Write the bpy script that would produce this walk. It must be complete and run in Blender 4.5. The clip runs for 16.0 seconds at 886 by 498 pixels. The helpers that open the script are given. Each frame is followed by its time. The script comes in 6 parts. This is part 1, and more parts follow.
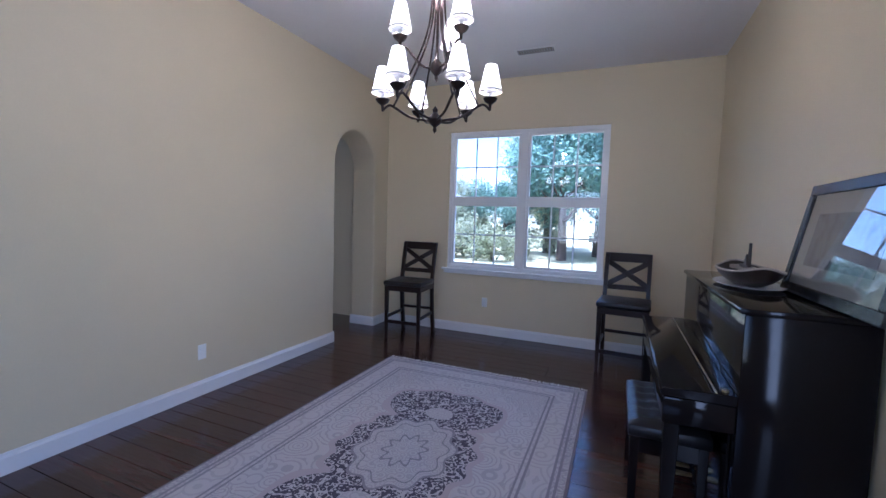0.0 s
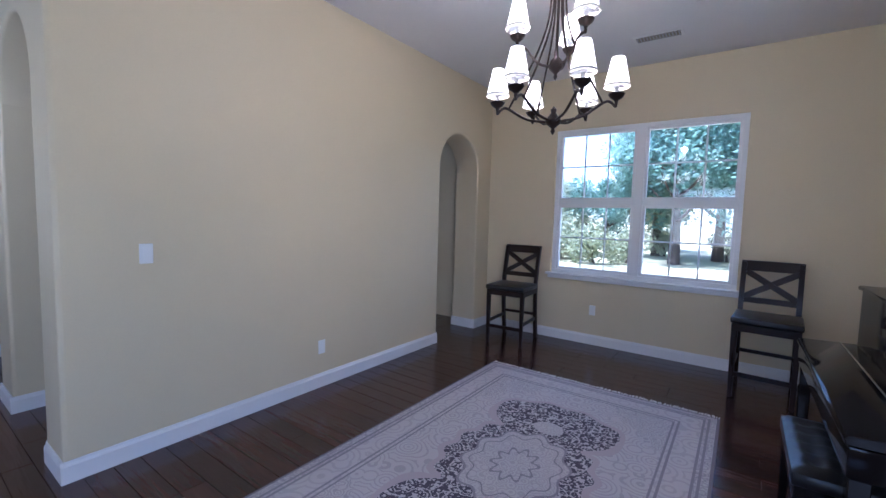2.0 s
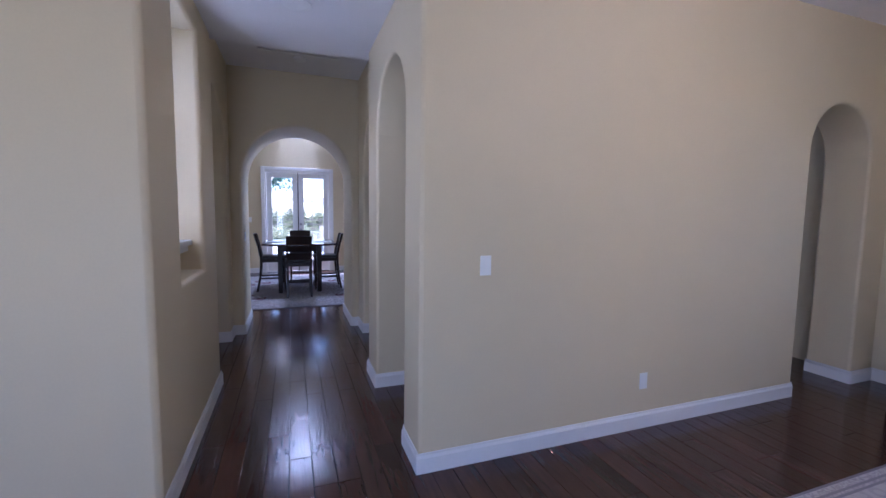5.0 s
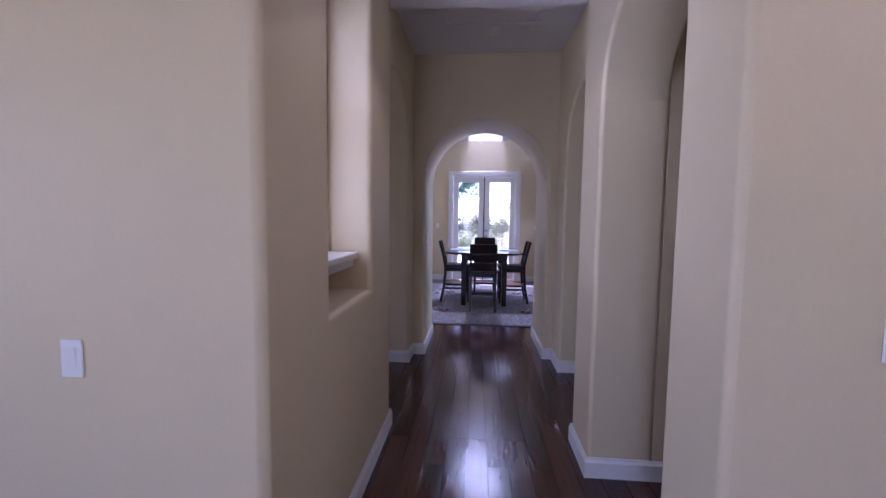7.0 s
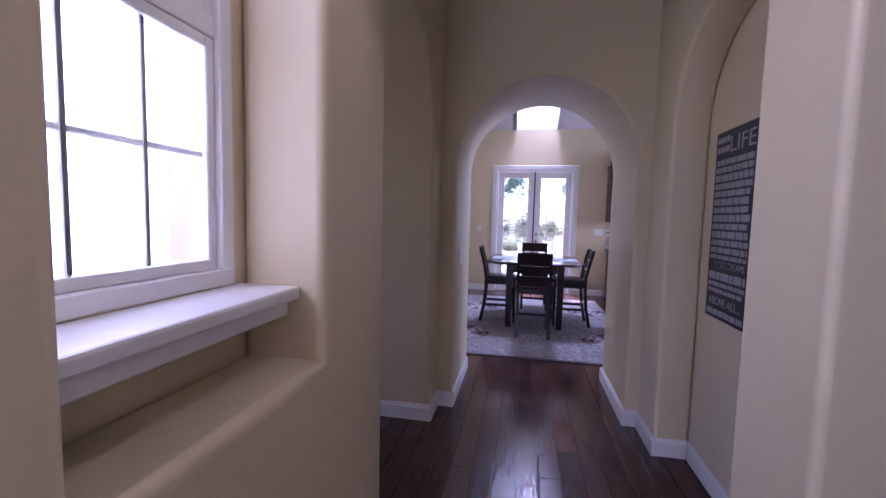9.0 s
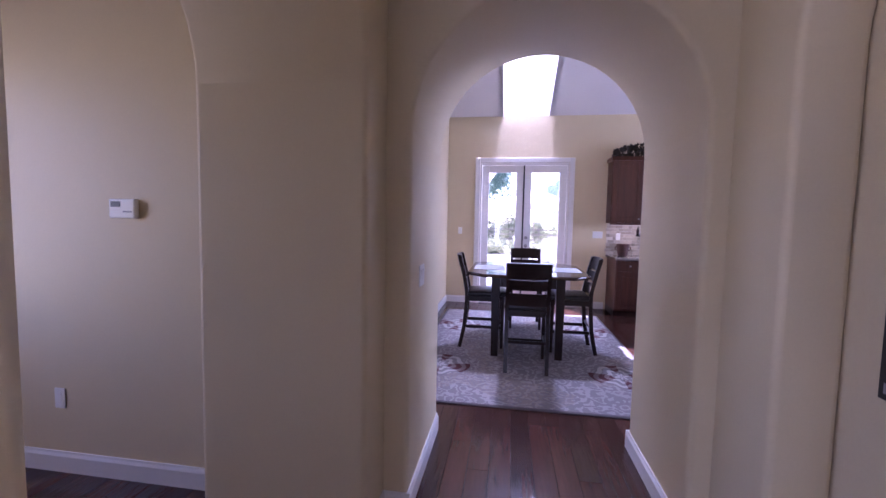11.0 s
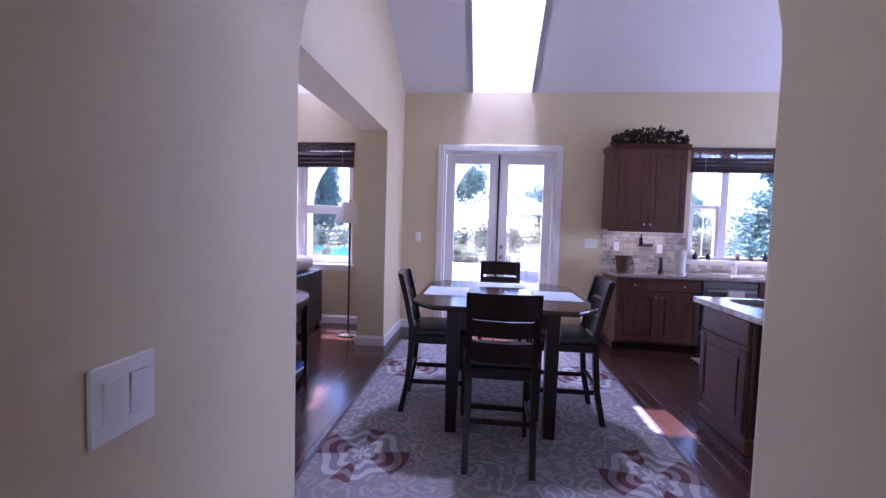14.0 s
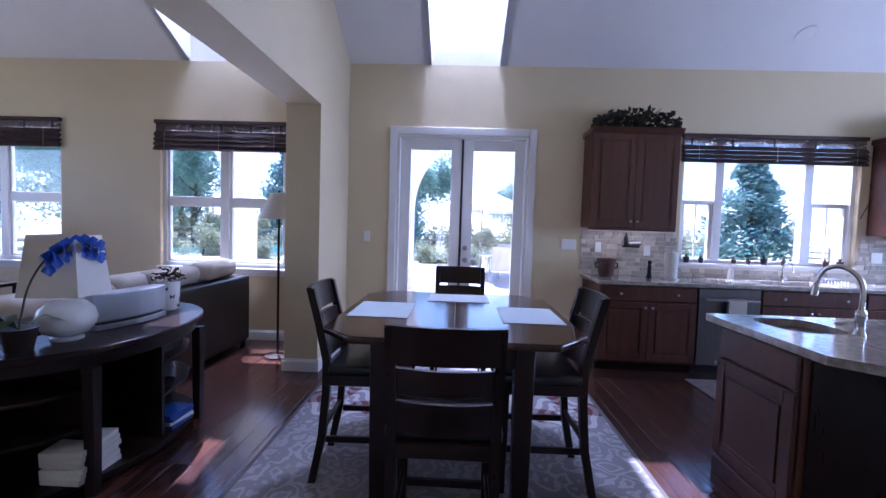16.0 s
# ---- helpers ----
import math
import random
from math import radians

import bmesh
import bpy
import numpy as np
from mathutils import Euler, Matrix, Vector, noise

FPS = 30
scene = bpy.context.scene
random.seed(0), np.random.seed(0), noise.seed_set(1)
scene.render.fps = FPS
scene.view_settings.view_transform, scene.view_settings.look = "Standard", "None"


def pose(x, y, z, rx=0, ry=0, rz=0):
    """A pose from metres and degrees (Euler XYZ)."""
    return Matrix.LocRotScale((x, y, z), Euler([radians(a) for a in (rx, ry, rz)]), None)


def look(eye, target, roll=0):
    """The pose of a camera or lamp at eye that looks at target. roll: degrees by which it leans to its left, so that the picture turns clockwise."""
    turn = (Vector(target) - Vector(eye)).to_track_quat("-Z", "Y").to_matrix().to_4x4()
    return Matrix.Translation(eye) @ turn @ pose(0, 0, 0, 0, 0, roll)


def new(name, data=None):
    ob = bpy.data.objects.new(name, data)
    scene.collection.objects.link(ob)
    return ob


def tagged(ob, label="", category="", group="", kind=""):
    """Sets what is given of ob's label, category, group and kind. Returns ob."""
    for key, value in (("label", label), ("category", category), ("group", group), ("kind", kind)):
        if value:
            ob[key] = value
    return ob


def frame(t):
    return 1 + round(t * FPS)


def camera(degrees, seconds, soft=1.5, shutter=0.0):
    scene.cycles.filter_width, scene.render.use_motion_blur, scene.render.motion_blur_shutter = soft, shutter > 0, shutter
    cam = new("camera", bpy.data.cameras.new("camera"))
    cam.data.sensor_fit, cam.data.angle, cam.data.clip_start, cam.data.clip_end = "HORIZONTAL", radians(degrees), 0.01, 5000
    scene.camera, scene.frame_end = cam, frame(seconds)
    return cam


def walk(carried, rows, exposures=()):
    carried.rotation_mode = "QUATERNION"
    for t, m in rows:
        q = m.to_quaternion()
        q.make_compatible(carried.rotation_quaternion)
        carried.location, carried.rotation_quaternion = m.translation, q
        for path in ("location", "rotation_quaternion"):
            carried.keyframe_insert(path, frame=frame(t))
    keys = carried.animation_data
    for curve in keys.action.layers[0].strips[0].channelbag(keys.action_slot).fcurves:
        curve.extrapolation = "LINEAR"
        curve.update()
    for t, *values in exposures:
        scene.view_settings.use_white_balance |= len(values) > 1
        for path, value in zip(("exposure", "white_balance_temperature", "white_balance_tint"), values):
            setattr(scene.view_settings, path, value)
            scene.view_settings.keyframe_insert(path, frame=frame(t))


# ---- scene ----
cam = camera(93.6, 16.0)
# seconds, place in metres, yaw, pitch, roll
ROWS = [
    (0, 0.0299, -0.0036, 1.3951, 22.960, -3.970, -1.772),
    (0.5, 0.0281, 0.0071, 1.4246, 26.331, -4.264, -1.591),
    (1, -0.0089, -0.0023, 1.4330, 29.179, -4.418, -1.724),
    (1.5, -0.0487, 0.0025, 1.4324, 32.253, -4.412, -1.633),
    (2, -0.0992, 0.0031, 1.4296, 35.784, -4.403, -1.557),
    (2.5, -0.1619, 0.0014, 1.4317, 39.957, -4.414, -1.471),
    (3, -0.2455, -0.0085, 1.4258, 44.951, -4.310, -1.382),
    (3.5, -0.3203, -0.0092, 1.4377, 51.026, -4.455, -1.080),
    (4, -0.4605, -0.0191, 1.4579, 56.546, -4.795, -1.073),
    (4.5, -0.5562, -0.0811, 1.4619, 62.771, -4.553, -1.349),
    (5, -0.7095, -0.1067, 1.4703, 70.055, -4.908, -0.792),
    (7.5, -2.0859, -0.0995, 1.4637, 98.245, -4.605, -0.754),
    (8, -2.4176, -0.0475, 1.4721, 100.299, -4.825, -0.745),
    (8.5, -2.7330, -0.0795, 1.4635, 101.154, -4.482, -1.184),
    (9, -2.9893, -0.1584, 1.4646, 100.831, -4.414, -1.341),
    (11.5, -4.4963, -0.2050, 1.4406, 98.265, -3.907, -1.166),
    (12, -4.7768, -0.1987, 1.4308, 97.732, -3.674, -1.360),
    (12.5, -5.0310, -0.1977, 1.4151, 97.283, -3.462, -1.604),
    (13, -5.2782, -0.1934, 1.4128, 96.424, -3.323, -1.630),
    (13.5, -5.5337, -0.1692, 1.4016, 95.797, -3.252, -1.760),
    (14, -5.7796, -0.1164, 1.4182, 95.741, -3.179, -1.681),
    (14.5, -6.0131, -0.1084, 1.4176, 95.049, -3.142, -1.747),
    (15, -6.2462, -0.1017, 1.4178, 93.760, -2.956, -1.867),
    (15.5, -6.4488, -0.0496, 1.4024, 92.907, -2.904, -1.704),
    (16, -6.6794, 0.0374, 1.3927, 92.230, -3.040, -1.810),
]
EXPO = [(0.0, 1.95, 4600, 24), (1.5, 2.05, 4650, 23), (4.0, 2.05, 4750, 26), (5.0, 1.95, 4800, 31), (7.5, 1.95, 5100, 46), (9.0, 2.05, 5150, 49),
        (11.5, 2.4, 5250, 55), (13.5, 2.2, 5150, 52), (14.5, 2.0, 5000, 45), (16.0, 1.7, 4800, 33)]
walk(cam, [(t, pose(x, y, z, 90 + pitch, roll, yaw)) for t, x, y, z, yaw, pitch, roll in ROWS],
     exposures=EXPO)

from mathutils.geometry import tessellate_polygon

# ---- light ----
world = bpy.data.worlds.new("world")
scene.world = world
world.use_nodes = True
wn = world.node_tree.nodes
sky = wn.new("ShaderNodeTexSky")
sky.sky_type = "NISHITA"
sky.sun_disc = False
SUN_WAY = Vector((0.40, 0.26, -1.0)).normalized()
sky.sun_elevation = math.asin(-SUN_WAY.z)
sky.sun_rotation = math.atan2(-SUN_WAY.x, -SUN_WAY.y)
world.node_tree.links.new(sky.outputs[0], wn["Background"].inputs[0])
wn["Background"].inputs[1].default_value = 0.15
sun = new("sun", bpy.data.lights.new("sun", "SUN"))
sun.data.energy, sun.data.angle, sun.data.color = 5.0, radians(0.5), (1.0, 0.95, 0.88)
sun.matrix_basis = look((0, 0, 30), Vector((0, 0, 30)) + SUN_WAY)


def daylight_fill(name, place, target, w, h, power, tint=(0.86, 0.93, 1.0)):
    """An area lamp that stands in for the sky's light."""
    ld = bpy.data.lights.new(name, "AREA")
    ld.shape, ld.size, ld.size_y, ld.energy, ld.color = "RECTANGLE", w, h, power, tint
    ob = new(name, ld)
    ob.matrix_basis = look(place, target)
    return ob


daylight_fill("skylight_light", (-11.2, 0.05, 5.7), (-11.15, 0.05, 0), 0.42, 0.74, 105)
daylight_fill("daylight_fill", (-3.68, -1.13, 1.94), (-3.68, 1, 1.94), 0.62, 1.36, 4)
# Fill lamps at two unseen, added openings: kitchen north end, living room south end.
daylight_fill("daylight_fill", (-9.2, 6.75, 1.9), (-9.2, 0, 2.0), 2.4, 1.4, 38, (0.74, 0.87, 1.0))
daylight_fill("daylight_fill", (-9.2, -7.25, 1.9), (-9.2, 0, 2.0), 2.4, 1.6, 5)
daylight_fill("skylight_light", (-11.2, -2.7, 5.7), (-11.15, -2.7, 0), 0.42, 0.74, 70)
# Side hall and foyer: unseen south openings, added to brighten their walls.
daylight_fill("daylight_fill", (-5.2, -3.72, 1.6), (-5.2, 0, 1.2), 1.1, 1.4, 1.1)
daylight_fill("daylight_fill", (-0.9, -3.45, 1.6), (-0.9, 0, 1.3), 1.6, 1.5, 2.6)
# Added lamp in an unseen east opening; it lifts the dining room's west wall.
daylight_fill("east_fill", (1.0, -0.8, 1.15), (-1.6, 1.9, 1.0), 0.75, 1.8, 8.5)
# Added lamp outside, above the north window, boosting the bluish skylight indoors.
daylight_fill("north_sky_fill", (-1.05, 5.9, 3.35), (-1.05, 3.6, 0.9), 2.0, 1.2, 9, (0.70, 0.85, 1.0))
# Weak fill for the powder room, through an added opening out of view.
daylight_fill("daylight_fill", (-5.2, 5.1, 1.6), (-5.2, 0, 1.2), 0.8, 1.2, 0.5)


# ---- materials ----
def mat(name, col, rough=0.6, metal=0.0, var=0.10, scale=3.0, fine=60.0, bump=0.15, col2=None, rand=0.0, stretch=None, emit=0.0, coat=0.0, spec=0.5):
    m = bpy.data.materials.new(name)
    m.use_nodes = True
    n, l = m.node_tree.nodes, m.node_tree.links
    b = n["Principled BSDF"]
    b.inputs["Metallic"].default_value = metal
    b.inputs["Specular IOR Level"].default_value = spec
    b.inputs["Coat Weight"].default_value = coat
    tc = n.new("ShaderNodeTexCoord")
    mp = n.new("ShaderNodeMapping")
    l.new(tc.outputs["Object"], mp.inputs[0])
    if stretch:
        mp.inputs["Scale"].default_value = stretch
    big = n.new("ShaderNodeTexNoise")
    big.inputs["Scale"].default_value, big.inputs["Detail"].default_value = scale, 4
    small = n.new("ShaderNodeTexNoise")
    small.inputs["Scale"].default_value, small.inputs["Detail"].default_value = fine, 5
    info = n.new("ShaderNodeObjectInfo")
    shift = n.new("ShaderNodeVectorMath")
    shift.operation = "MULTIPLY_ADD"
    comb = n.new("ShaderNodeCombineXYZ")
    for k in range(3):
        l.new(info.outputs["Random"], comb.inputs[k])
    l.new(comb.outputs[0], shift.inputs[0])
    shift.inputs[1].default_value = (37 * rand, 19 * rand, 11 * rand)
    l.new(mp.outputs[0], shift.inputs[2])
    for t in (big, small):
        l.new(shift.outputs[0], t.inputs["Vector"])
    c2 = col2 or tuple(max(0, min(1, c * (1 - 2.2 * var))) for c in col)
    mix = n.new("ShaderNodeMix")
    mix.data_type = "RGBA"
    mix.inputs[6].default_value, mix.inputs[7].default_value = (*col, 1), (*c2, 1)
    both = n.new("ShaderNodeMath")
    both.operation = "MULTIPLY_ADD"
    l.new(big.outputs[0], both.inputs[0])
    both.inputs[1].default_value = 0.7
    sm = n.new("ShaderNodeMath")
    sm.operation = "MULTIPLY"
    l.new(small.outputs[0], sm.inputs[0])
    sm.inputs[1].default_value = 0.35
    l.new(sm.outputs[0], both.inputs[2])
    ramp = n.new("ShaderNodeMapRange")
    ramp.inputs[1].default_value, ramp.inputs[2].default_value = 0.32, 0.72
    l.new(both.outputs[0], ramp.inputs[0])
    l.new(ramp.outputs[0], mix.inputs[0])
    out = mix.outputs[2]
    if rand:
        hsv = n.new("ShaderNodeHueSaturation")
        mr = n.new("ShaderNodeMapRange")
        mr.inputs[3].default_value, mr.inputs[4].default_value = 1 - rand, 1 + rand
        l.new(info.outputs["Random"], mr.inputs[0])
        l.new(mr.outputs[0], hsv.inputs["Value"])
        l.new(out, hsv.inputs["Color"])
        out = hsv.outputs[0]
    l.new(out, b.inputs["Base Color"])
    rr = n.new("ShaderNodeMapRange")
    rr.inputs[3].default_value, rr.inputs[4].default_value = max(0.02, rough - 0.07), min(1, rough + 0.07)
    l.new(small.outputs[0], rr.inputs[0])
    l.new(rr.outputs[0], b.inputs["Roughness"])
    if bump:
        bp = n.new("ShaderNodeBump")
        bp.inputs["Strength"].default_value, bp.inputs["Distance"].default_value = bump, 0.004
        l.new(small.outputs[0], bp.inputs["Height"])
        l.new(bp.outputs[0], b.inputs["Normal"])
    if emit:
        l.new(out, b.inputs["Emission Color"])
        b.inputs["Emission Strength"].default_value = emit
    return m


M = {}
M["wall"] = mat("wall_paint", (0.67, 0.57, 0.375), 0.55, var=0.03, scale=1.2, fine=90, bump=0.10)
M["ceiling"] = mat("ceiling_paint", (0.78, 0.76, 0.76), 0.8, var=0.03, scale=1.0, fine=70, bump=0.2)
M["white"] = mat("white_trim", (0.78, 0.77, 0.76), 0.35, var=0.03, bump=0.03)
M["vinyl"] = mat("white_vinyl", (0.80, 0.80, 0.80), 0.3, var=0.02, bump=0.0)
M["plastic"] = mat("switch_plastic", (0.82, 0.82, 0.80), 0.3, var=0.02, bump=0.0)
M["floor"] = mat("dark_plank", (0.080, 0.033, 0.023), 0.14, var=0.2, scale=1.5, fine=14, bump=0.35, rand=0.25, stretch=(0.35, 3.5, 1), col2=(0.032, 0.015, 0.013))
M["gap"] = mat("plank_joint", (0.030, 0.013, 0.010), 0.5)
M["espresso"] = mat("espresso_wood", (0.020, 0.010, 0.008), 0.30, var=0.2, scale=4, fine=40, stretch=(1, 1, 0.15), bump=0.08, spec=0.25)
M["tablewood"] = mat("table_wood", (0.055, 0.026, 0.015), 0.13, var=0.2, scale=3, fine=30, stretch=(1, 8, 1), bump=0.05)
M["leather"] = mat("black_leather", (0.012, 0.011, 0.012), 0.33, var=0.1, fine=180, bump=0.25)
M["piano"] = mat("black_lacquer", (0.010, 0.008, 0.008), 0.09, var=0.05, bump=0.0, spec=0.2)
M["bronze"] = mat("bronze", (0.035, 0.022, 0.016), 0.42, metal=0.6, var=0.2, fine=60)
M["brass"] = mat("brass", (0.55, 0.42, 0.2), 0.3, metal=1.0, bump=0.0)
M["shade_lit"] = mat("lit_shade", (1.0, 0.88, 0.70), 0.8, var=0.02, emit=1.4, bump=0.05)
M["bulb"] = mat("lit_lens", (1.0, 0.95, 0.86), 0.5, emit=9.0, bump=0.0)
M["strip_lens"] = mat("lit_strip", (1.0, 0.90, 0.78), 0.5, emit=3.0, bump=0.0)
M["chrome"] = mat("chrome", (0.75, 0.75, 0.76), 0.12, metal=1.0, bump=0.0)
M["steel"] = mat("stainless", (0.42, 0.41, 0.41), 0.35, metal=1.0, stretch=(1, 12, 1), bump=0.03)
M["cherry"] = mat("cherry_cabinet", (0.120, 0.042, 0.024), 0.38, var=0.25, scale=3, fine=25, stretch=(1, 6, 0.5), bump=0.05)
M["granite"] = mat("granite", (0.46, 0.42, 0.38), 0.12, var=0.3, scale=25, fine=160, bump=0.0, col2=(0.20, 0.17, 0.15))
M["stone"] = mat("tumbled_stone", (0.56, 0.49, 0.40), 0.6, var=0.2, scale=8, fine=60, bump=0.3, rand=0.25)
M["sofa"] = mat("beige_fabric", (0.50, 0.44, 0.37), 0.9, var=0.1, fine=220, bump=0.4)
M["darkleather"] = mat("dark_sofa_base", (0.020, 0.015, 0.014), 0.4, fine=120, bump=0.2)
M["shade"] = mat("cream_shade", (0.72, 0.68, 0.62), 0.85, var=0.03, fine=200, bump=0.1)
M["ceramic"] = mat("white_ceramic", (0.76, 0.75, 0.74), 0.2, var=0.02, bump=0.0)
M["greyplastic"] = mat("pale_grey_plastic", (0.36, 0.38, 0.42), 0.35, var=0.02, fine=300, bump=0.05)
M["darkplastic"] = mat("dark_plastic", (0.02, 0.02, 0.022), 0.35, bump=0.0)
M["blue"] = mat("blue_petals", (0.03, 0.10, 0.50), 0.5, var=0.2, fine=50, col2=(0.02, 0.05, 0.25))
M["leafgreen"] = mat("leaf_green", (0.06, 0.10, 0.035), 0.6, var=0.3, scale=2, rand=0.2)
M["garland"] = mat("dark_garland", (0.045, 0.035, 0.022), 0.6, var=0.3, scale=6)
M["terracotta"] = mat("terracotta", (0.13, 0.055, 0.04), 0.6, var=0.2, scale=10)
M["blind"] = mat("woven_blind", (0.075, 0.035, 0.028), 0.7, var=0.35, scale=6, fine=60, stretch=(1, 0.5, 14), bump=0.4)
M["paper"] = mat("paper_white", (0.75, 0.74, 0.70), 0.8, var=0.05)
M["bluebook"] = mat("blue_cover", (0.02, 0.07, 0.30), 0.5, var=0.1)
M["cloth"] = mat("placemat_cloth", (0.40, 0.44, 0.46), 0.8, var=0.08, fine=250, bump=0.4)
M["towel"] = mat("towel_cloth", (0.62, 0.58, 0.50), 0.9, var=0.1, fine=200, bump=0.4)
M["kitchen_mat"] = mat("mat_weave", (0.24, 0.20, 0.18), 0.9, var=0.3, scale=14, fine=120, bump=0.4, col2=(0.10, 0.08, 0.08))
M["dishwasher"] = mat("dishwasher_steel", (0.20, 0.195, 0.20), 0.38, metal=1.0, stretch=(1, 12, 1), bump=0.03)
M["wovenbowl"] = mat("bowl_wood", (0.030, 0.018, 0.014), 0.4, var=0.25, fine=40)
M["picture_mat"] = mat("picture_mount", (0.60, 0.58, 0.55), 0.7, var=0.03)
M["print"] = mat("printed_scene", (0.45, 0.45, 0.46), 0.7, var=0.4, scale=7, fine=30, col2=(0.10, 0.10, 0.12), bump=0.0)
M["frameblack"] = mat("black_frame", (0.012, 0.012, 0.014), 0.25, bump=0.0)
M["signink"] = mat("sign_black", (0.018, 0.016, 0.018), 0.5, var=0.1)
M["signtext"] = mat("sign_lettering", (0.34, 0.33, 0.36), 0.6, var=0.1)
M["grass"] = mat("lawn", (0.30, 0.30, 0.15), 0.9, var=0.3, scale=0.5, fine=8, col2=(0.42, 0.38, 0.24), bump=0.5)
M["patio"] = mat("patio_concrete", (0.52, 0.48, 0.44), 0.8, var=0.12, scale=1, fine=30)
M["stucco"] = mat("stucco", (0.72, 0.66, 0.58), 0.85, var=0.06, fine=90, bump=0.4)
M["whitestucco"] = mat("white_stucco", (0.85, 0.85, 0.85), 0.85, var=0.03, fine=90, bump=0.3)
M["water"] = mat("pool_water", (0.03, 0.36, 0.46), 0.06, var=0.15, scale=1.0, fine=4, bump=0.4)
M["bark"] = mat("bark", (0.10, 0.07, 0.05), 0.9, var=0.3, scale=6, fine=30, bump=0.8, stretch=(1, 1, 0.2))


def leaf_mat(name, col, col2):
    """A thin leaf: part of the light goes through."""
    m = mat(name, col, 0.55, var=0.35, scale=0.8, fine=6, col2=col2, bump=0.0)
    n, l = m.node_tree.nodes, m.node_tree.links
    b, out = n["Principled BSDF"], n["Material Output"]
    src = b.inputs["Base Color"].links[0].from_socket
    tr, mx = n.new("ShaderNodeBsdfTranslucent"), n.new("ShaderNodeMixShader")
    l.new(src, tr.inputs[0])
    mx.inputs[0].default_value = 0.4
    l.new(b.outputs[0], mx.inputs[1])
    l.new(tr.outputs[0], mx.inputs[2])
    l.new(mx.outputs[0], out.inputs[0])
    return m


M["leaf_a"] = leaf_mat("foliage_green", (0.18, 0.31, 0.24), (0.11, 0.20, 0.16))
M["leaf_b"] = leaf_mat("foliage_dark", (0.16, 0.30, 0.27), (0.09, 0.18, 0.17))
M["leaf_c"] = leaf_mat("foliage_yellow", (0.33, 0.34, 0.19), (0.20, 0.24, 0.15))
M["canvas"] = mat("umbrella_canvas", (0.75, 0.74, 0.72), 0.8, var=0.04)
M["sling"] = mat("sling_fabric", (0.55, 0.52, 0.46), 0.7)
M["gravel"] = mat("fence_wood", (0.35, 0.30, 0.25), 0.8, var=0.2)


def glass_mat():
    m = bpy.data.materials.new("window_glass")
    m.use_nodes = True
    b = m.node_tree.nodes["Principled BSDF"]
    b.inputs["Base Color"].default_value = (0.96, 0.98, 0.98, 1)
    b.inputs["Roughness"].default_value = 0.0
    b.inputs["IOR"].default_value = 1.45
    b.inputs["Transmission Weight"].default_value = 1.0
    return m


M["glass"] = glass_mat()


# ---- mesh helpers ----
def bx(bm, x0, x1, y0, y1, z0, z1, bev=0.0, seg=1):
    r = bmesh.ops.create_cube(bm, size=1.0, matrix=Matrix.Translation(((x0 + x1) / 2, (y0 + y1) / 2, (z0 + z1) / 2)) @ Matrix.Diagonal((abs(x1 - x0), abs(y1 - y0), abs(z1 - z0), 1)))
    if bev:
        es = list({e for v in r["verts"] for e in v.link_edges})
        bmesh.ops.bevel(bm, geom=es, offset=bev, segments=seg, affect="EDGES", profile=0.5)
    return bm


def cyl(bm, p, q, r0, r1=None, seg=12, caps=True):
    p, q = Vector(p), Vector(q)
    r1 = r0 if r1 is None else r1
    d = q - p
    m = Matrix.Translation((p + q) / 2) @ d.to_track_quat("Z", "Y").to_matrix().to_4x4()
    bmesh.ops.create_cone(bm, cap_ends=caps, segments=seg, radius1=r0, radius2=r1, depth=d.length, matrix=m)
    return bm


def lathe(bm, prof, at=(0, 0, 0), seg=20, sx=1.0, sy=1.0):
    rings = []
    for r, z in prof:
        rings.append([bm.verts.new((at[0] + sx * r * math.cos(2 * math.pi * k / seg), at[1] + sy * r * math.sin(2 * math.pi * k / seg), at[2] + z)) for k in range(seg)])
    for a, b in zip(rings, rings[1:]):
        for k in range(seg):
            bm.faces.new((a[k], a[(k + 1) % seg], b[(k + 1) % seg], b[k]))
    if prof[0][0] > 1e-4:
        bm.faces.new(rings[0][::-1])
    if prof[-1][0] > 1e-4:
        bm.faces.new(rings[-1])
    return bm


def tube(bm, pts, r, seg=8, r1=None):
    pts = [Vector(p) for p in pts]
    rings = []
    for i, p in enumerate(pts):
        d = (pts[min(i + 1, len(pts) - 1)] - pts[max(i - 1, 0)]).normalized()
        u = d.orthogonal().normalized() if i == 0 else (rings_u - rings_u.dot(d) * d).normalized()
        rings_u = u
        w = d.cross(u)
        rad = r if r1 is None else r + (r1 - r) * i / (len(pts) - 1)
        rings.append([bm.verts.new(p + rad * (u * math.cos(2 * math.pi * k / seg) + w * math.sin(2 * math.pi * k / seg))) for k in range(seg)])
    for a, b in zip(rings, rings[1:]):
        for k in range(seg):
            bm.faces.new((a[k], a[(k + 1) % seg], b[(k + 1) % seg], b[k]))
    bm.faces.new(rings[0][::-1])
    bm.faces.new(rings[-1])
    return bm


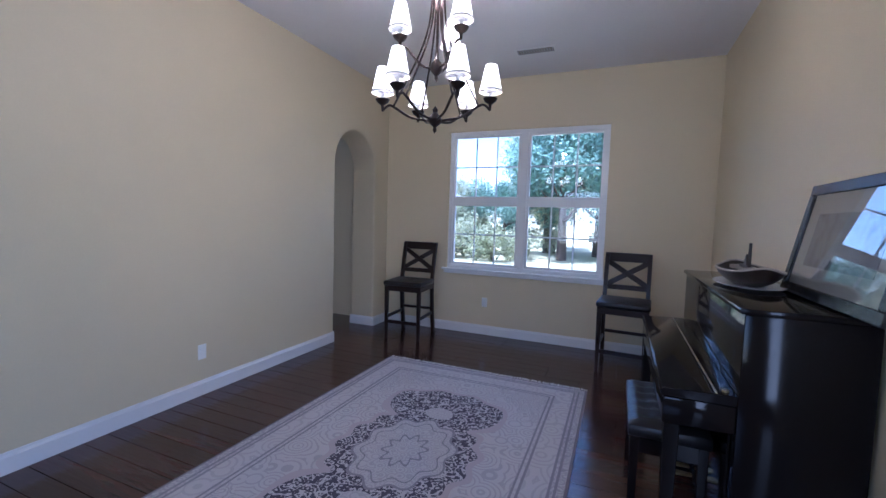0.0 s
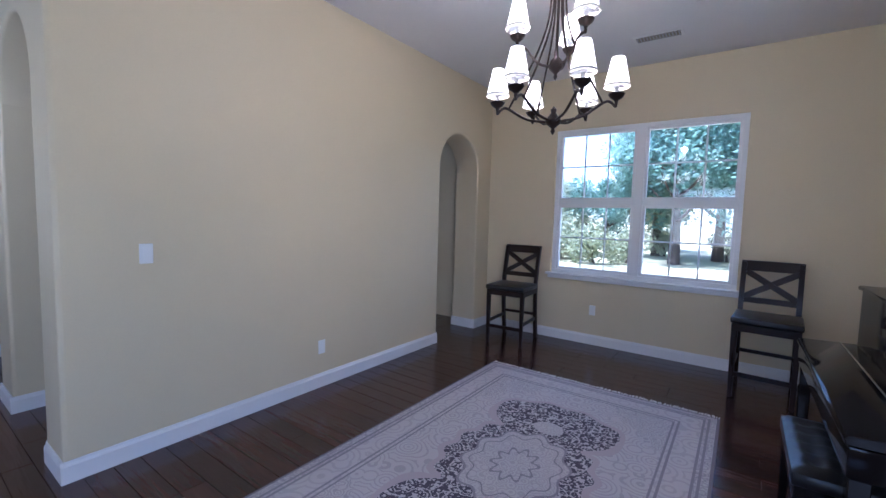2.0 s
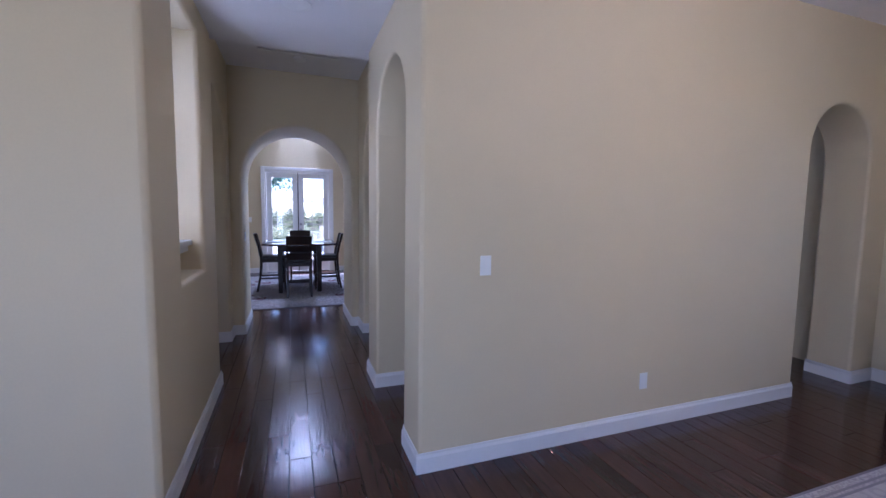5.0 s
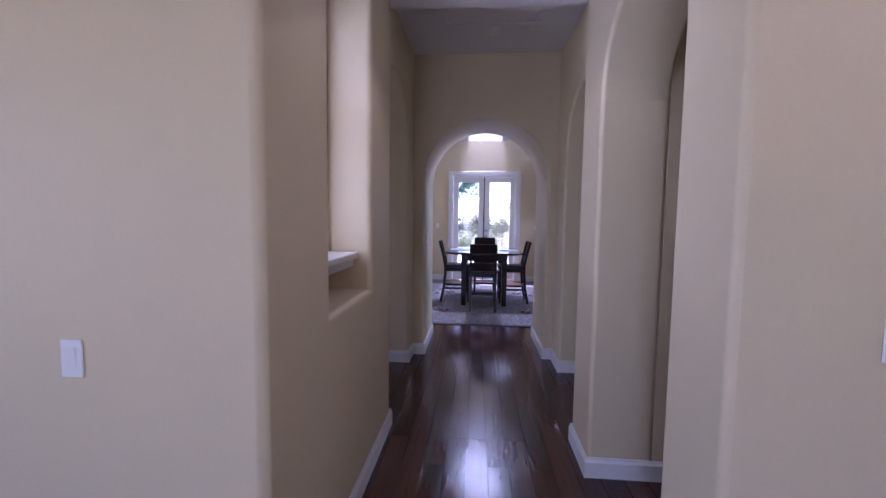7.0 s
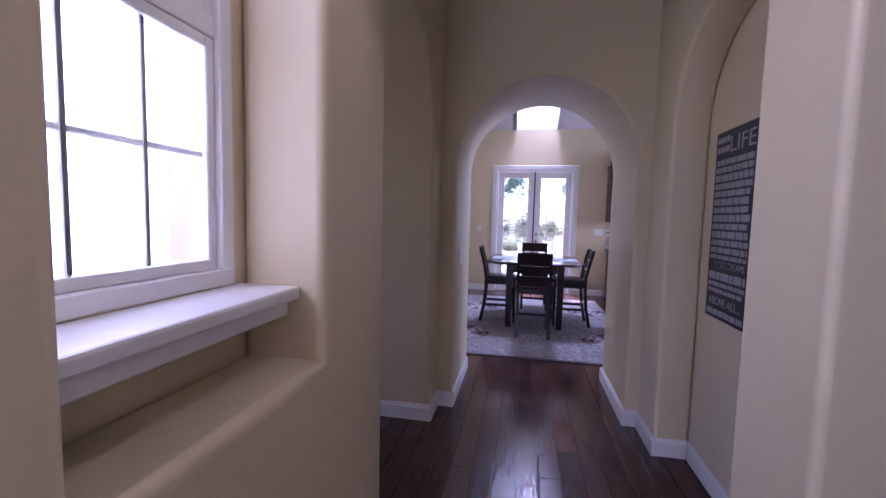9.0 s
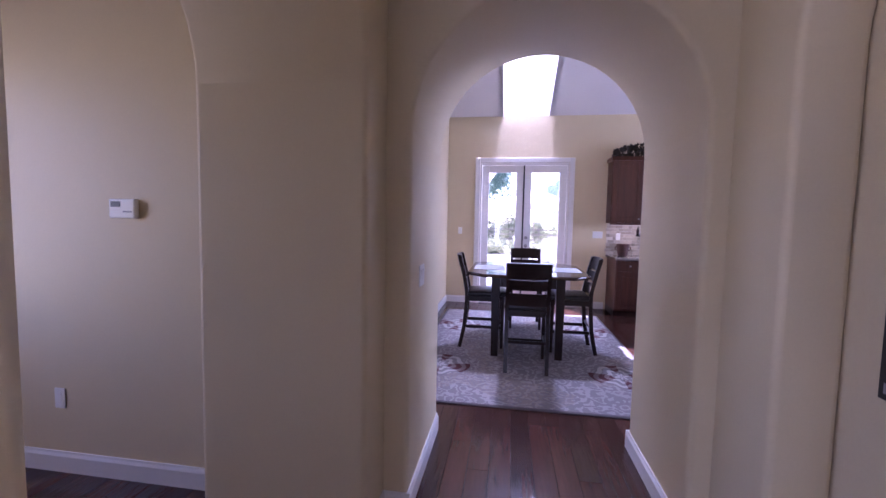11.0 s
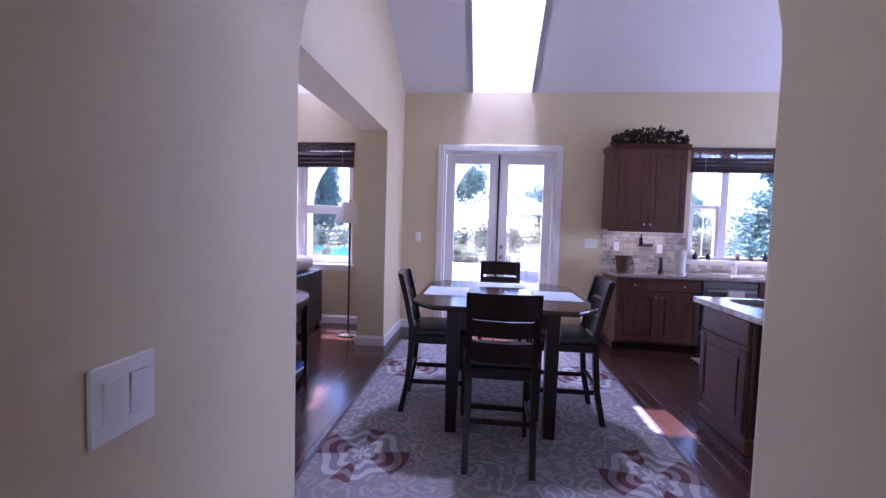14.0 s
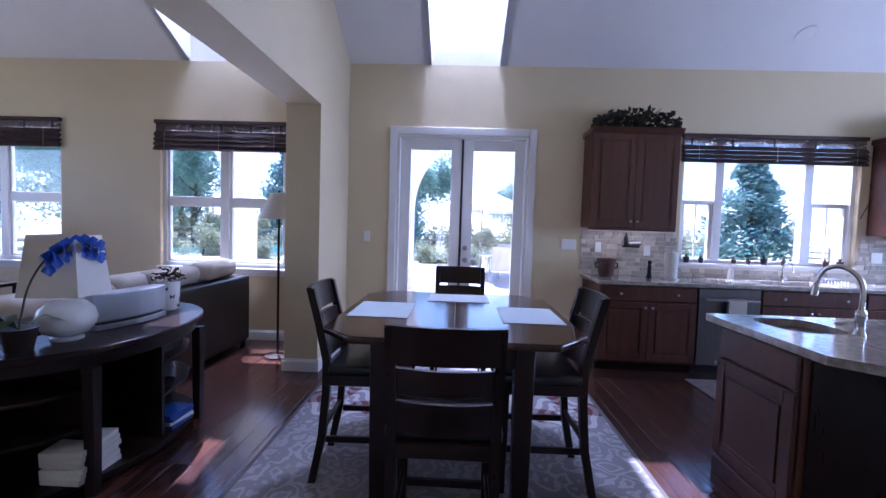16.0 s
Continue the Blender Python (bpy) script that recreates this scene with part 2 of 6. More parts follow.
def curve_pts(ctrl, n=10):
    """A smooth line through the points (Catmull-Rom)."""
    c = [Vector(p) for p in ctrl]
    c = [2 * c[0] - c[1]] + c + [2 * c[-1] - c[-2]]
    out = []
    for i in range(1, len(c) - 2):
        for k in range(n):
            t = k / n
            a, b, d, e = c[i - 1], c[i], c[i + 1], c[i + 2]
            out.append(0.5 * ((2 * b) + (d - a) * t + (2 * a - 5 * b + 4 * d - e) * t * t + (3 * b - a - 3 * d + e) * t ** 3))
    out.append(c[-2])
    return out


def board(bm, pts, axis, a, b, bev=0.0):
    """A flat shape (2D points) pushed out from a to b along an axis (0 x, 1 y, 2 z)."""
    def place(u, v, w):
        return [(w, u, v), (u, w, v), (u, v, w)][axis]
    lo = [bm.verts.new(place(u, v, a)) for u, v in pts]
    hi = [bm.verts.new(place(u, v, b)) for u, v in pts]
    n = len(pts)
    fs = [bm.faces.new(lo), bm.faces.new(hi[::-1])]
    for k in range(n):
        fs.append(bm.faces.new((lo[k], hi[k], hi[(k + 1) % n], lo[(k + 1) % n])))
    bmesh.ops.recalc_face_normals(bm, faces=fs)
    if bev:
        bmesh.ops.bevel(bm, geom=list({e for f in fs for e in f.edges}), offset=bev, segments=1, affect="EDGES")
    return bm


def finish(bm, name, material, smooth=40):
    bmesh.ops.recalc_face_normals(bm, faces=bm.faces)
    me = bpy.data.meshes.new(name)
    bm.to_mesh(me)
    bm.free()
    me.materials.append(material)
    if smooth:
        me.shade_smooth()
        me.set_sharp_from_angle(angle=radians(smooth))
    return me


def part(name, bm, material, parent, label="", smooth=40):
    ob = new(name, finish(bm, name, material, smooth))
    ob.parent = parent
    if label:
        tagged(ob, label)
    return ob


def solid(name, bm, material, label, category, kind="", group="", m=None, smooth=40):
    ob = new(name, finish(bm, name, material, smooth))
    if m is not None:
        ob.matrix_basis = m
    return tagged(ob, label, category, group, kind)


def thing(name, label, category, m=None, group="", kind=""):
    ob = new(name)
    ob.empty_display_size = 0.1
    if m is not None:
        ob.matrix_basis = m
    return tagged(ob, label, category, group, kind)


def B():
    return bmesh.new()


def rect(u0, u1, v0, v1):
    return [(u0, v0), (u1, v0), (u1, v1), (u0, v1)]


def arch(u0, u1, spring, v0=-0.05, n=24):
    c, r = (u0 + u1) / 2, (u1 - u0) / 2
    return [(u0, v0), (u1, v0)] + [(c + r * math.cos(math.pi * k / n), spring + r * math.sin(math.pi * k / n)) for k in range(n + 1)]


def wall(name, axis, a, b, outline, holes=(), material=None, round_holes=0.0, round_ends=(), end_side="both", label="", kind="structure", category="wall"):
    """A wall whose face is outline (2D: along the wall, height) with holes through it, from a to b along its normal (0 x, 1 y).
    Holes that reach the floor are cut into the outline."""
    base = min(v for _, v in outline)
    loops = [list(outline)]
    doors = sorted([h for h in holes if min(v for _, v in h) <= base + 1e-6], key=lambda h: min(u for u, _ in h))
    inner = [h for h in holes if h not in doors]
    # the outline runs: bottom from low u to high u, then up, back and down
    if doors:
        u0, u1 = min(u for u, _ in outline), max(u for u, _ in outline)
        top = [p for p in outline if p[1] > base + 1e-6]
        line = [(u0, base)]
        for h in doors:
            lo_u, hi_u = min(u for u, _ in h), max(u for u, _ in h)
            up = [p for p in h if p[1] > base + 1e-6]
            seq = [(lo_u, base)] + up[::-1] + [(hi_u, base)]
            line += seq
        line.append((u1, base))
        top = sorted(top, key=lambda p: -p[0])
        loops[0] = line + top
    loops += [list(h) for h in inner]
    tris = tessellate_polygon([[Vector((u, v, 0)) for u, v in lp] for lp in loops])
    flat = [p for lp in loops for p in lp]
    bm = bmesh.new()

    def place(u, v, w):
        return (w, u, v) if axis == 0 else (u, w, v)
    lo = [bm.verts.new(place(u, v, a)) for u, v in flat]
    hi = [bm.verts.new(place(u, v, b)) for u, v in flat]
    for t in tris:
        for vs in (lo, hi):
            try:
                bm.faces.new([vs[k] for k in t])
            except ValueError:
                pass
    rounded = []
    i0 = 0
    hole_pts = {(round(u, 4), round(v, 4)) for h in holes for u, v in h if v > base + 1e-6}
    for lp in loops:
        n = len(lp)
        for k in range(n):
            p, q = i0 + k, i0 + (k + 1) % n
            f = bm.faces.new((lo[p], lo[q], hi[q], hi[p]))
            (pu, pv), (qu, qv) = flat[p], flat[q]
            isend = any(abs(pu - e) < 1e-4 and abs(qu - e) < 1e-4 for e in round_ends)
            onhole = ((round(pu, 4), round(pv, 4)) in hole_pts or (round(qu, 4), round(qv, 4)) in hole_pts) and not (pv <= base + 1e-6 and qv <= base + 1e-6)
            if isend or (round_holes and onhole):
                sides = ((lo[p], lo[q]), (hi[p], hi[q]))
                if isend and end_side != "both":
                    sides = sides[:1] if end_side == "lo" else sides[1:]
                for x, y in sides:
                    e = bm.edges.get((x, y))
                    if e:
                        rounded.append(e)
        i0 += n
    bmesh.ops.recalc_face_normals(bm, faces=bm.faces)
    if rounded:
        bmesh.ops.bevel(bm, geom=rounded, offset=round_holes or 0.025, segments=4, affect="EDGES", profile=0.5, clamp_overlap=True)
    ob = solid(name, bm, material or M["wall"], label or "warm beige painted plaster wall", category, kind, smooth=35)
    for p in ob.data.polygons:
        if max(abs(c) for c in p.normal) > 0.9995:
            p.use_smooth = False
    return ob


def slab(name, x0, x1, y0, y1, z0, z1, material, label, category, bev=0.0):
    return solid(name, bx(B(), x0, x1, y0, y1, z0, z1, bev), material, label, category, "structure", smooth=0)

# ---- large structure ----
XD, XC, YN, XE, XF = -2.857, -3.197, 4.88, 0.90, -11.43
HT = 3.12
# dining room, foyer and hall
wall("wall_dining_west", 0, XC, XD, rect(0.90, YN, 0, HT), [arch(3.76, 4.56, 2.0, 0)], round_holes=0.022)
wall("wall_hall_north", 1, 0.545, 0.90, rect(-4.47, XD, 0, HT), [arch(-4.09, XC, 2.09, 0)], round_holes=0.022, round_ends=(-4.47, XD), end_side="lo")
wall("wall_hall_recess", 1, 0.70, 0.905, rect(-6.085, -4.471, 0, HT), [arch(-5.72, -4.70, 2.02, 0)], round_holes=0.022)
wall("wall_hall_recess_back", 1, 0.905, 1.04, rect(-6.085, -4.26, 0, HT))
wall("wall_passage_west", 0, -4.25, -4.09, rect(0.90, YN, 0, HT), [rect(1.08, 1.90, 0, 2.06)])
wall("wall_north", 1, YN, 5.06, rect(-6.94, XE + 0.2, 0, HT), [rect(-1.97, -0.11, 0.80, 2.485), rect(-5.65, -4.75, 0.9, 2.3)], round_holes=0.015)
wall("wall_east", 0, XE, XE + 0.2, rect(-3.7, YN, 0, HT), [rect(-1.25, -0.35, 0.2, 2.1)])
wall("wall_foyer_south", 1, -3.7, -3.5, rect(-3.05, XE, 0, HT), [rect(-1.75, -0.05, 0.8, 2.4)])
wall("wall_foyer_west", 0, -3.05, XD, rect(-3.5, -0.95, 0, HT))
wall("wall_niche", 1, -0.95, -0.69, rect(-4.55, XD, 0, HT), [rect(-4.055, -3.39, 1.05, 2.68)], round_holes=0.03, round_ends=(-4.55, XD), end_side="hi")
wall("wall_niche_back", 1, -1.10, -0.951, rect(-4.55, -3.05, 0, HT), [rect(-4.02, -3.37, 1.265, 2.62)])
wall("wall_side_hall_arch", 1, -1.54, -0.77, rect(-6.085, -4.40, 0, HT), [arch(-5.82, -4.56, 2.0, 0)], round_holes=0.022)
wall("wall_side_hall_east", 0, -4.40, -4.25, rect(-3.7, -1.10, 0, HT))
wall("wall_side_hall_south", 1, -3.7, -3.55, rect(-6.085, -4.40, 0, HT), [rect(-5.75, -4.65, 0.9, 2.3)])
wall("wall_kitchen_arch", 0, -6.94, -6.085, rect(-3.7, 1.04, 0, 5.7), [arch(-0.65, 0.608, 1.85, 0)], round_holes=0.024)
wall("wall_kitchen_east", 0, -6.94, -6.80, rect(1.041, 6.5, 0, 5.7))
wall("wall_living_east", 0, -6.94, -6.80, rect(-7.0, -3.701, 0, 5.7))
# kitchen and living room
wall("wall_west", 0, XF - 0.2, XF, rect(-7.0, 6.5, 0, 3.2),
     [rect(-0.687, 0.787, 0, 2.423), rect(2.50, 4.40, 1.08, 2.48), rect(-3.46, -1.96, 0.84, 2.50), rect(-6.16, -4.66, 0.84, 2.50)], round_holes=0.012)
wall("wall_divider", 1, -1.57, -1.25, [(XF, 0), (-6.94, 0), (-6.94, 5.5), (XF, 3.25)], [rect(-10.47, -6.941, 0, 2.47)], round_holes=0.022)
wall("wall_kitchen_north", 1, 6.5, 6.7, rect(XF - 0.2, -6.80, 0, 5.7), [rect(-10.4, -8.0, 1.2, 2.6)])
wall("wall_living_south", 1, -7.2, -7.0, rect(XF - 0.2, -6.80, 0, 5.7), [rect(-10.4, -8.0, 1.1, 2.7)])


def zc(x):
    return 3.2 + 0.52 * (x - XF)


def sloped_ceiling():
    """The sloped ceiling with the two skylight wells."""
    bm = bmesh.new()
    xs = [XF - 0.2, XF, -9.75, -6.85]
    ys = [-7.1, -3.1, -2.32, -0.33, 0.43, 6.6]
    wells = ((-3.1, -2.32), (-0.33, 0.43))
    for i in range(3):
        for j in range(5):
            if i == 1 and (ys[j], ys[j + 1]) in wells:
                continue
            q = [(xs[i], ys[j]), (xs[i + 1], ys[j]), (xs[i + 1], ys[j + 1]), (xs[i], ys[j + 1])]
            for dz in (0.0, 0.12):
                bm.faces.new([bm.verts.new((x, y, zc(x) + dz)) for x, y in q])
    solid("ceiling_kitchen", bm, M["ceiling"], "white sloped plaster ceiling with skylight wells", "ceiling", "structure", smooth=0)
    for y0, y1 in wells:
        bm = bmesh.new()
        x0, x1, xt, zt = XF, -9.75, -11.0, 5.6
        bx(bm, x0 - 0.1, x0 - 0.001, y0 - 0.08, y1 + 0.08, 3.2, zt)
        side = [(x0, 3.2), (x1, zc(x1)), (xt, zt), (x0, zt)]
        board(bm, side, 1, y0 - 0.08, y0)
        board(bm, side, 1, y1, y1 + 0.08)
        board(bm, [(x1, zc(x1)), (x1 + 0.1, zc(x1)), (xt + 0.1, zt), (xt, zt)], 1, y0 - 0.08, y1 + 0.08)
        solid("skylight_well", bm, M["ceiling"], "white plaster skylight well through the ceiling", "skylight", "structure", smooth=0)


sloped_ceiling()
slab("ceiling_dining", XD, XE, -3.5, YN, 3.08, 3.2, M["ceiling"], "white plaster ceiling", "ceiling")
slab("ceiling_hall_low", -4.62, XD, -0.95, 0.90, 2.84, 3.2, M["ceiling"], "white plaster hall ceiling", "ceiling")
slab("ceiling_hall", -6.085, -4.621, -0.77, 0.70, 3.10, 3.2, M["ceiling"], "white plaster hall ceiling", "ceiling")
slab("ceiling_passage", -4.09, XC, 0.90, YN, 2.75, 2.9, M["ceiling"], "white plaster passage ceiling", "ceiling")
slab("ceiling_powder_room", -6.8, -4.25, 1.04, YN, 2.75, 2.9, M["ceiling"], "white plaster powder room ceiling", "ceiling")
slab("ceiling_side_hall", -6.085, -4.40, -3.55, -1.54, 2.9, 3.05, M["ceiling"], "white plaster ceiling", "ceiling")
slab("subfloor", XF - 0.2, XE + 0.2, -7.2, 6.7, -0.30, -0.012, M["gap"], "dark floor underlay between the planks", "floor")


# baseboards
def baseboard(x0, y0, x1, y1, nx, ny, h=0.115, t=0.016):
    """A baseboard along a line on a wall face; (nx, ny) points into the room."""
    prof = [(0, 0), (t, 0), (t, h - 0.025), (t * 0.55, h - 0.012), (t * 0.4, h), (0, h)]
    bm = bmesh.new()
    a = [bm.verts.new((x0 + nx * d, y0 + ny * d, z)) for d, z in prof]
    b = [bm.verts.new((x1 + nx * d, y1 + ny * d, z)) for d, z in prof]
    n = len(prof)
    for k in range(n):
        bm.faces.new((a[k], a[(k + 1) % n], b[(k + 1) % n], b[k]))
    bm.faces.new(a)
    bm.faces.new(b[::-1])
    solid("baseboard", bm, M["white"], "white painted wooden baseboard along the wall", "baseboard", "structure", smooth=0)


E_ = 0.016
for seg in (
    (XD, 0.545 - E_, XD, 3.755, 1, 0), (XD, 4.565, XD, YN, 1, 0), (XD, YN, XE, YN, 0, -1), (XE, YN, XE, -3.5, -1, 0),
    (XC + E_, 0.545, XD, 0.545, 0, -1), (-4.47 - E_, 0.545, -4.085, 0.545, 0, -1), (-4.09, 0.545 - E_, -4.09, 1.0, 1, 0),
    (XC, 0.545, XC, 3.755, -1, 0), (-4.47, 0.545, -4.47, 0.70, -1, 0),
    (XC, 3.76, XD, 3.76, 0, 1), (XC - 0.001, 4.56, XD + E_, 4.56, 0, -1), (-4.09, 1.97, -4.09, YN, 1, 0),
    (-6.085, 0.70, -5.70, 0.70, 0, -1), (-5.72, 0.70 - E_, -5.72, 0.905, 1, 0), (-5.72, 0.905, -4.70, 0.905, 0, -1), (-4.70, 0.70, -4.47, 0.70, 0, -1),
    (-6.085, 0.608 - E_, -6.085, 0.70, 1, 0), (-6.085, -0.77, -6.085, -0.65 + E_, 1, 0),
    (-6.94, 0.608, -6.085, 0.608, 0, -1), (-6.94, -0.65, -6.085, -0.65, 0, 1),
    (-6.085, -0.77, -5.80, -0.77, 0, 1), (-5.82, -1.54, -5.82, -0.77 + E_, 1, 0), (-6.085, -3.55, -6.085, -1.54, 1, 0),
    (-4.55 - E_, -0.69, XD + E_, -0.69, 0, 1), (-4.55, -0.95, -4.55, -0.69, -1, 0), (XD, -3.5, XD, -0.69, 1, 0),
    (XF, 0.877, XF, 1.42, 1, 0), (XF, -1.25, XF, -0.777, 1, 0), (XF, -7.0, XF, -1.57, 1, 0),
    (XF, -1.25, -10.47, -1.25, 0, 1), (-10.47, -1.57 - E_, -10.47, -1.25 + E_, 1, 0), (XF, -1.57, -10.47, -1.57, 0, -1),
    (-6.94, 0.592, -6.94, 6.5, -1, 0), (-6.94, -7.0, -6.94, -0.65, -1, 0),
):
    baseboard(*seg)


# windows and doors
def pane(name, parent, axis, at, u0, u1, v0, v1):
    bm = B()
    if axis == 0:
        bx(bm, at - 0.003, at + 0.003, u0, u1, v0, v1)
    else:
        bx(bm, u0, u1, at - 0.003, at + 0.003, v0, v1)
    ob = part(name, bm, M["glass"], parent, smooth=0)
    ob.visible_shadow = False
    return ob


def bar(parent, name, axis, at, d, u0, u1, v0, v1, material=None):
    bm = B()
    if axis == 0:
        bx(bm, at - d / 2, at + d / 2, u0, u1, v0, v1, 0.003)
    else:
        bx(bm, u0, u1, at - d / 2, at + d / 2, v0, v1, 0.003)
    return part(name, bm, material or M["vinyl"], parent, smooth=0)


def hung_window(name, axis, at, u0, u1, v0, v1, units, rail, grid, label, sill=None):
    """Hung windows side by side: a frame, two sashes each with muntins and panes. at: the plane of the frame."""
    w = thing(name, label, "window", kind="structure")
    f = 0.045
    bar(w, "window_frame", axis, at, 0.09, u0, u1, v0, v0 + f)
    bar(w, "window_frame", axis, at, 0.09, u0, u1, v1 - f, v1)
    bar(w, "window_frame", axis, at, 0.088, u0, u0 + f, v0 + f, v1 - f)
    bar(w, "window_frame", axis, at, 0.088, u1 - f, u1, v0 + f, v1 - f)
    step = (u1 - u0) / units
    for k in range(units):
        a, b = u0 + k * step, u0 + (k + 1) * step
        if k:
            bar(w, "mullion", axis, at, 0.094, a - 0.045, a + 0.045, v0 + f, v1 - f)
        a += f if k == 0 else 0.045
        b -= f if k == units - 1 else 0.045
        bar(w, "meeting_rail", axis, at, 0.06, a, b, rail - 0.03, rail + 0.03)
        for lo, hi in ((v0 + f, rail - 0.03), (rail + 0.03, v1 - f)):
            s = 0.028
            for q in ((a, a + s, lo, hi), (b - s, b, lo, hi), (a + s, b - s, lo, lo + s), (a + s, b - s, hi - s, hi)):
                bar(w, "sash_rail", axis, at, 0.05, *q)
            for i in range(1, grid[0]):
                u = a + s + (b - a - 2 * s) * i / grid[0]
                bar(w, "muntin", axis, at, 0.018, u - 0.008, u + 0.008, lo + s, hi - s)
            for j in range(1, grid[1]):
                v = lo + s + (hi - lo - 2 * s) * j / grid[1]
                bar(w, "muntin", axis, at, 0.016, a + s, b - s, v - 0.008, v + 0.008)
            pane("pane", w, axis, at + 0.012, a + s * 0.5, b - s * 0.5, lo + s * 0.5, hi - s * 0.5)
    if sill:
        bm = B()
        bx(bm, *sill, 0.008, 2)
        part("window_sill", bm, M["white"], w, smooth=0)
        bm = B()
        x0, x1, y0, y1, z0, z1 = sill
        if axis == 1:
            inner = y0 if abs(y0 - at) > abs(y1 - at) else y1
            sg = 1 if inner == y0 else -1
            bx(bm, x0 + 0.03, x1 - 0.03, min(inner + sg * 0.02, inner + sg * 0.045), max(inner + sg * 0.02, inner + sg * 0.045), z0 - 0.04, z0 - 0.001, 0.004)
        else:
            bx(bm, x1 - 0.045, x1 - 0.02, y0 + 0.03, y1 - 0.03, z0 - 0.05, z0 - 0.001, 0.004)
        part("sill_apron", bm, M["white"], w, smooth=0)
    return w


hung_window("window_1", 1, 4.945, -1.97, -0.11, 0.80, 2.485, 2, 1.64, (3, 2), "white vinyl double hung twin window with grids", (-2.03, -0.05, 4.835, 4.90, 0.773, 0.80))
hung_window("window_2", 1, -0.99, -4.02, -3.37, 1.265, 2.62, 1, 1.94, (3, 2), "white vinyl hung window in a plastered niche", (-4.053, -3.392, -0.955, -0.765, 1.225, 1.262))
hung_window("window_3", 0, XF - 0.09, -3.46, -1.96, 0.84, 2.50, 2, 1.60, (1, 1), "white vinyl twin window onto the garden", (XF - 0.06, XF + 0.03, -3.50, -1.92, 0.80, 0.84))
hung_window("window_4", 0, XF - 0.09, -6.16, -4.66, 0.84, 2.50, 2, 1.60, (1, 1), "white vinyl twin window onto the garden", (XF - 0.06, XF + 0.03, -6.20, -4.62, 0.80, 0.84))


def kitchen_window():
    w = thing("window_5", "white kitchen window with hung side sashes", "window", kind="structure")
    at, u0, u1, v0, v1, f = XF - 0.10, 2.50, 4.40, 1.08, 2.48, 0.04
    for q in ((u0, u1, v0, v0 + f), (u0, u1, v1 - f, v1), (u0, u0 + f, v0 + f, v1 - f), (u1 - f, u1, v0 + f, v1 - f)):
        bar(w, "window_frame", 0, at, 0.09, *q)
    for u in (2.93, 3.90):
        bar(w, "mullion", 0, at, 0.095, u - 0.045, u + 0.045, v0 + f, v1 - f)
    for a, b in ((2.54, 2.885), (3.945, 4.36)):
        bar(w, "meeting_rail", 0, at, 0.055, a, b, 1.735, 1.785)
        pane("pane", w, 0, at, a, b, v0 + f, 1.735)
        pane("pane", w, 0, at, a, b, 1.785, v1 - f)
        for u in (a + 0.018, b - 0.018):
            bar(w, "sash_rail", 0, at, 0.05, u - 0.018, u + 0.018, v0 + f, 1.735)
        bar(w, "muntin", 0, at, 0.016, (a + b) / 2 - 0.007, (a + b) / 2 + 0.007, v0 + f, 1.735)
    pane("pane", w, 0, at, 2.975, 3.855, v0 + f, v1 - f)
    bm = B()
    bx(bm, XF - 0.06, XF + 0.005, 2.46, 4.44, 1.045, 1.08, 0.005)
    part("window_sill", bm, M["white"], w, smooth=0)


kitchen_window()


def french_doors():
    d = thing("door_1", "closed white double doors with large glass panes", "door", kind="structure")
    at = XF - 0.06
    for q in ((-0.687, -0.66, 0, 2.423), (0.76, 0.787, 0, 2.423), (-0.66, 0.76, 2.39, 2.423)):
        bar(d, "door_frame", 0, at, 0.12, *q, M["white"])
    bm = B()
    for y0, y1, z0, z1 in ((-0.775, -0.69, 0, 2.51), (0.79, 0.875, 0, 2.51), (-0.69, 0.79, 2.425, 2.51)):
        bx(bm, XF + 0.001, XF + 0.022, y0, y1, z0, z1, 0.005)
    part("casing", bm, M["white"], d, smooth=0)
    for a, b in ((-0.655, 0.038), (0.062, 0.755)):
        leaf = part("door_leaf", bx(B(), at - 0.022, at + 0.022, a, a + 0.115, 0.012, 2.385, 0.003), M["white"], d, smooth=0)
        part("stile", bx(B(), at - 0.022, at + 0.022, b - 0.115, b, 0.012, 2.385, 0.003), M["white"], leaf, smooth=0)
        part("rail", bx(B(), at - 0.021, at + 0.021, a + 0.115, b - 0.115, 0.012, 0.27, 0.003), M["white"], leaf, smooth=0)
        part("rail", bx(B(), at - 0.021, at + 0.021, a + 0.115, b - 0.115, 2.265, 2.385, 0.003), M["white"], leaf, smooth=0)
        p = part("pane", bx(B(), at - 0.004, at + 0.004, a + 0.11, b - 0.11, 0.265, 2.27), M["glass"], leaf, smooth=0)
        p.visible_shadow = False
    part("astragal", bx(B(), at - 0.015, at + 0.03, 0.038, 0.062, 0.01, 2.388), M["darkplastic"], d, "dark weather strip between the leaves", smooth=0)
    for z in (1.02, 1.16):
        part("door_knob", lathe(B(), [(0.028, 0), (0.028, 0.008), (0.012, 0.012), (0.012, 0.035), (0.026, 0.045), (0.026, 0.06), (0.0, 0.068)], seg=14), M["steel"], d).matrix_basis = pose(at + 0.022, 0.11, z, 0, 90, 0)
    part("threshold", bx(B(), XF - 0.15, XF + 0.01, -0.66, 0.76, 0.0, 0.02, 0.004), M["steel"], d, smooth=0)


french_doors()


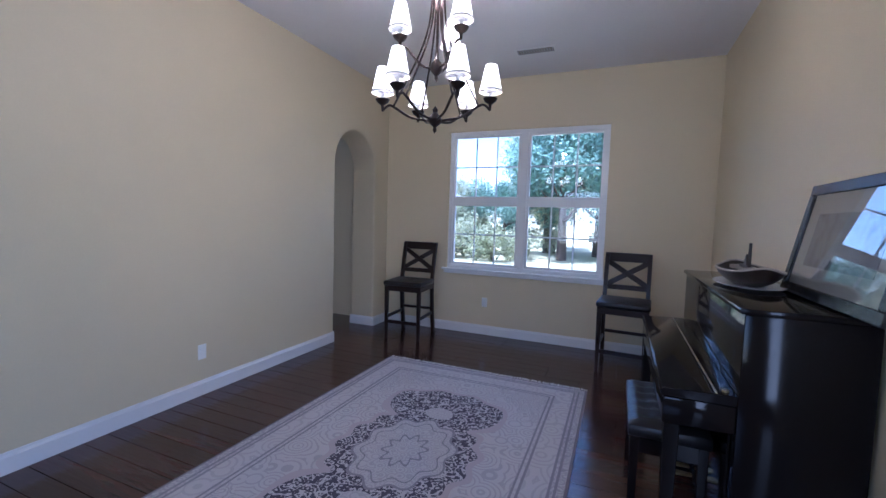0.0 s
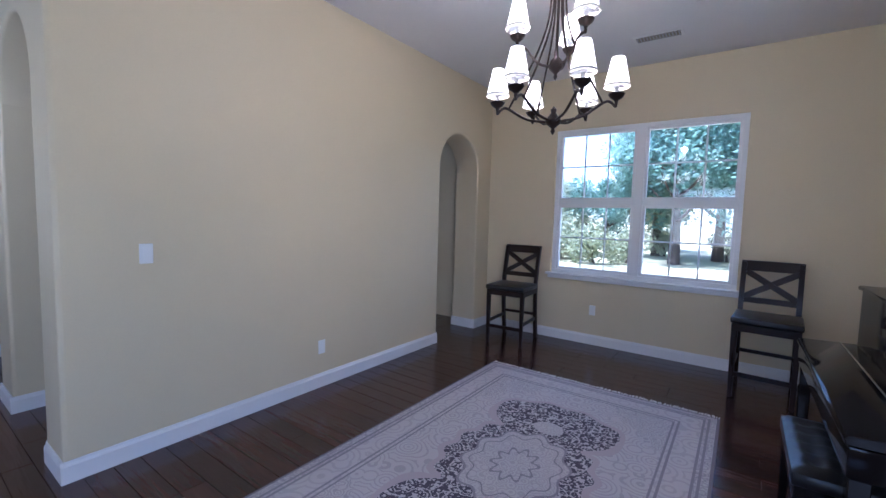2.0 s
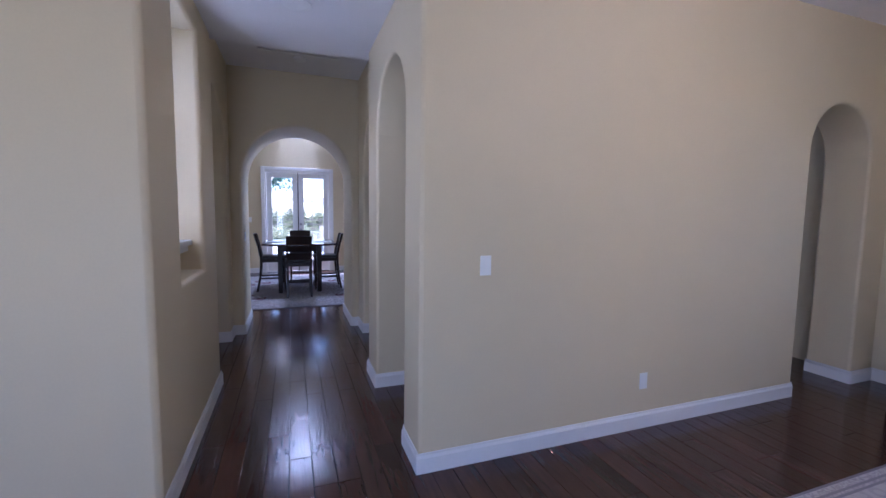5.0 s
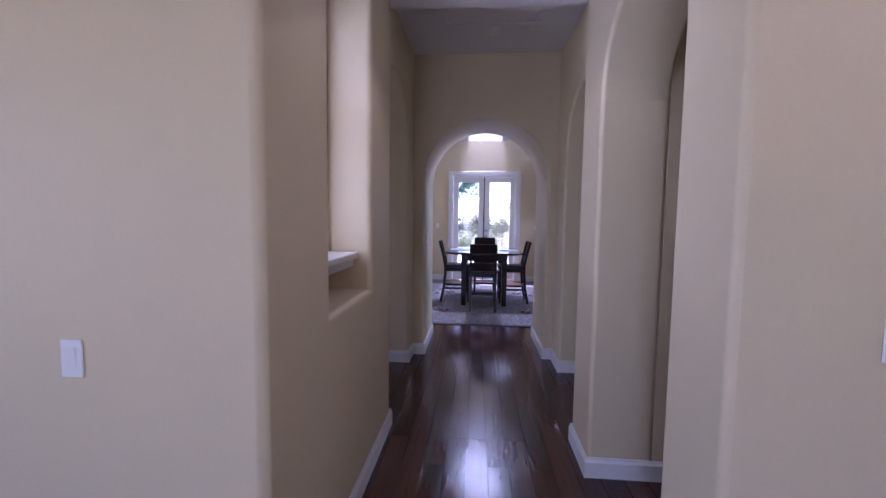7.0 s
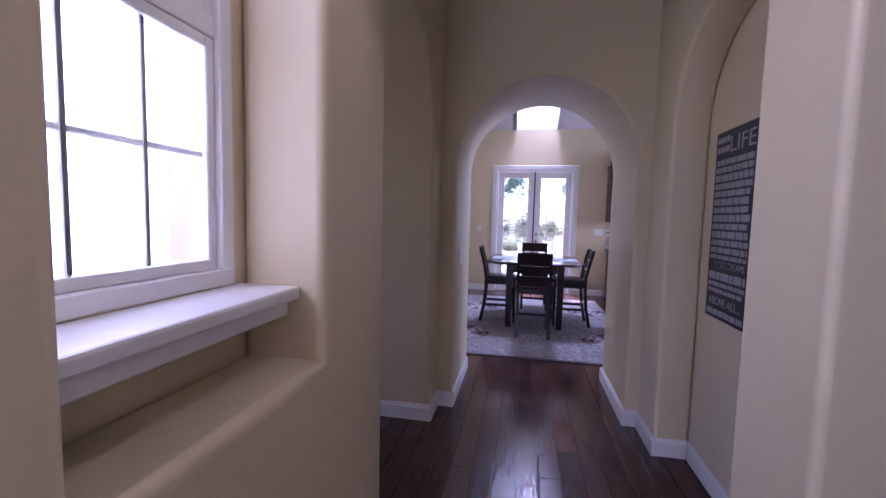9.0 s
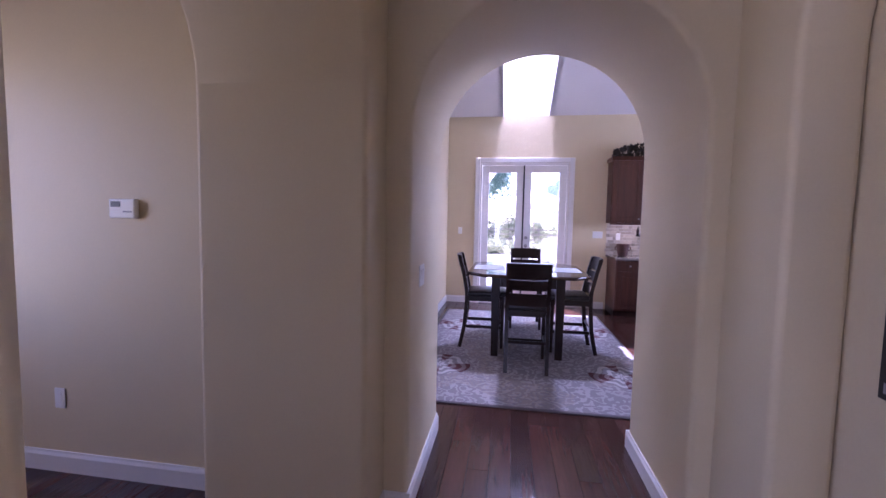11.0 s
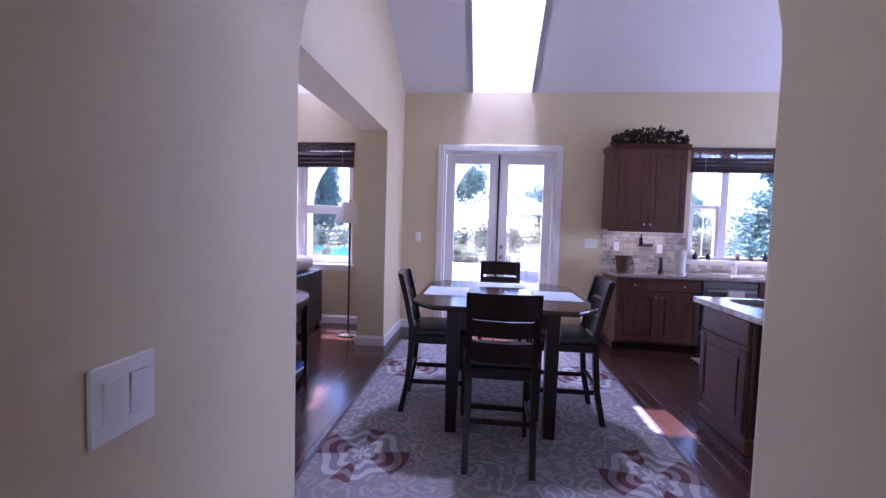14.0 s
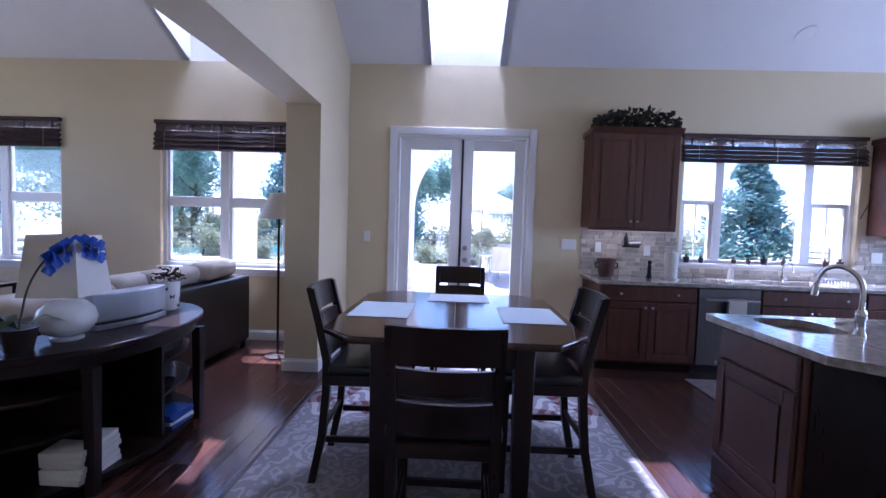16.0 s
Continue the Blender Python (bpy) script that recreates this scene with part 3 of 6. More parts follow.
def powder_casing():
    bm = B()
    for y0, y1, z0, z1 in ((1.0, 1.079, 0, 2.14), (1.901, 1.98, 0, 2.14), (1.079, 1.901, 2.061, 2.14)):
        bx(bm, -4.089, -4.07, y0, y1, z0, z1, 0.004)
    bx(bm, -4.26, -4.08, 1.081, 1.096, 0, 2.055)
    bx(bm, -4.26, -4.08, 1.884, 1.899, 0, 2.055)
    solid("door_casing", bm, M["white"], "white painted casing round the powder room doorway", "door casing", "structure", smooth=0)


powder_casing()


# ---- outdoors ----
def ground():
    bm = B()
    bx(bm, -400, 400, -400, 400, -0.9, -0.32)
    solid("ground", bm, M["grass"], "sunlit lawn that reaches the horizon", "ground", "structure", smooth=0)
    slab("patio", -22.0, XF - 0.2, -9.0, 9.0, -0.6, -0.06, M["patio"], "pale concrete patio behind the house", "patio", 0.02)
    slab("pool_water", -34, -24.0, -16.0, -2.5, -0.5, -0.20, M["water"], "bright turquoise pool water", "water")
    slab("pool_deck", -24.0, -22.0, -17.0, 9, -0.6, -0.07, M["patio"], "pale concrete deck beside the pool", "patio")


ground()


def loggia():
    h = thing("patio_arcade", "stucco patio arcade with round arches on square columns", "arcade", kind="structure")
    x0, x1 = -14.75, -14.4
    cols = (-7.2, -4.1, -1.0, 2.1)
    for a, b in zip(cols, cols[1:]):
        pts = arch(a + 0.17, b - 0.17, 1.75, 0)[2:]
        bm = B()
        out = [(a, 1.75)] + pts[::-1] + [(b, 1.75), (b, 3.6), (a, 3.6)]
        tr = tessellate_polygon([[Vector((u, v, 0)) for u, v in out]])
        lo = [bm.verts.new((x0, u, v)) for u, v in out]
        hi = [bm.verts.new((x1, u, v)) for u, v in out]
        for t in tr:
            bm.faces.new([lo[k] for k in t])
            bm.faces.new([hi[k] for k in t])
        for k in range(len(out)):
            q = (k + 1) % len(out)
            bm.faces.new((lo[k], lo[q], hi[q], hi[k]))
        part("arch", bm, M["stucco"], h, smooth=30)
    for c in cols:
        bm = B()
        bx(bm, x0, x1, c - 0.17, c + 0.17, -0.06, 1.75, 0.02)
        bx(bm, x0 - 0.04, x1 + 0.04, c - 0.21, c + 0.21, -0.06, 0.2, 0.015)
        part("column", bm, M["stucco"], h, smooth=0)


loggia()
# Added white slabs that keep the view through the hall window bright and blank.
slab("court_wall", -4.25, -3.05, -2.6, -2.45, -0.3, 3.4, M["whitestucco"], "white slab added outside the hall window as a pale backdrop", "wall")
slab("court_side_wall", -4.249, -4.225, -2.449, -1.101, -0.3, 3.4, M["whitestucco"], "white slab added over the side hall wall as a pale backdrop", "wall")


def leaf_crown(seed, n, blobs, size, m, name):
    rng = random.Random(seed)
    vs, fs = [], []
    for k in range(n):
        cx, cy, cz, r = blobs[rng.randrange(len(blobs))]
        d = Vector((rng.gauss(0, 1), rng.gauss(0, 1), rng.gauss(0, 1))).normalized() * r * rng.uniform(0.35, 1.08)
        p = Vector((cx, cy, cz)) + d
        u = Vector((rng.gauss(0, 1), rng.gauss(0, 1), rng.gauss(0, 1))).normalized()
        w = u.orthogonal().normalized()
        s = size * rng.uniform(0.6, 1.4)
        i = len(vs)
        vs += [p - u * s, p + w * s * 0.55, p + u * s, p - w * s * 0.55]
        fs.append((i, i + 1, i + 2, i + 3))
    me = bpy.data.meshes.new(name)
    me.from_pydata([tuple(v) for v in vs], [], fs)
    me.materials.append(m)
    return me


def tree_meshes(seed, kind):
    rng = random.Random(seed)
    if kind == "broad":
        blobs = [(rng.uniform(-2.2, 2.2), rng.uniform(-2.2, 2.2), rng.uniform(2.4, 6.6), rng.uniform(0.7, 1.4)) for _ in range(22)]
        crown = leaf_crown(seed, 11000, blobs, 0.10, M["leaf_a"] if seed % 2 else M["leaf_c"], "crown")
        top, r0 = 4.6, 0.24
    elif kind == "conifer":
        blobs = []
        for k in range(40):
            z = 1.2 + 6.8 * k / 40
            r = 2.3 * (1 - k / 43)
            a = rng.uniform(0, 6.3)
            blobs.append((r * 0.6 * math.cos(a), r * 0.6 * math.sin(a), z, 0.35 + r * 0.38))
        crown = leaf_crown(seed, 9000, blobs, 0.12, M["leaf_b"], "crown")
        top, r0 = 7.6, 0.2
    else:
        blobs = [(rng.uniform(-0.9, 0.9), rng.uniform(-0.9, 0.9), rng.uniform(0.35, 1.1), rng.uniform(0.3, 0.6)) for _ in range(9)]
        crown = leaf_crown(seed, 2600, blobs, 0.055, M["leaf_c"], "crown")
        top, r0 = 0.7, 0.06
    bm = B()
    tube(bm, curve_pts([(0, 0, -0.1), (0.08, 0.03, top * 0.35), (-0.05, 0.06, top * 0.7), (0.04, 0, top)], 5), r0, 9, r0 * 0.25)
    if kind != "bush":
        for k in range(7):
            a = rng.uniform(0, 6.3)
            z = top * rng.uniform(0.3, 0.8)
            q = 1.4 if kind == "broad" else 0.9
            tube(bm, curve_pts([(0, 0, z), (q * 0.5 * math.cos(a), q * 0.5 * math.sin(a), z + 0.35), (q * math.cos(a), q * math.sin(a), z + 1.0)], 4), r0 * 0.35, 6, 0.02)
    trunk = finish(bm, "trunk", M["bark"])
    return trunk, crown


TREES = {k: tree_meshes(s, k.split("_")[0]) for k, s in (("broad_a", 3), ("broad_b", 8), ("conifer_a", 5), ("bush_a", 11))}
TLAB = {"broad_a": ("tree", "broad green deciduous tree in full leaf"), "broad_b": ("tree", "deciduous tree with yellowing orange leaves"), "conifer_a": ("conifer", "tall dark green conifer in the garden"), "bush_a": ("bush", "low round green garden shrub")}


def tree(k, x, y, s=1.0, turn=0, wide=1.0):
    t = thing(TLAB[k][0], TLAB[k][1], TLAB[k][0], pose(x, y, -0.32, 0, 0, turn), group="garden " + TLAB[k][0] + "s")
    t.scale = (s * wide, s * wide, s)
    for nm, me in zip(("trunk", "crown"), TREES[k]):
        ob = new(nm, me)
        ob.parent = t


rt = random.Random(4)
for k, x, y, s in (("broad_a", -2.4, 20.0, 1.05), ("broad_a", 1.4, 19.0, 1.0), ("broad_a", -5.4, 21.0, 0.55), ("broad_b", -7.6, 21.5, 0.55), ("broad_b", -9.6, 23.0, 0.6), ("broad_a", 4.5, 18, 1.0), ("broad_b", -4.6, 29, 0.8), ("broad_b", 0.2, 27, 1.1), ("broad_a", -1.0, 23.5, 1.15), ("broad_b", -3.8, 24.5, 1.0), ("broad_a", 8, 24, 1.1), ("broad_a", -10, 27, 0.55),
                   ("conifer_a", -33, -6.5, 1.05), ("broad_a", -38, -3.5, 1.0), ("conifer_a", -40, -14, 1.1), ("broad_a", -36, -19, 1.1), ("conifer_a", -42, -24, 1.2),
                   ("broad_a", -44, -9, 1.1), ("broad_a", -37, -29, 1.2), ("conifer_a", -30, -3.4, 0.8), ("broad_a", -42, 4.5, 0.75), ("broad_b", -42, 15, 0.7), ("broad_a", -36, 13.5, 0.6), ("conifer_a", -35, -34, 1.1), ("broad_a", -28, -20.5, 1.0)):
    tree(k, x, y, s, rt.uniform(0, 360))
tree("conifer_a", -26.7, 13.5, 0.66, 40, 1.55)
for k in range(26):
    x, y = (rt.uniform(-37.5, -35), -22 + 1.6 * k)
    tree("bush_a", x, y, rt.uniform(0.9, 1.8), rt.uniform(0, 360))
for x, y, s in ((-5.0, 17.6, 1.2), (-6.2, 18.4, 1.5), (-4.1, 19.0, 1.0), (-7.4, 18.0, 1.3), (-8.6, 19.4, 1.6), (-0.6, 23.5, 1.2), (-3.4, 24.5, 1.3), (-23.2, -1.5, 0.8), (-23.4, -0.4, 0.7), (-23.1, 0.6, 0.75), (-22.9, -8.8, 0.9), (-23.2, -10.4, 1.1), (-22.8, -7.4, 0.8)):
    tree("bush_a", x, y, s, rt.uniform(0, 360))

# ---- things ----
def rect_leg(bm, x, y, z0, z1, a, b, dx=0.0, dy=0.0):
    """A square leg from a at the foot to b at the top, leaning by (dx, dy)."""
    lo = [bm.verts.new((x + dx + u * a / 2, y + dy + v * a / 2, z0)) for u, v in ((-1, -1), (1, -1), (1, 1), (-1, 1))]
    hi = [bm.verts.new((x + u * b / 2, y + v * b / 2, z1)) for u, v in ((-1, -1), (1, -1), (1, 1), (-1, 1))]
    for k in range(4):
        bm.faces.new((lo[k], lo[(k + 1) % 4], hi[(k + 1) % 4], hi[k]))
    bm.faces.new(lo[::-1])
    bm.faces.new(hi)
    bmesh.ops.bevel(bm, geom=list({e for v in lo + hi for e in v.link_edges}), offset=0.004, segments=1, affect="EDGES")
    return bm


def back_post(bm, x, w=0.036, d=0.04, top=1.04, rake=0.09, kick=0.07):
    """A chair's back post: foot kicks back, top leans back. The back is at y = 0, front towards +y."""
    prof = [(0.0, -kick), (0.25, -0.02), (0.5, 0.0), (0.66, 0.0), (0.85, -rake * 0.45), (top, -rake)]
    rings = []
    for z, y in prof:
        rings.append([bm.verts.new((x + u * w / 2, y + v * d / 2, z)) for u, v in ((-1, -1), (1, -1), (1, 1), (-1, 1))])
    for a, b in zip(rings, rings[1:]):
        for k in range(4):
            bm.faces.new((a[k], a[(k + 1) % 4], b[(k + 1) % 4], b[k]))
    bm.faces.new(rings[0][::-1])
    bm.faces.new(rings[-1])
    return bm


def curved_slat(bm, w, z0, z1, y0, y1, bow=0.03, t=0.018, n=6):
    """A back slat from z0 to z1, bowed backwards."""
    cols = []
    for k in range(n + 1):
        s = -1 + 2 * k / n
        b = -bow * (1 - s * s)
        cols.append([bm.verts.new((s * w / 2, y + b + o, z)) for (y, z) in ((y0, z0), (y1, z1)) for o in (0, t)])
    for a, b in zip(cols, cols[1:]):
        for i, j in ((0, 2), (2, 3), (3, 1), (1, 0)):
            bm.faces.new((a[i], a[j], b[j], b[i]))
    for c in (cols[0], cols[-1]):
        bm.faces.new((c[0], c[2], c[3], c[1]))
    return bm


def seat_cushion(bm, w, d, z, y0, h=0.05):
    bx(bm, -w / 2, w / 2, y0, y0 + d, z, z + h, 0.016, 3)
    return bm


def counter_chair(style, m, label, group):
    """A counter-height chair; its back stands at y = 0 and it faces +y."""
    c = thing("counter_chair", label, "chair", m, group)
    W, D, S = 0.42, 0.40, 0.60
    for x in (-W / 2 + 0.02, W / 2 - 0.02):
        part("back_leg", back_post(B(), x), M["espresso"], c)
        part("front_leg", rect_leg(B(), x, D, 0, S - 0.03, 0.030, 0.042), M["espresso"], c)
        part("side_stretcher", bx(B(), x - 0.009, x + 0.009, 0.0, D - 0.015, 0.22, 0.255, 0.003), M["espresso"], c)
    part("seat_frame", bx(B(), -W / 2, W / 2, -0.01, D + 0.02, S - 0.07, S - 0.01, 0.005), M["espresso"], c)
    part("seat", seat_cushion(B(), W + 0.02, D + 0.03, S - 0.01, 0.01), M["leather"], c, "black padded leather seat")
    part("front_stretcher", bx(B(), -W / 2 + 0.03, W / 2 - 0.03, D - 0.01, D + 0.012, 0.17, 0.205, 0.003), M["espresso"], c)
    part("back_stretcher", bx(B(), -W / 2 + 0.03, W / 2 - 0.03, -0.03, -0.01, 0.27, 0.30, 0.003), M["espresso"], c)
    wi = W - 0.065
    if style == "ladder":
        part("top_rail", curved_slat(B(), wi + 0.06, 0.905, 1.045, -0.072, -0.105, 0.028, 0.022), M["espresso"], c)
        part("slat", curved_slat(B(), wi, 0.785, 0.885, -0.035, -0.062), M["espresso"], c)
        part("slat", curved_slat(B(), wi, 0.635, 0.755, -0.012, -0.03), M["espresso"], c)
    else:
        part("top_rail", curved_slat(B(), wi + 0.06, 0.965, 1.05, -0.085, -0.105, 0.02, 0.022), M["espresso"], c)
        part("lower_rail", curved_slat(B(), wi, 0.70, 0.745, -0.02, -0.03, 0.01), M["espresso"], c)
        for sg in (1, -1):
            bm = B()
            a, b = Vector((-sg * wi / 2, -0.03, 0.745)), Vector((sg * wi / 2, -0.085, 0.965))
            d = (b - a).normalized()
            n = d.cross(Vector((0, 1, 0))).normalized() * 0.024
            th = Vector((0, 0.016 + 0.002 * sg, 0))
            vs = [bm.verts.new(p + o + e) for p in (a, b) for o in (n, -n) for e in (Vector((0, 0, 0)), th)]
            for f in ((0, 1, 3, 2), (4, 5, 7, 6), (0, 1, 5, 4), (2, 3, 7, 6), (0, 2, 6, 4), (1, 3, 7, 5)):
                bm.faces.new([vs[k] for k in f])
            part("cross_slat", bm, M["espresso"], c)
    return c


# -- dining room --
counter_chair("cross", pose(-2.25, 4.61, 0, 0, 0, 184) @ Matrix.Scale(1.06, 4), "espresso wood counter chair with a crossed back, black seat", "cross-back chairs by the window")
counter_chair("cross", pose(0.13, 4.58, 0, 0, 0, 176) @ Matrix.Scale(1.06, 4), "espresso wood counter chair with a crossed back, black seat", "cross-back chairs by the window")


def nodes_rug(name, build):
    m = bpy.data.materials.new(name)
    m.use_nodes = True
    n, l = m.node_tree.nodes, m.node_tree.links
    b = n["Principled BSDF"]
    b.inputs["Roughness"].default_value = 0.95
    b.inputs["Specular IOR Level"].default_value = 0.1
    tc = n.new("ShaderNodeTexCoord")
    sep = n.new("ShaderNodeSeparateXYZ")
    l.new(tc.outputs["Object"], sep.inputs[0])

    def op(kind, a, c=0.0, e=None):
        k = n.new("ShaderNodeMath")
        k.operation = kind
        for i, v in enumerate((a, c, e)):
            if v is None:
                continue
            if isinstance(v, (int, float)):
                k.inputs[i].default_value = v
            else:
                l.new(v, k.inputs[i])
        return k.outputs[0]

    def tex(kind, scale, vec=None, **kw):
        t = n.new(kind)
        t.inputs["Scale"].default_value = scale
        for key, v in kw.items():
            t.inputs[key].default_value = v
        l.new(vec or tc.outputs["Object"], t.inputs["Vector"])
        return t

    def blend(f, a, c):
        k = n.new("ShaderNodeMix")
        k.data_type = "RGBA"
        l.new(f, k.inputs[0]) if not isinstance(f, float) else None
        for i, v in ((6, a), (7, c)):
            if isinstance(v, tuple):
                k.inputs[i].default_value = (*v, 1)
            else:
                l.new(v, k.inputs[i])
        return k.outputs[2]

    out = build(op, tex, blend, sep.outputs[0], sep.outputs[1], tc.outputs["Object"])
    l.new(out, b.inputs["Base Color"])
    pile = tex("ShaderNodeTexNoise", 350, Detail=3)
    bp = n.new("ShaderNodeBump")
    bp.inputs["Strength"].default_value, bp.inputs["Distance"].default_value = 0.5, 0.006
    l.new(pile.outputs[0], bp.inputs["Height"])
    l.new(bp.outputs[0], b.inputs["Normal"])
    return m


def persian(op, tex, blend, x, y, vec):
    cream, grey, ink, pink = (0.50, 0.47, 0.48), (0.27, 0.25, 0.28), (0.09, 0.08, 0.105), (0.44, 0.38, 0.40)
    ax, ay = op("ABSOLUTE", x), op("ABSOLUTE", y)
    # scrolling fine figures
    v1 = tex("ShaderNodeTexVoronoi", 17).outputs["Distance"]
    fine = op("GREATER_THAN", op("SINE", op("MULTIPLY", v1, 26.0)), 0.25)
    v2 = tex("ShaderNodeTexVoronoi", 30).outputs["Distance"]
    leafy = op("GREATER_THAN", op("SINE", op("ADD", op("MULTIPLY", v2, 9.0), op("MULTIPLY", tex("ShaderNodeTexNoise", 30, Detail=2).outputs[0], 16.0))), 0.3)
    v3 = tex("ShaderNodeTexVoronoi", 7.5).outputs["Distance"]
    bloom = op("GREATER_THAN", op("SINE", op("MULTIPLY", v3, 34.0)), 0.55)
    field = blend(op("MULTIPLY", bloom, 0.45), cream, grey)
    # dark floral figure: a middle with a rounded head at each end
    def oval(cx, cy, rx, ry):
        return op("SQRT", op("ADD", op("POWER", op("DIVIDE", op("ABSOLUTE", op("SUBTRACT", x, cx)), rx), 2.0), op("POWER", op("DIVIDE", op("ABSOLUTE", op("SUBTRACT", ay, cy)), ry), 2.0)))
    ang = op("ARCTAN2", y, op("MULTIPLY", x, 1.3))
    wob = op("MULTIPLY", op("COSINE", op("MULTIPLY", ang, 16.0)), 0.05)
    fig = op("ADD", op("MINIMUM", oval(0.0, 0.0, 0.41, 0.52), oval(0.0, 0.60, 0.44, 0.29)), wob)
    out = blend(op("LESS_THAN", fig, 1.10), field, pink)
    out = blend(op("LESS_THAN", fig, 1.0), out, blend(leafy, ink, cream))
    out = blend(op("LESS_THAN", oval(0.0, 0.52, 0.10, 0.085), 1.0), out, blend(op("MULTIPLY", fine, 0.4), cream, grey))
    med = op("ADD", oval(0.0, 0.0, 0.29, 0.39), op("MULTIPLY", op("COSINE", op("MULTIPLY", ang, 10.0)), 0.07))
    out = blend(op("LESS_THAN", med, 1.0), out, blend(op("MULTIPLY", fine, 0.4), cream, grey))
    for lo_, hi_ in ((0.95, 1.0), (0.80, 0.83), (0.36, 0.42)):
        out = blend(op("MULTIPLY", op("LESS_THAN", med, hi_), op("GREATER_THAN", med, lo_)), out, grey)
    # corner spandrels
    ds = op("ADD", op("DIVIDE", op("SUBTRACT", 0.68, ax), 0.62), op("DIVIDE", op("SUBTRACT", 1.18, ay), 0.75))
    corner = op("LESS_THAN", op("ADD", ds, op("MULTIPLY", op("SINE", op("MULTIPLY", ax, 30.0)), 0.05)), 0.75)
    out = blend(corner, out, blend(op("MULTIPLY", fine, 0.55), cream, grey))
    # borders
    d = op("MINIMUM", op("SUBTRACT", 0.945, ax), op("SUBTRACT", 1.45, ay))
    band = op("LESS_THAN", d, 0.275)
    motif = op("GREATER_THAN", op("SINE", op("MULTIPLY", tex("ShaderNodeTexVoronoi", 6.2).outputs["Distance"], 30.0)), 0.5)
    out = blend(band, out, blend(op("MULTIPLY", motif, 0.32), cream, grey))
    for a, b2 in ((0.275, 0.262), (0.245, 0.23), (0.10, 0.085), (0.07, 0.055)):
        ln = op("MULTIPLY", op("LESS_THAN", d, a), op("GREATER_THAN", d, b2))
        out = blend(ln, out, grey)
    tiny = op("MULTIPLY", op("LESS_THAN", d, 0.085), op("GREATER_THAN", d, 0.02))
    out = blend(op("MULTIPLY", tiny, op("MULTIPLY", fine, 0.6)), out, grey)
    edge = op("LESS_THAN", d, 0.018)
    return blend(edge, out, (0.20, 0.18, 0.21))


def floral(op, tex, blend, x, y, vec):
    base, pale, red, tan = (0.20, 0.185, 0.20), (0.38, 0.36, 0.37), (0.095, 0.038, 0.045), (0.26, 0.22, 0.20)
    nz = tex("ShaderNodeTexNoise", 9.0, Detail=2).outputs[0]
    v = tex("ShaderNodeTexVoronoi", 6.0).outputs["Distance"]
    scroll = op("GREATER_THAN", op("SINE", op("ADD", op("MULTIPLY", v, 17.0), op("MULTIPLY", nz, 22.0))), 0.35)
    v2 = tex("ShaderNodeTexVoronoi", 7).outputs["Distance"]
    petals = op("GREATER_THAN", op("SINE", op("MULTIPLY", v2, 26.0)), 0.35)
    fade = tex("ShaderNodeTexNoise", 1.1, Detail=3).outputs[0]
    out = blend(op("MULTIPLY", scroll, op("MULTIPLY", fade, 1.1)), base, pale)
    patch = op("GREATER_THAN", fade, 0.56)
    out = blend(op("MULTIPLY", patch, 0.5), out, blend(petals, tan, base))
    # dark red blooms along the long sides
    py = op("SUBTRACT", op("ABSOLUTE", y), 0.86)
    px = op("SUBTRACT", op("FRACT", op("ADD", op("MULTIPLY", x, 0.62), 0.973)), 0.5)
    rr = op("SQRT", op("ADD", op("POWER", py, 2.0), op("POWER", op("DIVIDE", px, 0.62), 2.0)))
    an = op("ARCTAN2", py, px)
    ring = op("GREATER_THAN", op("SINE", op("ADD", op("MULTIPLY", rr, 62.0), op("MULTIPLY", op("SINE", op("MULTIPLY", an, 6.0)), 1.6))), 0.1)
    fl = op("LESS_THAN", op("ADD", rr, op("MULTIPLY", op("SINE", op("MULTIPLY", an, 6.0)), 0.04)), 0.29)
    out = blend(fl, out, blend(ring, base, pale))
    leafs = op("MULTIPLY", op("GREATER_THAN", op("SINE", op("ADD", op("MULTIPLY", an, 4.0), 0.8)), 0.35), op("MULTIPLY", op("LESS_THAN", rr, 0.30), op("GREATER_THAN", rr, 0.09)))
    out = blend(leafs, out, blend(op("MULTIPLY", ring, 0.35), red, pale))
    d = op("MINIMUM", op("SUBTRACT", 1.715, op("ABSOLUTE", x)), op("SUBTRACT", 1.155, op("ABSOLUTE", y)))
    return blend(op("LESS_THAN", d, 0.03), out, (0.11, 0.10, 0.105))


M["persian"] = nodes_rug("persian_rug", persian)
M["floral"] = nodes_rug("floral_rug", floral)
rug = thing("area_rug", "pale grey oriental rug with dark central medallion and fringe", "rug", pose(-1.085, 2.15, 0))
part("carpet", bx(B(), -0.945, 0.945, -1.45, 1.45, 0.0005, 0.010, 0.003), M["persian"], rug, smooth=0)
for sg in (1, -1):
    bm = B()
    rf = random.Random(9)
    for k in range(150):
        x = -0.935 + 1.87 * k / 149
        a = rf.uniform(-0.012, 0.012)
        y0, y1 = sg * 1.45, sg * (1.45 + rf.uniform(0.035, 0.06))
        vs = [bm.verts.new(p) for p in ((x - 0.004, y0, 0.004), (x + 0.004, y0, 0.004), (x + a + 0.004, y1, 0.003), (x + a - 0.004, y1, 0.003), (x + a, y1, 0.006), (x, y0, 0.008))]
        bm.faces.new((vs[0], vs[3], vs[4], vs[5]))
        bm.faces.new((vs[1], vs[5], vs[4], vs[2]))
    part("fringe", bm, M["paper"], rug, "cream cotton fringe", smooth=0)
rug2 = thing("area_rug", "grey floral rug with dark red blooms under the table", "rug", pose(-9.055, 0.035, 0))
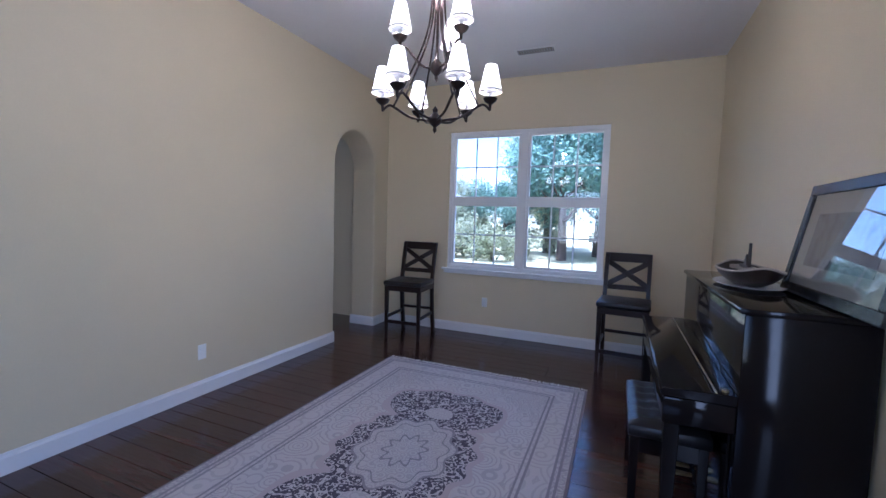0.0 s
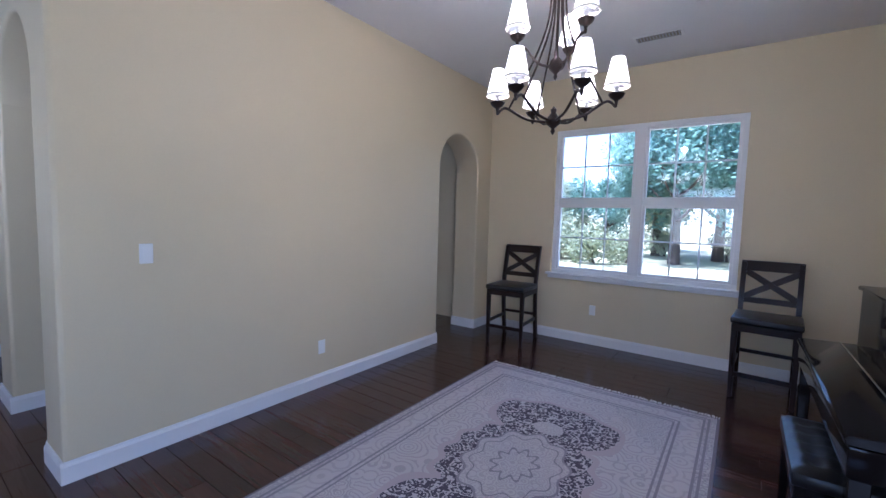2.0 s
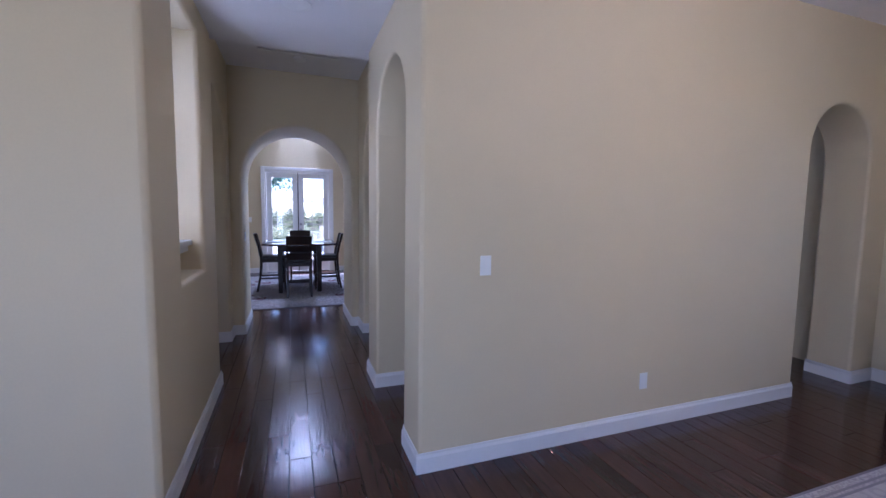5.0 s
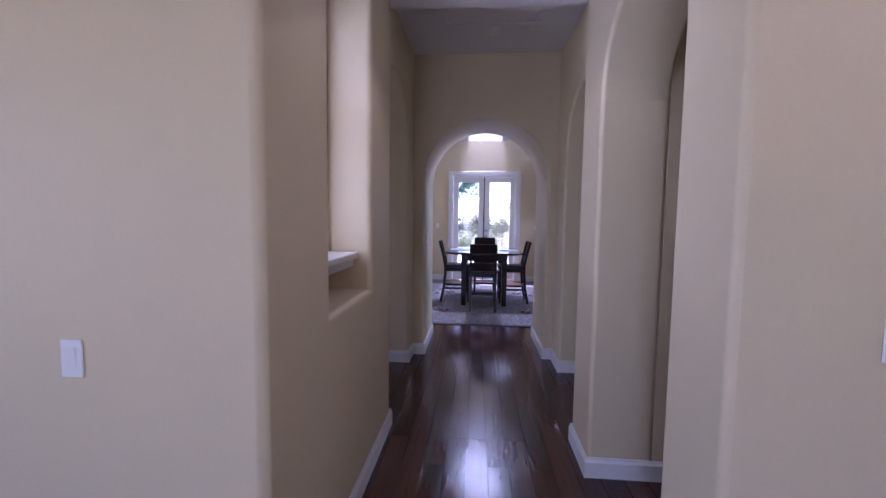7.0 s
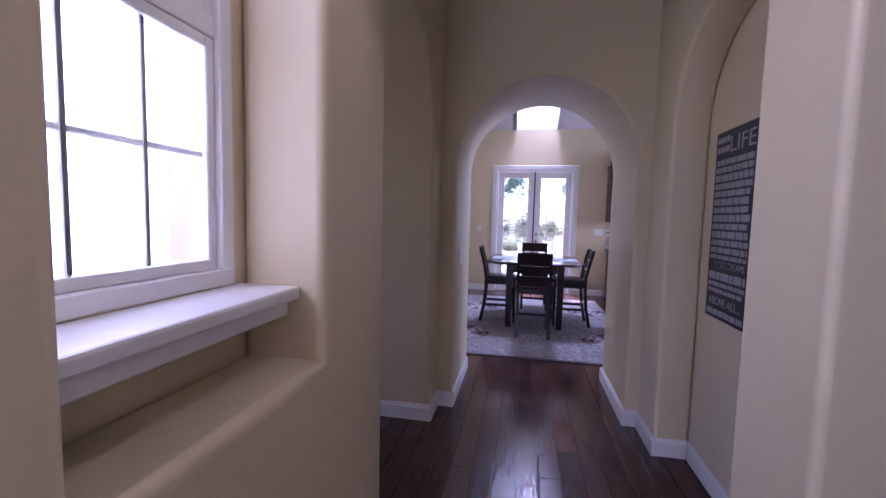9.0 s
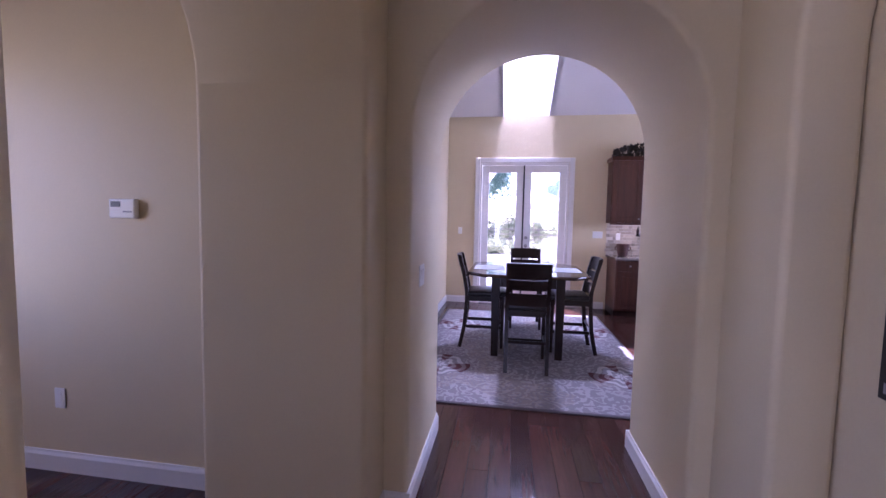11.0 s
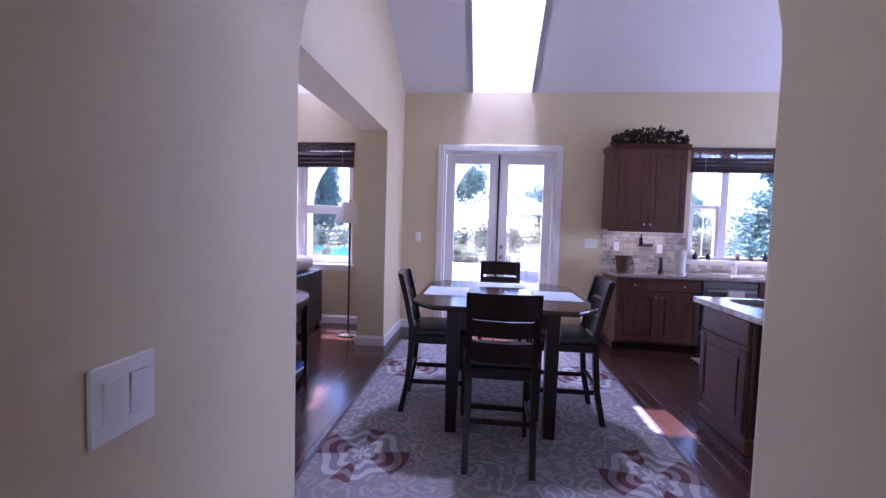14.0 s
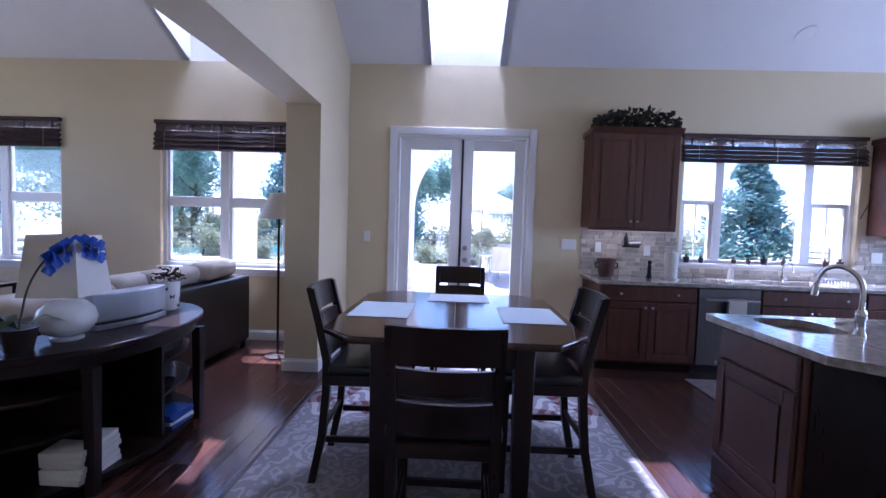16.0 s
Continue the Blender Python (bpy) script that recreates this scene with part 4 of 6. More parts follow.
part("carpet", bx(B(), -1.715, 1.715, -1.155, 1.155, 0.0005, 0.012, 0.004), M["floral"], rug2, smooth=0)
rug3 = thing("kitchen_mat", "small beige patterned kitchen mat by the sink", "rug", pose(-10.45, 2.75, 0))
part("carpet", bx(B(), -0.25, 0.25, -0.5, 0.5, 0.0005, 0.009, 0.003), M["kitchen_mat"], rug3, smooth=0)


def chandelier():
    c = thing("chandelier", "dark bronze two-tier chandelier with nine lit fabric shades", "chandelier", pose(-0.934, 2.115, 0.012))
    Z = 1.855
    part("finial", lathe(B(), [(0.0, Z), (0.012, Z + 0.02), (0.008, Z + 0.035), (0.038, Z + 0.06), (0.042, Z + 0.075), (0.024, Z + 0.10), (0.012, Z + 0.115), (0.016, Z + 0.13), (0.0, Z + 0.15)]), M["bronze"], c)
    part("upper_hub", lathe(B(), [(0.0, 2.13), (0.010, 2.15), (0.008, 2.165), (0.032, 2.19), (0.036, 2.205), (0.03, 2.23), (0.012, 2.25), (0.008, 2.30), (0.0, 2.31)]), M["bronze"], c)
    part("canopy", lathe(B(), [(0.0, 3.02), (0.03, 3.02), (0.05, 3.05), (0.065, 3.079), (0.0, 3.079)]), M["bronze"], c)
    part("stem", tube(B(), [(0, 0, 2.25), (0, 0, 3.03)], 0.008), M["bronze"], c)

    def lamp(x, y, z):
        part("cup", lathe(B(), [(0.0, z - 0.055), (0.006, z - 0.05), (0.009, z - 0.02), (0.03, z - 0.005), (0.04, z + 0.012), (0.036, z + 0.014), (0.014, z + 0.008), (0.0, z + 0.008)], (x, y, 0), 14), M["bronze"], c)
        part("candle", cyl(B(), (x, y, z + 0.006), (x, y, z + 0.05), 0.011), M["shade"], c)
        sh = part("shade", lathe(B(), [(0.060, z + 0.045), (0.031, z + 0.185), (0.028, z + 0.185), (0.057, z + 0.047)], (x, y, 0), 22), M["shade_lit"], c, "lit cream fabric shade")
        part("trim", lathe(B(), [(0.0605, z + 0.045), (0.0585, z + 0.056), (0.060, z + 0.057), (0.0625, z + 0.045)], (x, y, 0), 22), M["shade"], sh)

    for k in range(6):
        a = math.radians(60 * k + 15)
        u = Vector((math.cos(a), math.sin(a), 0))
        pts = curve_pts([u * 0.03 + Vector((0, 0, Z + 0.07)), u * 0.14 + Vector((0, 0, Z + 0.09)), u * 0.24 + Vector((0, 0, Z + 0.15)), u * 0.272 + Vector((0, 0, Z + 0.15)), u * 0.298 + Vector((0, 0, Z + 0.125))], 6)
        part("arm", tube(B(), pts, 0.007, 8), M["bronze"], c)
        pts = curve_pts([u * 0.235 + Vector((0, 0, Z + 0.15)), u * 0.16 + Vector((0, 0, 2.15)), u * 0.07 + Vector((0, 0, 2.35)), u * 0.035 + Vector((0, 0, 2.55)), u * 0.03 + Vector((0, 0, 3.03))], 7)
        part("rod", tube(B(), pts, 0.0055, 8), M["bronze"], c)
        lamp(u.x * 0.298, u.y * 0.298, Z + 0.175)
    for k in range(3):
        a = math.radians(120 * k + 91)
        u = Vector((math.cos(a), math.sin(a), 0))
        pts = curve_pts([u * 0.02 + Vector((0, 0, 2.20)), u * 0.09 + Vector((0, 0, 2.22)), u * 0.16 + Vector((0, 0, 2.295)), u * 0.20 + Vector((0, 0, 2.30))], 6)
        part("arm", tube(B(), pts, 0.007, 8), M["bronze"], c)
        lamp(u.x * 0.20, u.y * 0.20, 2.345)


chandelier()
lampdata = bpy.data.lights.new("chandelier_glow", "POINT")
lampdata.energy, lampdata.color, lampdata.shadow_soft_size = 12.0, (1.0, 0.80, 0.58), 0.05
new("chandelier_glow", lampdata).location = (-0.946, 2.12, 2.62)


def piano():
    p = thing("upright_piano", "glossy black upright piano with closed key lid", "piano", pose(0.485, 2.61, 0))
    L = 0.74
    part("case", bx(B(), 0.0, 0.40, -L, L, 0.05, 1.075, 0.006, 2), M["piano"], p)
    part("top_lid", bx(B(), -0.018, 0.41, -L - 0.012, L + 0.012, 1.0755, 1.10, 0.007, 2), M["piano"], p)
    part("plinth", bx(B(), -0.02, 0.38, -L + 0.04, L - 0.04, 0.0, 0.05, 0.004), M["piano"], p)
    part("key_bed", bx(B(), -0.255, -0.001, -L, L, 0.60, 0.712, 0.010, 2), M["piano"], p)
    lid = part("key_lid", board(B(), [(-0.262, 0.7125), (-0.265, 0.735), (-0.255, 0.747), (-0.001, 0.755), (-0.001, 0.7125)], 1, -L, L, 0.003), M["piano"], p)
    part("hinge", bx(B(), -0.072, -0.066, -L + 0.01, L - 0.01, 0.7515, 0.756), M["brass"], lid, "long brass piano hinge")
    part("lower_panel", bx(B(), -0.012, -0.001, -L + 0.05, L - 0.05, 0.10, 0.58, 0.004), M["piano"], p)
    for s in (-1, 1):
        part("front_leg", rect_leg(B(), -0.215, s * (L - 0.04), 0.03, 0.60, 0.045, 0.06), M["piano"], p)
        part("toe", bx(B(), -0.25, -0.021, s * (L - 0.04) - 0.035, s * (L - 0.04) + 0.035, 0.0, 0.05, 0.008), M["piano"], p)
    part("lock", cyl(B(), (-0.035, -0.70, 0.755), (-0.035, -0.70, 0.764), 0.013, seg=14), M["brass"], p)
    for y in (-0.09, 0.0, 0.09):
        part("pedal", board(B(), [(-0.11, y - 0.022), (-0.12, y), (-0.11, y + 0.022), (-0.021, y + 0.012), (-0.021, y - 0.012)], 2, 0.058, 0.07, 0.002), M["brass"], p, "brass pedal")
    bnch = thing("piano_bench", "black tufted leather piano bench under the keyboard", "bench", pose(0.29, 2.38, 0))
    bm = B()
    nx, ny = 14, 26
    w, l2 = 0.34, 0.60
    grid = [[None] * (ny + 1) for _ in range(nx + 1)]
    for i in range(nx + 1):
        for j in range(ny + 1):
            x, y = -w / 2 + w * i / nx, -l2 / 2 + l2 * j / ny
            dip = sum(math.exp(-((x - bx_) ** 2 + (y - by) ** 2) / 0.0009) for bx_ in (-0.085, 0.0, 0.085) for by in (-0.20, -0.10, 0, 0.10, 0.20))
            e = min(w / 2 - abs(x), l2 / 2 - abs(y))
            grid[i][j] = bm.verts.new((x, y, 0.475 + 0.028 * (1 - math.exp(-e / 0.03)) - 0.022 * min(1, dip)))
    for i in range(nx):
        for j in range(ny):
            bm.faces.new((grid[i][j], grid[i + 1][j], grid[i + 1][j + 1], grid[i][j + 1]))
    bx(bm, -w / 2, w / 2, -l2 / 2, l2 / 2, 0.42, 0.474, 0.004)
    seat = part("seat", bm, M["leather"], bnch, smooth=70)
    for bx_ in (-0.085, 0.0, 0.085):
        for by in (-0.20, -0.10, 0, 0.10, 0.20):
            part("button", lathe(B(), [(0.008, 0.480), (0.008, 0.484), (0.0, 0.487)], (bx_, by, 0), 8), M["leather"], seat)
    part("apron", bx(B(), -w / 2 + 0.01, w / 2 - 0.01, -l2 / 2 + 0.01, l2 / 2 - 0.01, 0.34, 0.42, 0.004), M["piano"], bnch)
    for sx in (-1, 1):
        for sy in (-1, 1):
            part("leg", rect_leg(B(), sx * (w / 2 - 0.03), sy * (l2 / 2 - 0.03), 0, 0.42, 0.03, 0.045), M["piano"], bnch)


piano()


def on_piano():
    z = 1.1005
    pl = thing("serving_platter", "pale oval platter on the piano", "platter", pose(0.66, 2.60, z))
    part("dish", lathe(B(), [(0.16, 0), (0.20, 0.006), (0.27, 0.016), (0.272, 0.019), (0.20, 0.010), (0.0, 0.008)], seg=32, sx=0.55), M["ceramic"], pl)
    b = thing("dough_bowl", "dark wooden oval bowl with pale wavy rim", "bowl", pose(0.66, 2.60, z + 0.011))
    bm = B()
    seg = 32
    rings = []
    for r, h in ((0.12, 0.0), (0.20, 0.025), (0.25, 0.052), (0.275, 0.075), (0.262, 0.075), (0.235, 0.052), (0.18, 0.028), (0.10, 0.014)):
        rings.append([bm.verts.new((0.5 * r * math.cos(2 * math.pi * k / seg), r * math.sin(2 * math.pi * k / seg), h + (0.03 * math.sin(math.pi * 2 * k / seg) ** 6 if h > 0.07 else 0))) for k in range(seg)])
    for p, q in zip(rings, rings[1:]):
        for k in range(seg):
            bm.faces.new((p[k], p[(k + 1) % seg], q[(k + 1) % seg], q[k]))
    bm.faces.new(rings[0][::-1])
    bm.faces.new(rings[-1])
    part("shell", bm, M["wovenbowl"], b)
    rim = [(0.5 * 0.272 * math.cos(2 * math.pi * k / seg), 0.272 * math.sin(2 * math.pi * k / seg), 0.077 + 0.03 * math.sin(2 * math.pi * k / seg) ** 6) for k in range(seg + 1)]
    part("rim", tube(B(), rim, 0.006, 6), M["sofa"], b, "pale worn rim")
    rr = random.Random(3)
    for k in range(9):
        y = -0.18 + 0.045 * k
        part("dried_leaf", board(B(), [(-0.05, y - 0.02), (0.0, y - 0.035), (0.05, y), (0.0, y + 0.03)], 2, 0.062 + rr.uniform(0, 0.012), 0.070 + rr.uniform(0.012, 0.02)), M["sofa"], b)
    s = thing("carved_figurine", "small dark carved boat ornament with upright sticks", "ornament", pose(0.66, 2.62, z + 0.075))
    part("hull", board(B(), [(-0.07, 0.02), (-0.05, 0.0), (0.05, 0.0), (0.09, 0.035), (0.03, 0.03)], 0, -0.02, 0.02, 0.004), M["wovenbowl"], s)
    part("sail", board(B(), [(0.0, 0.03), (0.06, 0.035), (0.02, 0.09)], 0, -0.006, 0.006), M["wovenbowl"], s)
    for y in (-0.04, -0.015):
        part("mast", cyl(B(), (0, y, 0.015), (0, y, 0.15), 0.005, 0.004, 8), M["wovenbowl"], s)
    f = thing("framed_picture", "black framed picture under glass leaning on the wall", "picture", pose(0.795, 2.12, 1.102, 0, 11, 0))
    w, h, t = 0.44, 0.52, 0.05
    for y0, y1, z0, z1 in ((-w, w, 0, t), (-w, w, h - t, h), (-w, -w + t, t, h - t), (w - t, w, t, h - t)):
        part("frame_bar", bx(B(), -0.012, 0.012, y0, y1, z0, z1, 0.004), M["frameblack"], f)
    part("mount", bx(B(), 0.004, 0.008, -w + t, w - t, t, h - t), M["picture_mat"], f)
    part("print", bx(B(), 0.001, 0.0035, -w + 0.15, w - 0.15, 0.14, h - 0.14), M["print"], f)
    part("glass", bx(B(), -0.006, -0.002, -w + t, w - t, t, h - t), M["glass"], f, smooth=0)


on_piano()


def plate(name, label, cat, m, gangs, kind):
    """A wall plate facing -y in its own frame."""
    p = thing(name, label, cat, m)
    w = 0.07 + 0.046 * (gangs - 1)
    part("cover", bx(B(), -w / 2, w / 2, -0.006, 0, -0.0575, 0.0575, 0.003), M["plastic"], p, smooth=0)
    for g in range(gangs):
        x = (g - (gangs - 1) / 2) * 0.046
        if kind == "rocker":
            part("rocker", board(B(), [(-0.006, -0.033), (-0.011, 0.033), (-0.004, 0.033), (-0.004, -0.033)], 0, x - 0.016, x + 0.016), M["plastic"], p, smooth=0)
        elif kind == "outlet":
            for z in (-0.02, 0.02):
                part("socket", lathe(B(), [(0.0165, 0), (0.0165, 0.003), (0, 0.003)], seg=14), M["plastic"], p, smooth=0).matrix_basis = pose(x, -0.006, z, 90, 0, 0)
    return p


# facing: 0 looks to -y, 90 to +x, -90 to -x, 180 to +y
plate("light_switch", "white rocker light switch plate on the wall", "switch", pose(XD + 0.001, 0.936, 1.175, 0, 0, 90), 1, "rocker")
plate("wall_outlet", "white wall outlet above the baseboard", "outlet", pose(XD + 0.001, 2.162, 0.335, 0, 0, 90), 1, "outlet")
plate("wall_outlet", "beige wall outlet under the window", "outlet", pose(-1.45, YN - 0.001, 0.40, 0, 0, 0), 1, "outlet")
plate("light_switch", "white rocker light switch on the foyer wall", "switch", pose(XD + 0.001, -1.27, 1.04, 0, 0, 90), 1, "rocker")
plate("light_switch", "white twin rocker switch inside the arch", "switch", pose(-6.34, -0.649, 1.15, 0, 0, 180), 2, "rocker")
plate("light_switch", "white triple switch plate beside the french doors", "switch", pose(XF + 0.001, 1.28, 1.24, 0, 0, 90), 3, "rocker")
plate("light_switch", "white single switch beside the french doors", "switch", pose(XF + 0.001, -1.02, 1.26, 0, 0, 90), 1, "rocker")
plate("wall_outlet", "white wall outlet under the thermostat", "outlet", pose(-6.084, -2.62, 0.42, 0, 0, 90), 1, "outlet")


def thermostat():
    t = thing("thermostat", "white wall thermostat with a small display", "thermostat", pose(-6.084, -2.16, 1.47, 0, 0, 90))
    part("body", bx(B(), -0.075, 0.075, -0.032, 0, -0.05, 0.05, 0.006, 2), M["plastic"], t, smooth=0)
    part("display", bx(B(), -0.06, -0.005, -0.034, -0.032, 0.008, 0.036), M["darkplastic"], t, smooth=0)
    for k in range(4):
        part("button", bx(B(), 0.01 + 0.014 * k, 0.02 + 0.014 * k, -0.0345, -0.032, -0.02, -0.012), M["greyplastic"], t, smooth=0)


thermostat()


def ceiling_things():
    v = thing("ceiling_vent", "white slatted air vent in the dining ceiling", "vent", pose(-0.82, 4.19, 3.079))
    part("frame", bx(B(), -0.20, 0.20, -0.075, 0.075, -0.006, 0.0, 0.002), M["white"], v, smooth=0)
    part("backing", bx(B(), -0.175, 0.175, -0.05, 0.05, -0.008, -0.0062), M["gravel"], v, smooth=0)
    for k in range(14):
        x = -0.165 + 0.33 * k / 13
        part("slat", bx(B(), x - 0.004, x + 0.004, -0.05, 0.05, -0.013, -0.008), M["greyplastic"], v, smooth=0)
    for nm, m, lit in (("downlight", pose(-3.76, -0.05, 2.839), True), ("downlight", pose(-11.03, 3.40, zc(-11.03) - 0.001, 0, -27.5, 0), False)):
        d = thing("recessed_light", "lit recessed ceiling light with white trim" if lit else "unlit recessed ceiling light with white ring", "light", m)
        part("trim_ring", lathe(B(), [(0.055, 0.0), (0.095, 0.0), (0.095, -0.006), (0.06, -0.012), (0.055, -0.012)], seg=28), M["white"], d)
        part("lens", lathe(B(), [(0.055, -0.001), (0.055, -0.005), (0.0, -0.007)], seg=24), M["bulb"] if lit else M["greyplastic"], d)
    s = thing("smoke_detector", "round white smoke detector on the hall ceiling", "detector", pose(-5.55, 0.0, 3.099))
    part("body", lathe(B(), [(0.065, 0), (0.065, -0.02), (0.05, -0.035), (0, -0.037)], seg=24), M["plastic"], s)
    h = thing("attic_hatch", "white framed hatch in the hall ceiling", "hatch", pose(-5.2, 0.0, 3.099))
    part("panel", bx(B(), -0.2, 0.2, -0.36, 0.36, -0.01, 0, 0.003), M["ceiling"], h, smooth=0)
    part("frame", bx(B(), -0.24, -0.201, -0.4, 0.4, -0.016, 0, 0.003), M["white"], h, smooth=0)
    part("frame", bx(B(), 0.201, 0.24, -0.4, 0.4, -0.016, 0, 0.003), M["white"], h, smooth=0)


ceiling_things()
hl = bpy.data.lights.new("downlight_glow", "SPOT")
hl.energy, hl.color, hl.spot_size, hl.shadow_soft_size = 2.5, (1.0, 0.9, 0.76), radians(110), 0.05
new("downlight_glow", hl).matrix_basis = look((-3.76, -0.05, 2.80), (-3.76, -0.05, 0))


def sign():
    s = thing("word_sign", "tall black canvas sign with pale lines of lettering", "sign", pose(-5.345, 0.904, 0.955))
    W, H = 0.42, 0.995
    part("board", bx(B(), -W / 2, W / 2, -0.028, 0, 0, H, 0.003), M["signink"], s, smooth=0)

    def words(text, x, z, h, w):
        cu = bpy.data.curves.new("lettering", "FONT")
        cu.body, cu.size, cu.align_x, cu.extrude = text, h * 1.35, "CENTER", 0.0006
        ob = bpy.data.objects.new("lettering", cu)
        scene.collection.objects.link(ob)
        dg = bpy.context.evaluated_depsgraph_get()
        me = bpy.data.meshes.new_from_object(ob.evaluated_get(dg))
        bpy.data.objects.remove(ob)
        me.materials.clear()
        me.materials.append(M["signtext"])
        t = new("lettering", me)
        t.parent = s
        wid = max(v.co.x for v in me.vertices) - min(v.co.x for v in me.vertices)
        t.matrix_basis = pose(x, -0.030, z, 90, 0, 0) @ Matrix.Diagonal((w / wid, 1, 1, 1))

    words("LIFE", 0.07, H - 0.118, 0.085, 0.24)
    words("ABOVE ALL...", 0.0, 0.075, 0.045, 0.34)
    words("YOUR DREAMS", 0.03, 0.275, 0.036, 0.30)
    rr = random.Random(2)

    def line(x0, x1, z0, z1):
        x = x0
        while x < x1 - 0.015:
            w = min(rr.uniform(0.03, 0.085), x1 - x)
            part("lettering", bx(B(), x, x + w, -0.0295, -0.028, z0, z1), M["signtext"], s, smooth=0)
            x += w + 0.009
    line(-0.19, -0.06, 0.935, 0.965)
    line(-0.19, -0.06, 0.885, 0.915)
    z = 0.845
    while z > 0.34:
        h = rr.choice((0.016, 0.02, 0.028, 0.034))
        line(-0.19, 0.19, z - h, z)
        z -= h + 0.012
    for a, b in ((0.14, 0.16), (0.175, 0.195), (0.21, 0.25), (0.02, 0.05)):
        line(-0.19, 0.19, a, b)


sign()


def powder_room():
    wx = -5.9
    wall("wall_powder_room", 0, wx - 0.14, wx, rect(1.041, YN, 0, 2.75))
    baseboard(wx, 1.041, wx, YN, 1, 0)
    f = thing("framed_picture", "black framed botanical print above the toilet", "picture", pose(wx + 0.001, 2.44, 1.40, 0, 0, 90))
    for x0, x1, z0, z1 in ((-0.30, 0.30, -0.29, -0.262), (-0.30, 0.30, 0.262, 0.29), (-0.30, -0.272, -0.262, 0.262), (0.272, 0.30, -0.262, 0.262)):
        part("frame_bar", bx(B(), x0, x1, -0.025, 0, z0, z1, 0.003), M["frameblack"], f, smooth=0)
    part("mount", bx(B(), -0.272, 0.272, -0.008, -0.002, -0.262, 0.262), M["picture_mat"], f, smooth=0)
    part("print", bx(B(), -0.17, 0.17, -0.0105, -0.008, -0.16, 0.16), M["print"], f, smooth=0)
    t = thing("toilet", "white ceramic toilet with a chrome flush lever", "toilet", pose(wx, 2.55, 0))
    part("tank", bx(B(), 0.02, 0.21, -0.22, 0.22, 0.36, 0.70, 0.025, 3), M["ceramic"], t)
    part("tank_lid", bx(B(), 0.012, 0.222, -0.232, 0.232, 0.701, 0.735, 0.012, 2), M["ceramic"], t)
    part("flush_lever", tube(B(), [(0.212, -0.16, 0.645), (0.235, -0.16, 0.645), (0.238, -0.10, 0.638)], 0.008, 8), M["chrome"], t, "chrome flush lever")
    part("bowl", lathe(B(), [(0.12, 0.0), (0.115, 0.05), (0.10, 0.16), (0.15, 0.30), (0.185, 0.385), (0.15, 0.385), (0.10, 0.26), (0.0, 0.22)], (0.46, 0, 0), 24, 1.25, 1.0), M["ceramic"], t, smooth=60)
    part("seat", lathe(B(), [(0.188, 0.386), (0.19, 0.402), (0.12, 0.402), (0.12, 0.386), (0.188, 0.386)], (0.46, 0, 0), 24, 1.25, 1.0), M["plastic"], t, smooth=60)
    part("supply_hose", tube(B(), curve_pts([(0.05, -0.16, 0.36), (0.06, -0.20, 0.27), (0.07, -0.29, 0.20), (0.03, -0.33, 0.20)], 5), 0.008, 7), M["steel"], t)
    p = thing("basket_plant", "dark wicker basket of dried stems on the tank", "plant", pose(wx + 0.11, 2.55, 0.7355))
    part("basket", lathe(B(), [(0.07, 0), (0.09, 0.08), (0.08, 0.08), (0.0, 0.02)], seg=16), M["wovenbowl"], p)
    rng = random.Random(21)
    bm = B()
    for k in range(60):
        a, h = rng.uniform(0, 6.3), rng.uniform(0.06, 0.15)
        u = Vector((math.cos(a), math.sin(a), 0))
        w = Vector((-u.y, u.x, 0)) * 0.006
        q = u * rng.uniform(0.03, 0.13) + Vector((0, 0, 0.05 + h))
        o = Vector((0, 0, 0.05))
        bm.faces.new([bm.verts.new(v) for v in (o + u * 0.02, (o + q) / 2 + w, q, (o + q) / 2 - w)])
    part("stems", bm, M["garland"], p, smooth=0)
    j = thing("scent_bottle", "small glass bottle on the toilet tank", "bottle", pose(wx + 0.12, 2.40, 0.7355))
    part("body", lathe(B(), [(0.022, 0), (0.024, 0.01), (0.022, 0.05), (0.009, 0.06), (0.009, 0.08), (0, 0.08)], seg=14), M["ceramic"], j)


powder_room()

# -- breakfast area --
def dining_table():
    t = thing("counter_table", "dark wood counter-height table with clipped corners", "table", pose(-9.19, 0.03, 0.0125))
    a, b, c = 0.68, 0.645, 0.17
    top = [(-a + c, -b), (a - c, -b), (a, -b + c), (a, b - c), (a - c, b), (-a + c, b), (-a, b - c), (-a, -b + c)]
    part("tabletop", board(B(), top, 2, 0.84, 0.875, 0.006), M["tablewood"], t)
    part("inlay", bx(B(), -a + 0.02, a - 0.02, -0.002, 0.002, 0.8752, 0.8758), M["gap"], t, smooth=0)
    for y in (-0.36, 0.36):
        part("apron", bx(B(), -0.62, 0.62, y - 0.012, y + 0.012, 0.74, 0.84, 0.003), M["espresso"], t)
    for x in (-0.62, 0.62):
        part("apron", bx(B(), x - 0.012, x + 0.012, -0.33, 0.33, 0.74, 0.84, 0.003), M["espresso"], t)
        for y in (-0.335, 0.325):
            part("leg", rect_leg(B(), x * 0.99, y, 0, 0.84, 0.075, 0.09), M["espresso"], t)


dining_table()
LAB = "dark wood ladder-back chair, black seat,"
for m, extra in ((pose(-8.16, 0.005, 0.0125, 0, 0, 90), " at the table end"), (pose(-9.00, -0.64, 0.0125, 0, 0, 2), " at the table side"), (pose(-9.00, 0.70, 0.0125, 0, 0, 181), " at the table side"), (pose(-10.14, 0.06, 0.0125, 0, 0, -90), " before the glass doors")):
    counter_chair("ladder", m, LAB + extra, "chairs round the table")
